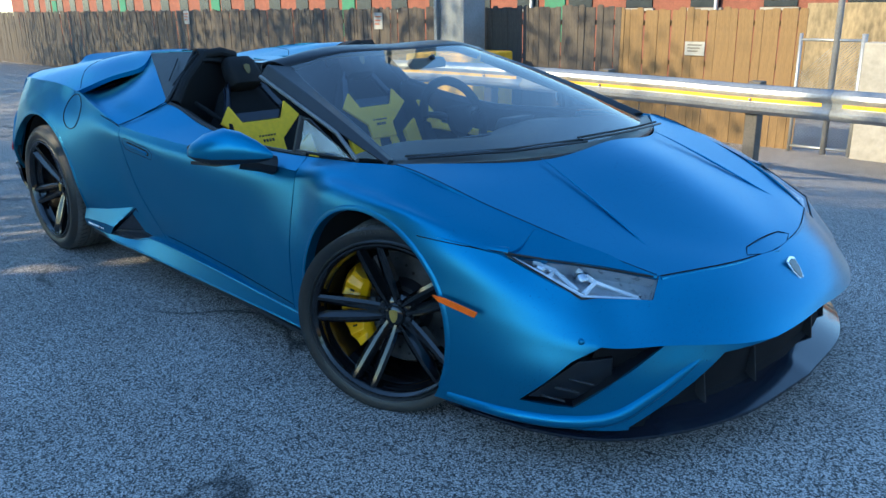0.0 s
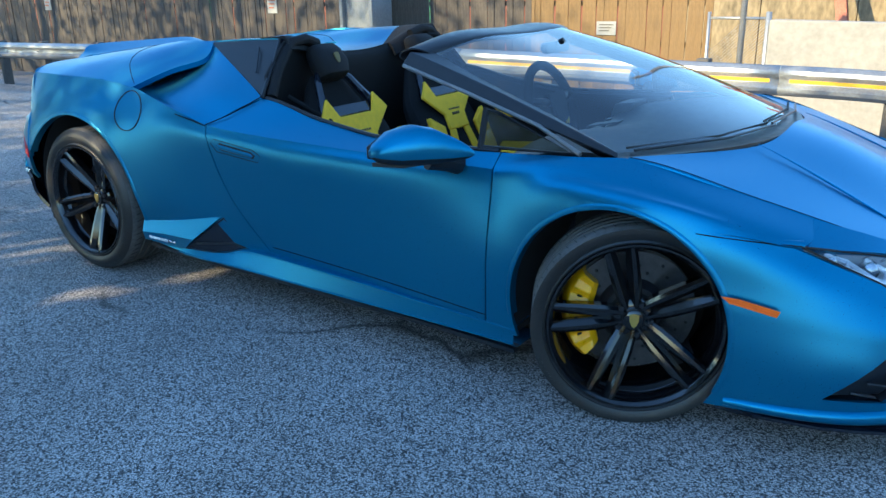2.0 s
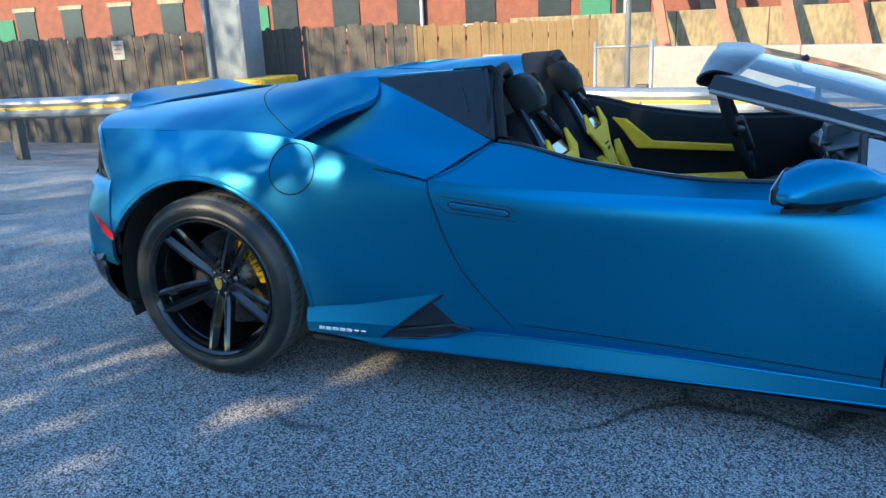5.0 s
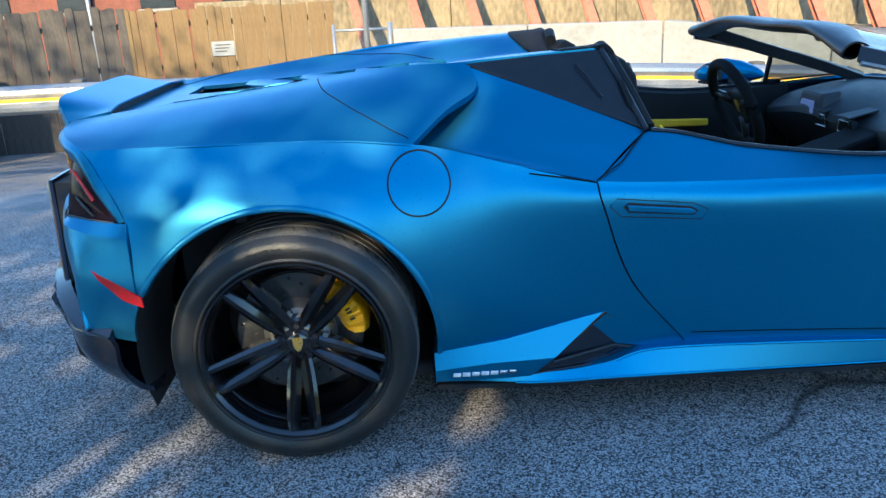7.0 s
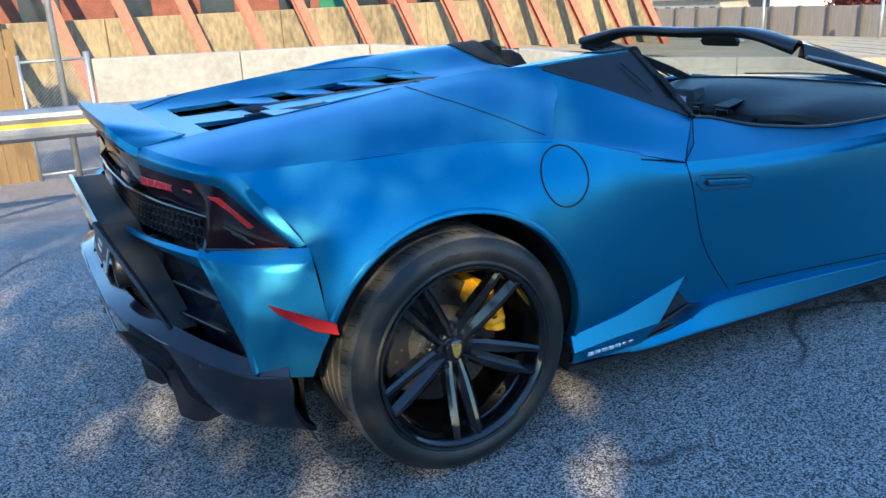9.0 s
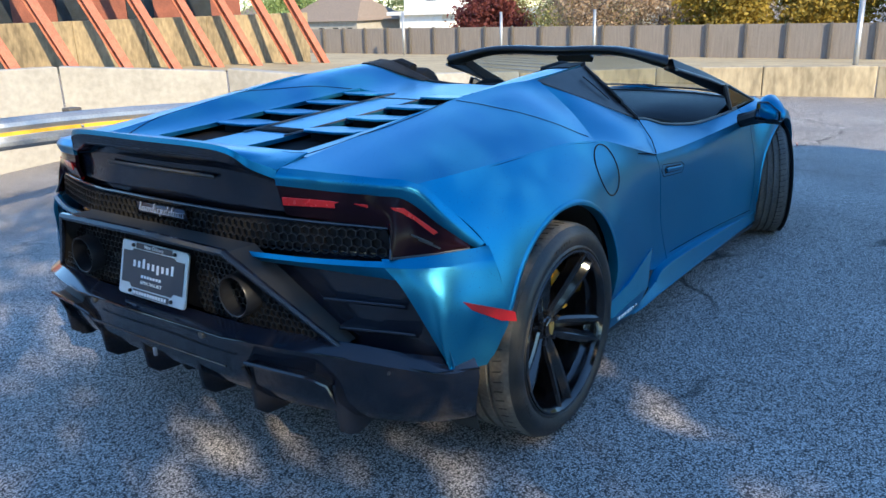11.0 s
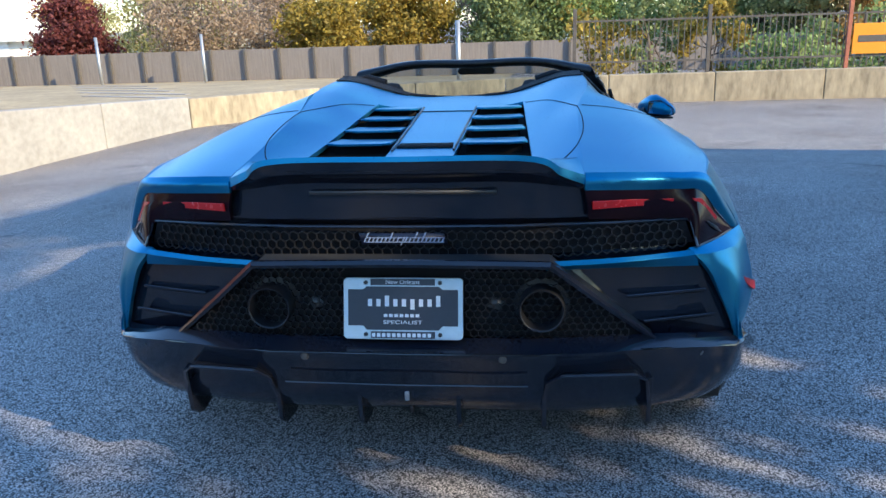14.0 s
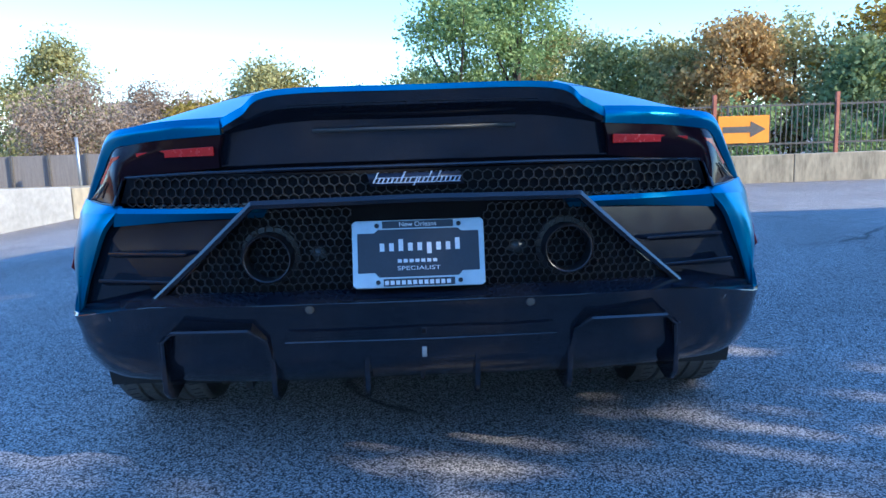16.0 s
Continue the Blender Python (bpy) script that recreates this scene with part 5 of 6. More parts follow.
PLAQUE = mat("dark_blue_plaque", (0.012, 0.016, 0.035), 0.35, var=0.2, scale=40)
EMBLEM = mat("pale_blue_chrome", (0.42, 0.50, 0.68), 0.3, 0.6, var=0.1, scale=40)
for k in range(20):
    y, h = .103 - k * .0108, .026 if k in (0, 6, 12, 14) else .013
    low = -.008 if k == 9 else 0
    bm = bmesh.new()
    prism(bm, [(-y - .0022, low), (-y + .0018, low), (-y + .0018 + .5 * (h - low), h), (-y - .0022 + .5 * (h - low), h)], .003, Matrix(((0, 0, -1, -2.014), (-1, 0, 0, 0), (0, 1, 0, .772), (0, 0, 0, 1))))
    part("emblem_stroke", bm, EMBLEM, fascia, "", False)
for z, w_ in ((.772, .0022), (.784, .0018)):
    boxed("emblem_stroke", (-2.0165, -2.0145, -.108, .098, z - w_ / 2, z + w_ / 2), EMBLEM, 0, fascia)
plate("script_plate", [(-2.012, -.118, .764), (-2.012, .110, .764), (-2.012, .118, .795), (-2.012, -.106, .795)], (.004, 0, 0), PLAQUE, fascia, 1, 0)
corners = []
for s in (-1, 1):
    tl = adopt(new("tail_lamp"), car, "smoked tail lamp with red light strips")
    top = [Vector(p) for p in ((-1.984, .468, .899), (-1.941, .62, .890), (-1.890, .72, .880), (-1.848, .780, .866), (-1.790, .837, .796), (-1.734, .890, .737))]
    low = [Vector(p) for p in ((-1.970, .48, .820), (-1.922, .62, .806), (-1.882, .742, .794), (-1.903, .768, .732), (-1.82, .830, .729), (-1.738, .888, .731))]
    mid = [p.lerp(q, .5) + Vector((-.005, .003, 0)) for p, q in zip(top, low)]
    strip("lamp_lens", [sided(r, s) for r in (top, mid, low)], 4, SMOKE, (), tl, n=30, up=(-1, s * .4, 0), thick=.012)
    plate("light_strip", [(-1.986, .487, .872), (-1.944, .60, .867), (-1.902, .70, .859), (-1.899, .70, .842), (-1.941, .60, .848), (-1.984, .487, .850)], (-.004, .002, 0), REDGLOW, tl, s, .001, "glowing red light strip")
    plate("light_arm", [(-1.878, .752, .853), (-1.858, .778, .850), (-1.799, .836, .782), (-1.810, .826, .774), (-1.848, .790, .806)], (-.004, .003, 0), REDGLOW, tl, s, .001, "red light arm")
    plate("light_arm", [(-1.886, .752, .812), (-1.866, .775, .808), (-1.846, .795, .762), (-1.858, .782, .760)], (-.004, .003, 0), REDGLOW, tl, s, .001, "red light arm")
    for k in range(2):
        q = Vector((-1.862 + .014 * k, .800 + .012 * k, .785 - .014 * k))
        bar("lamp_rib", [side(q, s), side(q + Vector((.040, .036, -.028)), s)], .0025, TRIM, tl)
    bm = bmesh.new()
    tube(bm, sided([(-1.906, .772, .731), (-1.82, .836, .729), (-1.740, .890, .731)], s), .003, 6)
    part("lamp_trim", bm, TRIM, tl)
    # blue bumper wing beside the mesh
    corner = strip("bumper_corner", [sided(r, s) for r in (
        [(-1.915, .745, .728), (-1.88, .795, .728), (-1.79, .862, .729), (-1.70, .922, .734)],
        [(-1.925, .760, .712), (-1.895, .812, .708), (-1.812, .884, .702), (-1.70, .942, .695)],
        [(-1.912, .805, .66), (-1.88, .856, .64), (-1.84, .907, .60), (-1.69, .974, .56)],
        [(-1.885, .852, .56), (-1.872, .882, .53), (-1.852, .906, .50), (-1.69, .962, .45)],
        [(-1.860, .890, .47), (-1.854, .900, .452), (-1.845, .908, .435), (-1.66, .940, .40)])], 6, PAINT, (1,), fascia, n=24, up=(-.6, s * .6, .1))
    cb = bmesh.new()
    bmesh.ops.create_cone(cb, cap_ends=True, segments=96, radius1=AR[2], radius2=AR[2], depth=1.0, matrix=pose(AR[0], s * 0.95, AR[1], 90, 0, 0))
    carve(corner, cb)
    corners.append(corner)
    strip("bumper_strip", [sided(r, s) for r in (
        [(-2.040, .36, .726), (-1.995, .55, .724), (-1.940, .70, .723), (-1.918, .754, .724)],
        [(-2.045, .36, .714), (-2.0, .55, .712), (-1.945, .71, .711), (-1.922, .764, .711)],
        [(-2.03, .37, .700), (-1.985, .55, .694), (-1.925, .72, .680), (-1.905, .775, .675)])], 4, PAINT, (1,), fascia, n=16, up=(-1, 0, .1))
    # reflector
    plate("reflector", [(-1.812, .912, .616), (-1.672, .981, .556), (-1.668, .984, .528), (-1.72, .968, .545), (-1.79, .925, .588)], (-.003, .005, 0), REDL, fascia, s, .002, "red side reflector")
    # side vents with fins
    bm = bmesh.new()
    hull_plate(bm, sided([(-1.955, .45, .690), (-1.872, .818, .672), (-1.825, .905, .440), (-1.92, .66, .470)], s), (.004, 0, 0))
    part("vent_recess", bm, BLACK, fascia, "", False)
    for z, i0 in ((.60, 0), (.53, 1)):
        plate("vent_fin", [(-1.965, .58 + i0 * .05, z + .012), (-1.90, .80 + i0 * .03, z + .012), (-1.87, .79 + i0 * .03, z - .004), (-1.91, .60, z)], (0, 0, -.01), BLACK, fascia, s, .003)
    # trapezium frame
    bm = bmesh.new()
    tube(bm, sided([(-2.105, .0, .742), (-2.105, .38, .738), (-2.05, .51, .622), (-1.992, .655, .50)], s), [.011, .011, .010, .008], 6)
    part("trapezium_frame", bm, BLACK, fascia)
    bm = bmesh.new()
    grid(bm, [sided([(-2.105, y, .738), (-2.0, y, .735)], s) for y in (0, .38)] + [sided([(-1.992, .655, .50), (-1.93, .655, .50)], s)])
    part("frame_inner_wall", bm, DARK, fascia, "", False)
    # exhaust
    ex = adopt(new("exhaust_pipe"), car, "round dark exhaust pipe")
    for nm, prof, mt in (("pipe", [(.053, .0), (.056, -.002), (.059, .003), (.059, .16), (.054, .16), (.053, .0)], SATIN), ("pipe_core", [(.0, .09), (.035, .09), (.044, .07), (.0525, .10), (.0525, .16)], DARK), ("collar", [(.0595, .05), (.072, .052), (.074, .058), (.073, .14), (.0595, .14)], SATIN)):
        bm = bmesh.new()
        revolve(bm, prof, 40)
        ob = part(nm, bm, mt, ex)
    ex.matrix_basis = pose(-2.075, s * .36, .605, 0, 0, -90)
    bm = bmesh.new()
    hull_plate(bm, sided([(-2.03, .215, .60), (-2.03, .235, .625), (-2.03, .265, .615), (-2.03, .25, .59)], s), (.01, 0, 0))
    part("rear_sensor", bm, TRIM, fascia)
hexmesh("lower_mesh", lambda y, z: abs(y) < .40 + (.735 - z) * 1.05 - .03 and not abs(y) < .165, lambda y, z: -2.035 + .10 * max(0, abs(y) - .36), -.66, .66, .525, .722, .0120, fascia, .0012)
# plate
PLATEF = mat("silver_plate_frame", (0.50, 0.58, 0.64), 0.35, 0.25, var=0.1, scale=40)
plateob = adopt(new("plate_holder"), car, "silver plate frame round a dark dealer plate")
PM = Matrix.Translation((-2.062, 0, .605)) @ Matrix(((0, .25, -.968, 0), (-1, 0, 0, 0), (0, .968, .25, 0), (0, 0, 0, 1)))
bm = bmesh.new()
rim = [(-.158, -.074), (-.150, -.081), (.150, -.081), (.158, -.074), (.158, .074), (.150, .081), (-.150, .081), (-.158, .074)]
prism(bm, rim, .008)
part("plate_frame", bm, PLATEF, plateob, "", True, .002)
bm = bmesh.new()
prism(bm, [(-.145, -.045), (-.105, -.045), (-.095, -.056), (.095, -.056), (.105, -.045), (.145, -.045), (.145, .050), (.105, .050), (.095, .058), (-.095, .058), (-.105, .050), (-.145, .050)], .0095)
NAVY = mat("plate_navy", (0.03, 0.035, 0.05), 0.45, var=0.15, scale=30)
part("plate_face", bm, NAVY, plateob, "", False)
for y0, y1, w in ((.061, .078, .085), (-.078, -.060, .085)):
    bm = bmesh.new()
    prism(bm, [(-w, y0), (w, y0), (w, y1), (-w, y1)], .0095)
    part("frame_band", bm, NAVY, plateob, "", False)
for sx in (-.098, .098):
    for y in (.068, -.068):
        bm = bmesh.new()
        bmesh.ops.create_cone(bm, cap_ends=True, segments=12, radius1=.006, radius2=.005, depth=.006, matrix=Matrix.Translation((sx, y, .011)))
        part("plate_screw", bm, SATIN, plateob)


def letters(text, size, x, y, parent, m=None, depth=.0006):
    cu = bpy.data.curves.new(text, "FONT")
    cu.body, cu.size, cu.extrude, cu.align_x, cu.align_y = text, size, depth, "CENTER", "CENTER"
    o = new("lettering", cu)
    dg = bpy.context.evaluated_depsgraph_get()
    dg.update()
    me = bpy.data.meshes.new_from_object(o.evaluated_get(dg), depsgraph=dg)
    bpy.data.objects.remove(o)
    me.materials.clear()
    me.materials.append(WHITE)
    o = new("lettering", me)
    o.parent = parent
    o.matrix_local = Matrix.Translation((x, y, .0102)) @ (m or Matrix.Identity(4))
    return o


letters("New Orleans", .0165, 0, .0695, plateob)
letters("SPECIALIST", .017, 0, -.036, plateob, Matrix.Diagonal((1.25, .8, 1, 1)))
for k in range(9):
    x, z0 = -.094 + k * .0225, -.002 if k == 5 else .006
    bm = bmesh.new()
    prism(bm, [(x + .002, z0), (x + .013, z0), (x + .013, .006 + (.028 if k in (2, 8) else .019)), (x + .002, .006 + (.028 if k in (2, 8) else .019))], .0102)
    part("print_bar", bm, WHITE, plateob, "", False)
for n_, x0, z0, w_, h_ in ((7, -.050, -.022, .0098, .008), (12, -.082, -.0745, .0092, .010)):
    for k in range(n_):
        x = x0 + k * (w_ + .0042)
        bm = bmesh.new()
        prism(bm, [(x, z0), (x + w_, z0), (x + w_, z0 + h_), (x, z0 + h_)], .0102)
        part("print_bar", bm, WHITE, plateob, "", False)
plateob.matrix_local = PM

# diffuser and lower lip
dif = adopt(new("diffuser"), car, "gloss black diffuser with two tunnels and fins")
rear_lip = strip("rear_lip", [mirror_row(r) for r in (
    [(-2.05, 0, .520), (-2.05, .35, .520), (-1.985, .65, .512), (-1.87, .85, .474), (-1.78, .92, .462)],
    [(-2.12, 0, .500), (-2.115, .35, .500), (-2.03, .66, .488), (-1.895, .885, .444), (-1.79, .945, .432)],
    [(-2.11, 0, .485), (-2.105, .35, .485), (-2.025, .66, .47), (-1.89, .88, .42), (-1.78, .94, .40)],
    [(-2.075, 0, .41), (-2.07, .36, .41), (-2.01, .63, .40), (-1.91, .84, .355), (-1.78, .93, .33)],
    [(-2.0, 0, .285), (-2.0, .38, .285), (-1.96, .62, .285), (-1.87, .80, .27), (-1.74, .90, .255)],
    [(-1.75, 0, .22), (-1.75, .38, .22), (-1.75, .62, .22), (-1.72, .78, .22), (-1.68, .86, .23)])], 4, BLACK, (1, 2), dif, n=40, up=(-1, 0, -.2))
for s in (-1, 1):
    cb = bmesh.new()
    bmesh.ops.create_cone(cb, cap_ends=True, segments=96, radius1=AR[2], radius2=AR[2], depth=.8, matrix=pose(AR[0], s * 1.02, AR[1], 90, 0, 0))
    carve(rear_lip, cb)
for s in (-1, 1):
    box_ = [(-2.03, .365, .30), (-2.08, .375, .405), (-2.10, .41, .437), (-2.07, .60, .432), (-2.035, .635, .40), (-1.99, .65, .29)]
    bm = bmesh.new()
    a = [bm.verts.new(p) for p in sided(box_, s)]
    b = [bm.verts.new(p + Vector((.25, 0, -.02))) for p in sided(box_, s)]
    for i in range(5):
        bm.faces.new((a[i], a[i + 1], b[i + 1], b[i]))
    bm.faces.new(b)
    ob = part("tunnel", bm, SATIN, dif, "", False)
    bm = bmesh.new()
    tube(bm, sided(box_, s), .006, 6)
    part("tunnel_rim", bm, BLACK, dif)
    for y, d in ((.13, .03), (.36, .03), (.64, .07)):
        plate("diffuser_fin", [(-2.09 + d, y, .40), (-2.075 + d, y, .262), (-2.04 + d, y, .234), (-1.94, y, .225), (-1.80, y, .25), (-1.80, y, .35)], (0, .013, 0), BLACK, dif, s, .003)
plate("diffuser_fin", [(-2.06, -.006, .37), (-2.0, -.006, .27), (-1.85, -.006, .22), (-1.85, -.006, .36)], (0, .012, 0), BLACK, dif, 1, .003)
bar("lip_edge", mirror_row([(-2.121, 0, .5005), (-2.116, .35, .5005), (-2.031, .66, .4885), (-1.896, .886, .4445), (-1.79, .946, .4325)]), .0035, WHEELB, dif)
bar("lip_line", [(-2.098, .325, .405), (-2.10, 0, .403), (-2.098, -.325, .405)], .004, BLACK, dif)
for y, x, z in ((.26, -2.118, .489), (-.26, -2.118, .489), (.78, -1.957, .449), (-.78, -1.957, .449)):
    bm = bmesh.new()
    revolve(bm, [(0, -.004), (.009, -.003), (.011, .001), (.011, .012)], 20)
    ob = part("parking_sensor", bm, TRIM, dif, "small round parking sensor")
    ob.matrix_local = pose(x, y, z, 0, 0, -90)
boxed("tow_eye_cover", (-2.106, -2.098, -.012, .0, .36, .385), ALU, .002, dif)
# underbody
boxed("underbody", (-1.60, 2.0, -.74, .74, .15, .20), DARK, .01, car)

# ---- wheels ----
def wheel(R, w, disc_r, cal_ang, cal_len, front, spin=0.0):
    """One wheel about the origin, its face towards -y."""
    root = new("wheel")
    root.parent = car
    e = -w / 2
    bm = bmesh.new()
    prof = [(.246, e + .03), (.253, e + .012), (.262, e + .004), (.268, e + .008), (.284, e), (.302, e + .001), (R - .020, e + .010), (R - .007, e + .022)]
    back = [(R - .007, -e - .020), (.29, -e), (.246, -e - .03)]
    revolve(bm, prof + [(R - .009, e + .030), (R - .012, 0), (R - .009, -e - .030)] + back, 72)
    tyre = part("tyre", bm, RUBBER, root, "black road tyre")
    bm = bmesh.new()
    run = [(R - .008, e + .021), (R - .003, e + .030), (R, e + .042)]
    for k in range(4):
        y = lerp(e + .042, -e - .042, (k + 1) / 5)
        run += [(R, y - .007), (R - .008, y - .005), (R - .008, y + .005), (R, y + .007)]
    revolve(bm, run + [(R, -e - .042), (R - .003, -e - .030), (R - .008, -e - .021)], 72)
    part("tread", bm, TREAD, tyre, "dusty grooved tread, its grey lightened as if sunlit")
    # sipes across the shoulders
    bm = bmesh.new()
    for k in range(64):
        m = Matrix.Rotation(2 * math.pi * k / 64, 4, "Y") @ Matrix.Rotation(.25, 4, "X")
        for y0, y1 in ((e + .038, e + .068), (-e - .068, -e - .038)):
            box(bm, R - .012, R + .0004, y0, y1, -.0016, .0016, m)
    tagged(part("tread_pattern", bm, DARK, tyre, "", False), kind="stuff")
    bm = bmesh.new()
    for a0 in (.4, 2.5, 4.4):
        for k in range(6):
            h = .010 if k % 3 else .013
            box(bm, .288, .288 + h, e - .0005, e + .003, -.005, .005, Matrix.Rotation(a0 + k * .055, 4, "Y"))
    tagged(part("sidewall_lettering", bm, RUBBER, tyre, "", False), kind="stuff")
    bm = bmesh.new()
    revolve(bm, [(.244, e + .045), (.251, e + .022), (.2575, e + .008), (.255, e + .003), (.249, e + .003), (.243, e + .010), (.238, e + .016), (.2365, e + .030), (.233, e + .055), (.229, e + .06), (.226, 0), (.224, -e - .03), (.240, -e - .02)], 72)
    part("rim", bm, WHEELB, root, "gloss black rim")
    # five double spokes
    for k in range(5):
        a = spin - math.pi / 2 + k * 2 * math.pi / 5
        m = Matrix.Rotation(-a, 4, "Y")
        bm = bmesh.new()
        for sg in (-1, 1):
            st = []
            for r, off, hw, y0, dep in ((.030, .011, .013, e + .078, .04), (.055, .0145, .0155, e + .072, .042), (.090, .0185, .0175, e + .058, .044), (.140, .0225, .0178, e + .040, .042), (.195, .0265, .0165, e + .022, .040), (.225, .0285, .0150, e + .014, .040), (.243, .030, .0125, e + .010, .038)):
                c, hw = sg * off * 1.04, hw * 1.1
                st.append([(r, y0 + (.018 if sg > 0 else .006), c - hw), (r, y0, c - hw * (.1 if sg > 0 else .5)), (r, y0, c + hw * (.5 if sg > 0 else .1)), (r, y0 + (.006 if sg > 0 else .018), c + hw), (r, y0 + dep, c + hw * .8), (r, y0 + dep, c - hw * .8)])
            vs = [[bm.verts.new(p) for p in q] for q in st]
            for q0, q1 in zip(vs, vs[1:]):
                for i in range(6):
                    bm.faces.new((q0[i], q0[(i + 1) % 6], q1[(i + 1) % 6], q1[i]))
            bm.faces.new(vs[0])
            bm.faces.new(vs[-1][::-1])
        bmesh.ops.transform(bm, matrix=m, verts=bm.verts)
        part("spoke", bm, WHEELB, root, "", True, 0, 22)
    bm = bmesh.new()
    revolve(bm, [(0, e + .076), (.034, e + .076), (.038, e + .080), (.058, e + .083), (.068, e + .092), (.070, e + .13)], 40)
    hub = part("hub", bm, WHEELB, root)
    bm = bmesh.new()
    revolve(bm, [(0, e + .066), (.026, e + .067), (.030, e + .070), (.031, e + .078)], 32)
    cap = part("centre_cap", bm, WHEELB, hub, "black centre cap with a gold shield")
    bm = bmesh.new()
    sh = [(x * .5, y * .5) for x, y in shield]
    prism(bm, sh, .003, Matrix(((1, 0, 0, 0), (0, 0, -1, e + .0662), (0, 1, 0, 0), (0, 0, 0, 1))))
    part("cap_shield", bm, GOLD, hub)
    for k in range(5):
        a = spin - math.pi / 2 + (k + .5) * 2 * math.pi / 5
        bm = bmesh.new()
        bmesh.ops.create_cone(bm, cap_ends=True, segments=6, radius1=.010, radius2=.008, depth=.022, matrix=Matrix.Translation((.050 * math.cos(a), e + .080, .050 * math.sin(a))) @ Matrix.Rotation(math.pi / 2, 4, "X"))
        part("lug_bolt", bm, SATIN, hub, "", False)
    # brake
    bm = bmesh.new()
    yd = e + .150
    revolve(bm, [(.10, yd), (disc_r, yd), (disc_r, yd + .010), (disc_r - .012, yd + .012), (disc_r - .012, yd + .020), (disc_r, yd + .022), (disc_r, yd + .032), (.10, yd + .032)], 60)
    disc = part("brake_disc", bm, STEEL, root, "drilled steel brake disc")
    bm = bmesh.new()
    revolve(bm, [(.0, yd - .03), (.085, yd - .03), (.10, yd - .012), (.104, yd)], 40)
    part("disc_bell", bm, SATIN if front else ALU, disc)
    bm = bmesh.new()
    for k in range(30):
        a = 2 * math.pi * k / 30
        r = (.125, .145, .165)[k % 3]
        bmesh.ops.create_cone(bm, cap_ends=True, segments=8, radius1=.005, radius2=.005, depth=.003, matrix=Matrix.Translation((r * math.cos(a), yd - .0005, r * math.sin(a))) @ Matrix.Rotation(math.pi / 2, 4, "X"))
    tagged(part("disc_holes", bm, DARK, disc), kind="stuff")
    bm = bmesh.new()
    prof = []
    for k in range(13):
        a = cal_ang + cal_len * (k / 12 - .5)
        edge = 1 - .25 * abs(k / 6 - 1) ** 4
        r0, r1 = disc_r - (.068 if front else .058) * edge, disc_r + .024 * edge
        lump = .013 * math.cos(k * math.pi / 2) ** 2
        prof.append([(r0 * math.cos(a), yd - .022, r0 * math.sin(a)), ((r0 + .02) * math.cos(a), yd - .036 - lump, (r0 + .02) * math.sin(a)), ((r1 - .014) * math.cos(a), yd - .036 - lump, (r1 - .014) * math.sin(a)), (r1 * math.cos(a), yd - .02, r1 * math.sin(a)), (r1 * math.cos(a), yd + .05, r1 * math.sin(a)), (r0 * math.cos(a), yd + .05, r0 * math.sin(a))])
    vs = [[bm.verts.new(p) for p in q] for q in prof]
    for q0, q1 in zip(vs, vs[1:]):
        for i in range(6):
            bm.faces.new((q0[i], q0[(i + 1) % 6], q1[(i + 1) % 6], q1[i]))
    bm.faces.new(vs[0])
    bm.faces.new(vs[-1][::-1])
    cal = part("brake_caliper", bm, YELLOW, root, "bright yellow brake caliper", True, .003, 40)
    bm = bmesh.new()
    for k in range(9):
        a = cal_ang + cal_len * .5 * (k / 8 - .5)
        box(bm, disc_r - .026, disc_r - .012, yd - .0445, yd - .040, -.0025, .0025, Matrix.Rotation(-a, 4, "Y"))
    part("caliper_strokes", bm, DARK, cal)
    return root


STEER = 26
wr = wheel(.334, .305, .178, radians(32), 1.05, False)
wf = wheel(.302, .245, .188, radians(182), 1.5, True, radians(-23))
wr.matrix_local = pose(WR[0], -.808, WR[1])
wf.matrix_local = pose(WF[0], -.815, WF[1], 0, 0, STEER)
copy_thing(wr, pose(WR[0], .808, WR[1], 0, 0, 180))
copy_thing(wf, pose(WF[0], .815, WF[1], 0, 0, 180 + STEER))

# ---- windscreen ----
WS = [
    [(1.475, 0, .790), (1.40, .40, .792), (1.185, .735, .788)],
    [(1.16, 0, .899), (1.10, .40, .901), (.93, .685, .878)],
    [(.84, 0, 1.001), (.79, .37, 1.003), (.67, .635, .962)],
    [(.49, 0, 1.086), (.465, .34, 1.087), (.395, .575, 1.044)],
]
ws = adopt(new("windscreen"), car, "raked tinted windscreen in a black frame")
gl = strip("windscreen_pane", [mirror_row(r) for r in WS], 6, GLASS, parent=ws, n=24, up=(0, 0, 1), thick=.0)
gl.visible_shadow = False
strip("header_rail", [mirror_row(r) for r in (
    [(.505, 0, 1.076), (.48, .34, 1.078), (.41, .575, 1.034)],
    [(.490, 0, 1.090), (.465, .34, 1.092), (.395, .592, 1.050)],
    [(.42, 0, 1.100), (.40, .34, 1.103), (.345, .61, 1.062)],
    [(.345, 0, 1.100), (.335, .34, 1.101), (.305, .625, 1.047)],
    [(.335, 0, 1.076), (.33, .34, 1.076), (.305, .615, 1.019)],
    [(.40, 0, 1.056), (.39, .34, 1.058), (.37, .57, 1.007)],
    [(.49, 0, 1.074), (.465, .34, 1.076), (.40, .572, 1.032)])], 4, SATIN, parent=ws, n=24, up=(0, 0, 1), thick=.006, label="black roof header rail")
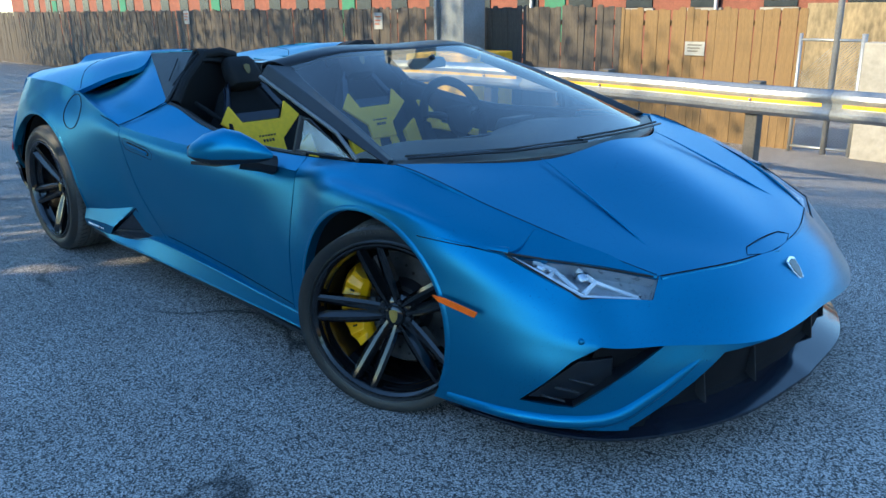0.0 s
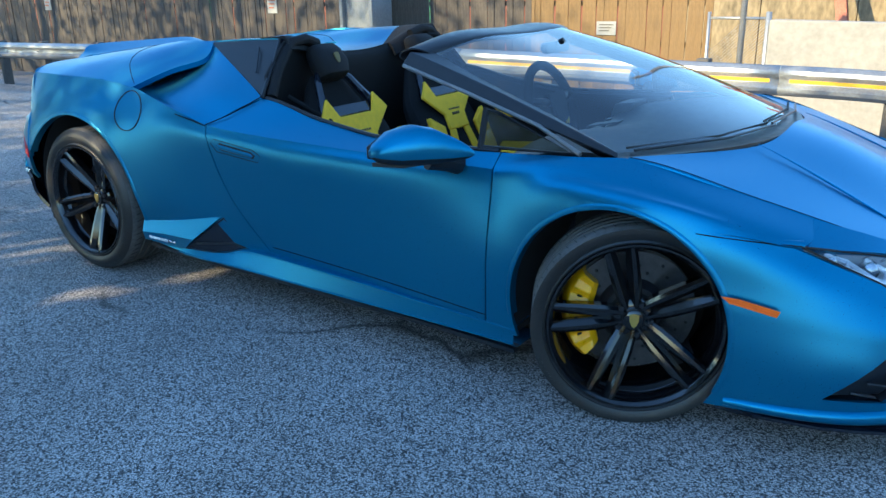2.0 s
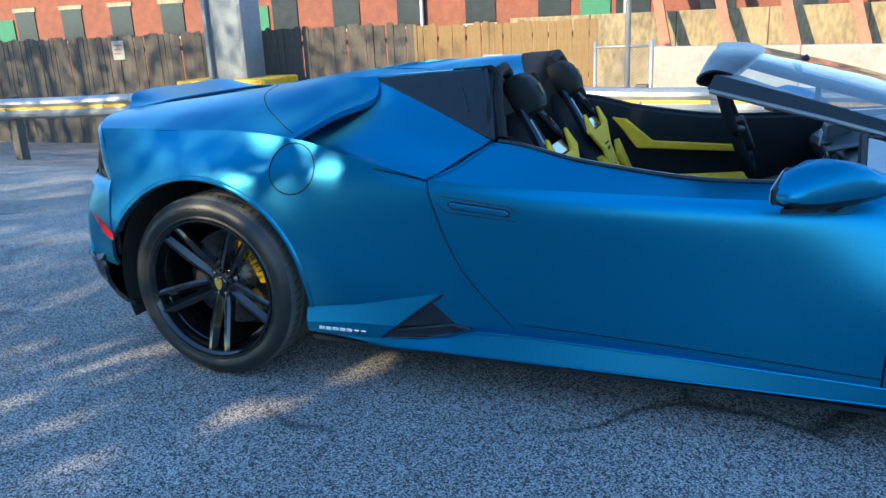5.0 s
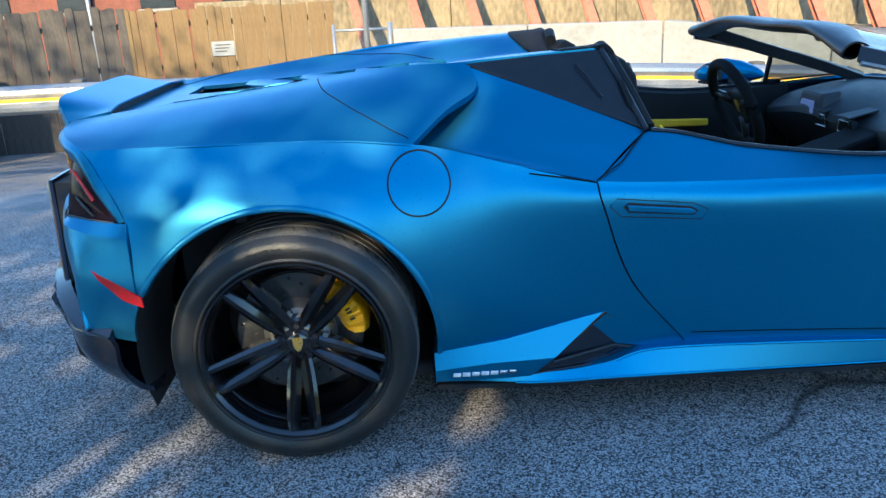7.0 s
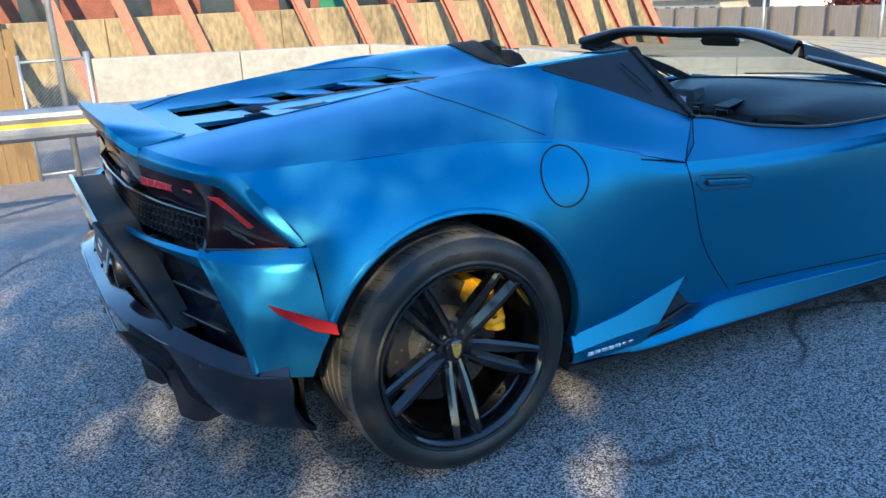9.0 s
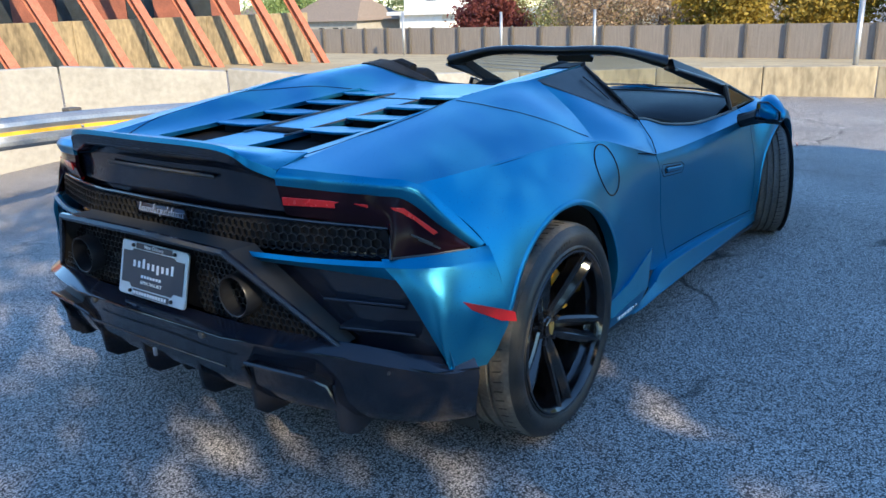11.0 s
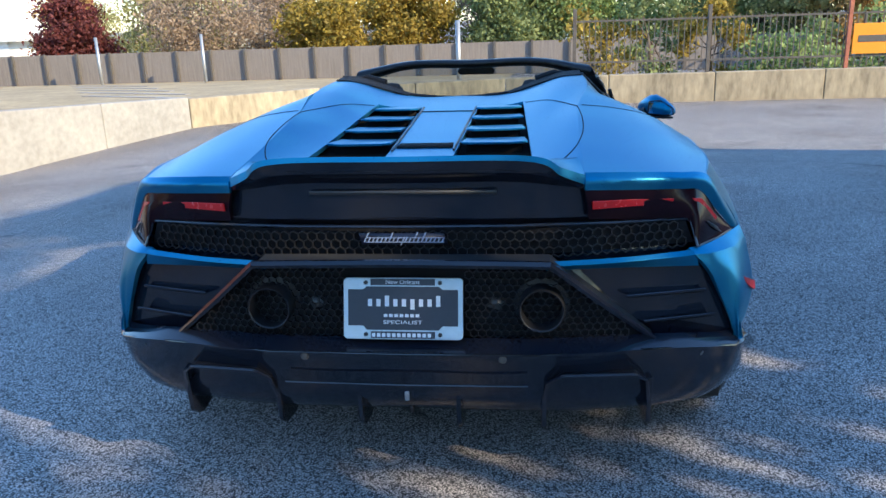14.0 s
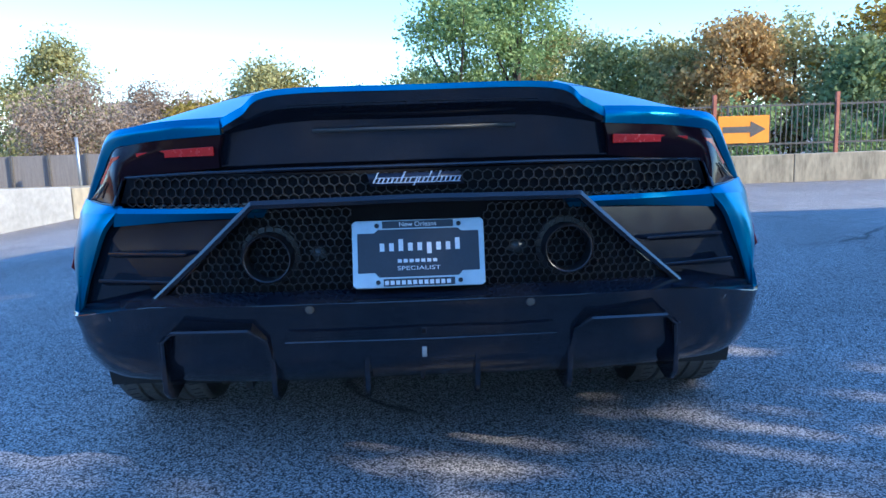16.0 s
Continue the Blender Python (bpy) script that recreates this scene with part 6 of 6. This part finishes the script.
for s in (-1, 1):
    bm = bmesh.new()
    secs = []
    for o1, o2, i2, i1 in (((1.205, .775, .781), (1.20, .760, .794), (1.175, .715, .788), (1.15, .715, .756)), ((.93, .745, .852), (.94, .722, .881), (.93, .668, .876), (.90, .668, .837)), ((.65, .705, .932), (.665, .680, .966), (.66, .620, .962), (.63, .622, .919)), ((.33, .650, 1.008), (.35, .628, 1.051), (.42, .565, 1.043), (.40, .568, .995))):
        secs.append([side(p, s) for p in (o1, o2, i2, i1)])
    vs = []
    for i in range(13):
        vs.append([bm.verts.new(catmull([q[j] for q in secs], i / 12 * 3)) for j in range(4)])
    for q0, q1 in zip(vs, vs[1:]):
        for j in range(4):
            bm.faces.new((q0[j], q0[(j + 1) % 4], q1[(j + 1) % 4], q1[j]))
    bm.faces.new(vs[0])
    bm.faces.new(vs[-1][::-1])
    part("pillar", bm, SATIN, ws, "black windscreen pillar", True, .004)
    bm = bmesh.new()
    tube(bm, sided([(1.10, .808, .788), (.93, .752, .852), (.65, .712, .930), (.34, .655, 1.004)], s), .0075, 8)
    part("pillar_trim", bm, BRUSH, ws, "brushed trim along the pillar")
    q = adopt(new("quarter_window"), car, "dark triangular quarter window")
    tri = [(.745, .795, .777), (1.075, .808, .789), (.79, .762, .885), (.745, .760, .890)]
    bm = bmesh.new()
    bm.faces.new([bm.verts.new(p) for p in sided(tri, s)])
    part("pane", bm, DGLASS, q, "", False)
    bm = bmesh.new()
    tube(bm, sided(tri, s), .007, 6, True)
    tube(bm, sided([(.745, .797, .77), (.745, .757, .896)], s), .012, 6)
    part("window_frame", bm, SATIN, q)
    # door mirror
    mir = adopt(new("door_mirror"), car, "blue door mirror on a black arm")
    bm = bmesh.new()
    under = bmesh.new()
    vs, us = [], []
    for t_, c, hx, hz in ((0, (.540, 1.100, .784), .014, .012), (.08, (.548, 1.085, .787), .036, .030), (.25, (.580, 1.048, .794), .060, .057), (.45, (.630, 1.008, .802), .070, .069), (.65, (.682, .978, .800), .064, .061), (.85, (.742, .950, .793), .044, .040), (.95, (.778, .936, .788), .026, .024), (1, (.800, .930, .785), .010, .009)):
        ring = []
        for k in range(12):
            a = 2 * math.pi * k / 12
            cx, cz = math.cos(a), math.sin(a)
            ring.append(bm.verts.new(side((c[0] + hx * math.copysign(abs(cx) ** .8, cx), c[1] + hx * .35 * cx, c[2] + hz * (math.copysign(abs(cz) ** .8, cz) if cz > 0 else cz * .85)), s)))
        vs.append(ring)
        us.append([under.verts.new(v.co) for v in ring])
    for a, b, d, e in zip(vs, vs[1:], us, us[1:]):
        for k in range(12):
            if 7 <= k <= 10:
                under.faces.new((d[k], d[(k + 1) % 12], e[(k + 1) % 12], e[k]))
            else:
                bm.faces.new((a[k], a[(k + 1) % 12], b[(k + 1) % 12], b[k]))
    bm.faces.new(vs[0])
    bm.faces.new(vs[-1][::-1])
    bmesh.ops.delete(under, geom=[v for v in under.verts if not v.link_faces], context="VERTS")
    part("mirror_shell", bm, PAINT, mir, angle=50)
    part("mirror_underside", under, SATIN, mir, "black underside", angle=50)
    bm = bmesh.new()
    hull_plate(bm, sided([(.528, 1.088, .766), (.528, 1.088, .806), (.556, 1.02, .848), (.600, .962, .840), (.606, .955, .766)], s), (-.016, 0, 0))
    part("mirror_bezel", bm, SATIN, mir, "", True, .004)
    bm = bmesh.new()
    hull_plate(bm, sided([(.511, 1.081, .771), (.511, 1.081, .803), (.539, 1.018, .841), (.583, .966, .834), (.588, .962, .772)], s), (-.003, 0, 0))
    part("mirror_glass", bm, CHROME, mir, "", False)
    bm = bmesh.new()
    hull_plate(bm, sided([(.535, 1.09, .757), (.575, .965, .756), (.70, .955, .762), (.62, 1.04, .752)], s), (0, 0, -.012))
    tube(bm, sided([(.66, .965, .765), (.69, .915, .748), (.70, .862, .730)], s), [.040, .034, .036], 10)
    part("mirror_arm", bm, SATIN, mir, "black mirror arm")
# cowl, wipers, inner mirror
strip("cowl", [mirror_row(r) for r in ([(1.545, 0, .783), (1.46, .40, .779), (1.225, .765, .781)], [(1.50, 0, .775), (1.42, .40, .776), (1.19, .755, .777)], [(1.44, 0, .780), (1.36, .40, .784), (1.14, .735, .786)])], 3, SATIN, n=20, up=(0, 0, 1), thick=.01, label="black cowl under the windscreen")
wip = adopt(new("wiper"), car, "pair of black windscreen wipers")
for pts in ([(1.485, -.08, .806), (1.415, -.40, .807), (1.225, -.70, .802)], [(1.43, .52, .797), (1.482, .25, .809), (1.478, -.10, .814)]):
    bar("wiper_arm", [Vector(p) - Vector((0, 0, .008)) for p in pts], .0045, SATIN, wip)
    bar("wiper_blade", [Vector(p) + Vector((-.03, .015, -.006)) for p in pts], .004, DARK, wip)
bm = bmesh.new()
hull_plate(bm, [(.60, -.095, 1.008), (.60, .095, 1.008), (.592, .108, 1.030), (.592, .09, 1.050), (.592, -.09, 1.050), (.592, -.108, 1.030)], (.024, 0, 0))
tube(bm, [(.61, 0, 1.04), (.645, 0, 1.058)], .012, 8)
part("inner_mirror", bm, SATIN, ws, "black inner mirror", True, .006)

# ---- cockpit ----
tub = adopt(new("cockpit"), car, "black leather and suede cockpit")
bm = bmesh.new()
box(bm, -.55, 1.2, -.72, .72, .19, .24)
box(bm, -.60, -.52, -.58, .58, .24, .95)
part("cabin_floor", bm, BFABRIC, tub, "", False)
strip("rear_bulkhead", [mirror_row(r) for r in ([(-.42, 0, .990), (-.41, .30, 1.020), (-.365, .50, 1.079), (-.33, .68, .941)], [(-.40, 0, .914), (-.40, .30, .926), (-.37, .50, .964), (-.32, .70, .852)], [(-.46, 0, .514), (-.46, .3, .526), (-.45, .5, .534), (-.43, .7, .542)])], 4, LEATHER, parent=tub, n=20, up=(1, 0, 0))
for s in (-1, 1):
    bm = bmesh.new()
    tube(bm, sided([(-.365, .34, 1.045), (-.355, .42, 1.068), (-.36, .50, 1.057), (-.325, .62, .957), (-.29, .70, .861)], s), .022, 10)
    part("roll_hoop_cover", bm, LEATHER, tub)
strip("dashboard", [mirror_row(r) for r in ([(1.46, 0, .770), (1.38, .40, .774), (1.17, .71, .778)], [(1.10, 0, .775), (1.05, .40, .785), (.98, .70, .765)], [(.86, 0, .725), (.82, .38, .760), (.78, .70, .715)], [(.78, 0, .66), (.72, .38, .69), (.72, .70, .64)], [(.84, 0, .50), (.84, .38, .50), (.84, .70, .50)])], 4, DASHM, parent=tub, n=30, up=(0, 0, 1), label="black dashboard")
bm = bmesh.new()
hull_plate(bm, [(.795, -.09, .63), (.795, .09, .63), (.45, .10, .52), (.45, -.10, .52)], (.02, 0, .06))
hull_plate(bm, [(.46, -.10, .40), (.46, .10, .40), (-.30, .09, .40), (-.30, -.09, .40)], (0, 0, .13))
part("centre_console", bm, LEATHER, tub, "", True, .01)
for y in (.09, .27):
    bm = bmesh.new()
    hull_plate(bm, [(.785, y - .05, .645), (.785, y + .05, .645), (.775, y + .04, .700), (.775, y - .04, .700)], (-.03, 0, .004))
    vent = part("air_vent", bm, SATIN, tub, "", True, .004)
    bm = bmesh.new()
    hull_plate(bm, [(.735, y - .048, .708), (.735, y + .048, .708), (.86, y + .035, .732), (.86, y - .035, .732)], (0, 0, .008))
    part("vent_hood", bm, DASHM, vent, "", True, .003)
    bm = bmesh.new()
    tube(bm, [(.745, y - .044, .653), (.745, y + .044, .653), (.742, y + .036, .698), (.742, y - .036, .698)], .0025, 6, True)
    part("vent_rim", bm, ALU, vent)
bm = bmesh.new()
hull_plate(bm, [(.735, .25, .670), (.735, .48, .670), (.75, .45, .775), (.75, .29, .775)], (.09, 0, .01))
part("instrument_hood", bm, DASHM, tub, "", True, .01)
SCREEN = emit(mat("display", (0.02, 0.02, 0.03), 0.2), (0.2, 0.3, 0.7), 0.12)
bm = bmesh.new()
hull_plate(bm, [(.732, .31, .695), (.732, .43, .695), (.741, .42, .745), (.741, .32, .745)], (-.004, 0, 0))
part("instrument_display", bm, SCREEN, tub, "lit instrument display", False)
# steering wheel
sw = adopt(new("steering_wheel"), car, "black flat-bottomed steering wheel")
bm = bmesh.new()
ring = []
for k in range(40):
    a = 2 * math.pi * k / 40
    r = .172
    z = max(-.145, r * math.sin(a))
    ring.append((0, r * math.cos(a), z))
tube(bm, ring, .0195, 12, True)
part("steering_rim", bm, BFABRIC, sw)
bm = bmesh.new()
hull_plate(bm, [(.01, -.075, .05), (.01, .075, .05), (.01, .055, -.06), (.01, 0, -.085), (.01, -.055, -.06)], (.03, 0, 0))
part("steering_hub", bm, LEATHER, sw, "", True, .008)
for a0 in (.25, math.pi - .25, -math.pi / 2):
    bm = bmesh.new()
    d = Vector((0, math.cos(a0), math.sin(a0)))
    tube(bm, [d * .05 + Vector((.02, 0, 0)), d * (.16 if a0 > 0 else .14)], [.02, .012], 8)
    part("steering_spoke", bm, SATIN, sw)
bm = bmesh.new()
prism(bm, [(x * .6, y * .6) for x, y in shield], .004, Matrix(((0, 0, -1, .012), (-1, 0, 0, 0), (0, 1, 0, 0), (0, 0, 0, 1))))
part("hub_shield", bm, GOLD, sw)
sw.matrix_local = pose(.42, .36, .735, 0, 0, 0) @ Matrix.Rotation(radians(-22), 4, "Y") @ Matrix.Diagonal((1.12, 1.12, 1.12, 1))

# seats
def seat(y0):
    st = adopt(new("bucket_seat"), car, "black suede bucket seat with yellow inserts")
    fr = Matrix.Translation((.0, y0, .36)) @ Matrix.Rotation(radians(-24), 4, "Y")

    def loft(bm, rings, seg=16):
        vs = []
        for cz, cx, hw, hd, pw in rings:
            ring = []
            for k in range(seg):
                a = 2 * math.pi * k / seg
                c, s_ = math.cos(a), math.sin(a)
                ring.append(bm.verts.new(fr @ Vector((cx + hd * math.copysign(abs(c) ** pw, c), hw * math.copysign(abs(s_) ** pw, s_), cz))))
            vs.append(ring)
        for a, b in zip(vs, vs[1:]):
            for k in range(seg):
                bm.faces.new((a[k], a[(k + 1) % seg], b[(k + 1) % seg], b[k]))
        bm.faces.new(vs[0][::-1])
        bm.faces.new(vs[-1])
    bm = bmesh.new()
    loft(bm, [(-.02, -.04, .20, .06, .6), (.10, -.05, .235, .07, .6), (.30, -.06, .255, .07, .6), (.42, -.07, .24, .05, .6), (.48, -.09, .19, .035, .6), (.60, -.085, .115, .03, .7), (.64, -.085, .07, .025, .7)])
    part("backrest", bm, BFABRIC, st)
    bm = bmesh.new()
    loft(bm, [(.600, -.030, .062, .030, .6), (.615, -.022, .078, .048, .55), (.66, -.020, .084, .056, .5), (.72, -.030, .078, .052, .5), (.750, -.040, .066, .040, .5), (.757, -.045, .055, .028, .6)])
    head = part("headrest", bm, LEATHER, st, "black leather headrest with a small shield")
    bm = bmesh.new()
    prism(bm, [(x * .55, y * .55) for x, y in shield], .004, fr @ Matrix.Translation((.035, 0, .675)) @ Matrix(((0, 0, 1, 0), (1, 0, 0, 0), (0, 1, 0, 0), (0, 0, 0, 1))))
    part("headrest_shield", bm, DGOLD, head)
    # gloss black shoulder shells with open slots for the belts
    for sg in (-1, 1):
        bm = bmesh.new()
        tube(bm, [fr @ Vector(p) for p in ((-.045, sg * .065, .645), (-.03, sg * .10, .60), (-.015, sg * .13, .53), (.0, sg * .165, .46), (.01, sg * .195, .42))], [.010, .016, .018, .018, .012], 8)
        part("shoulder_wing", bm, BLACK, st, "gloss black shoulder shell", True)
    bm = bmesh.new()
    hull_plate(bm, [fr @ Vector(p) for p in ((-.01, -.135, .475), (-.01, .135, .475), (.005, .10, .425), (.005, -.10, .425))], fr.to_3x3() @ Vector((.012, 0, .004)))
    part("shoulder_ledge", bm, BLACK, st, "gloss black ledge under the headrest", True, .004)

    def patch(nm, poly, mt, d=.016, base=.012, label=""):
        b_ = bmesh.new()
        hull_plate(b_, [fr @ Vector((base, u, v)) for u, v in poly], fr.to_3x3() @ Vector((d, 0, 0)))
        return part(nm, b_, mt, st, label, True, .006)
    patch("back_insert", [(-.150, .510), (-.105, .425), (.105, .425), (.150, .510), (.215, .430), (.085, .325), (.085, .25), (-.085, .25), (-.085, .325), (-.215, .430)], YFABRIC, label="yellow suede insert")
    for sg in (-1, 1):
        patch("insert_leg", [(sg * .035, .25), (sg * .085, .25), (sg * .13, .03), (sg * .075, .03)], YFABRIC, .014, .012, "yellow suede strip")
        patch("bolster", [(sg * .14, .27), (sg * .235, .33), (sg * .245, .05), (sg * .17, -.02)], YFABRIC, .03, .012, "yellow suede bolster")
    bm = bmesh.new()
    for k in range(6):
        for row, v0, h in ((0, .345, .008), (1, .318, .014)):
            u = -.045 + k * .016
            if row and not 1 <= k <= 4:
                continue
            hull_plate(bm, [fr @ Vector((.0285, u + a_, v0 + b_)) for a_, b_ in ((0, 0), (.011, 0), (.011, h), (0, h))], fr.to_3x3() @ Vector((.001, 0, 0)))
    part("stitched_strokes", bm, DARK, st)
    # cushion
    bm = bmesh.new()
    hull_plate(bm, [(-.02, y0 - .21, .30), (-.02, y0 + .21, .30), (.50, y0 + .20, .36), (.50, y0 - .20, .36)], (0, 0, .09))
    cush = part("seat_cushion", bm, BFABRIC, st, "", True, .03)
    for sg in (-1, 1):
        bm = bmesh.new()
        hull_plate(bm, [(.02, y0 + sg * .15, .40), (.02, y0 + sg * .24, .47), (.46, y0 + sg * .24, .50), (.50, y0 + sg * .15, .45)], (0, 0, .035))
        part("cushion_bolster", bm, YFABRIC, st, "yellow suede thigh bolster", True, .015)
    return st


seat(-.35)
seat(.35)
bar("seat_belt", [(-.30, -.60, .85), (-.15, -.52, .75), (.05, -.55, .45)], .012, BFABRIC, tub)
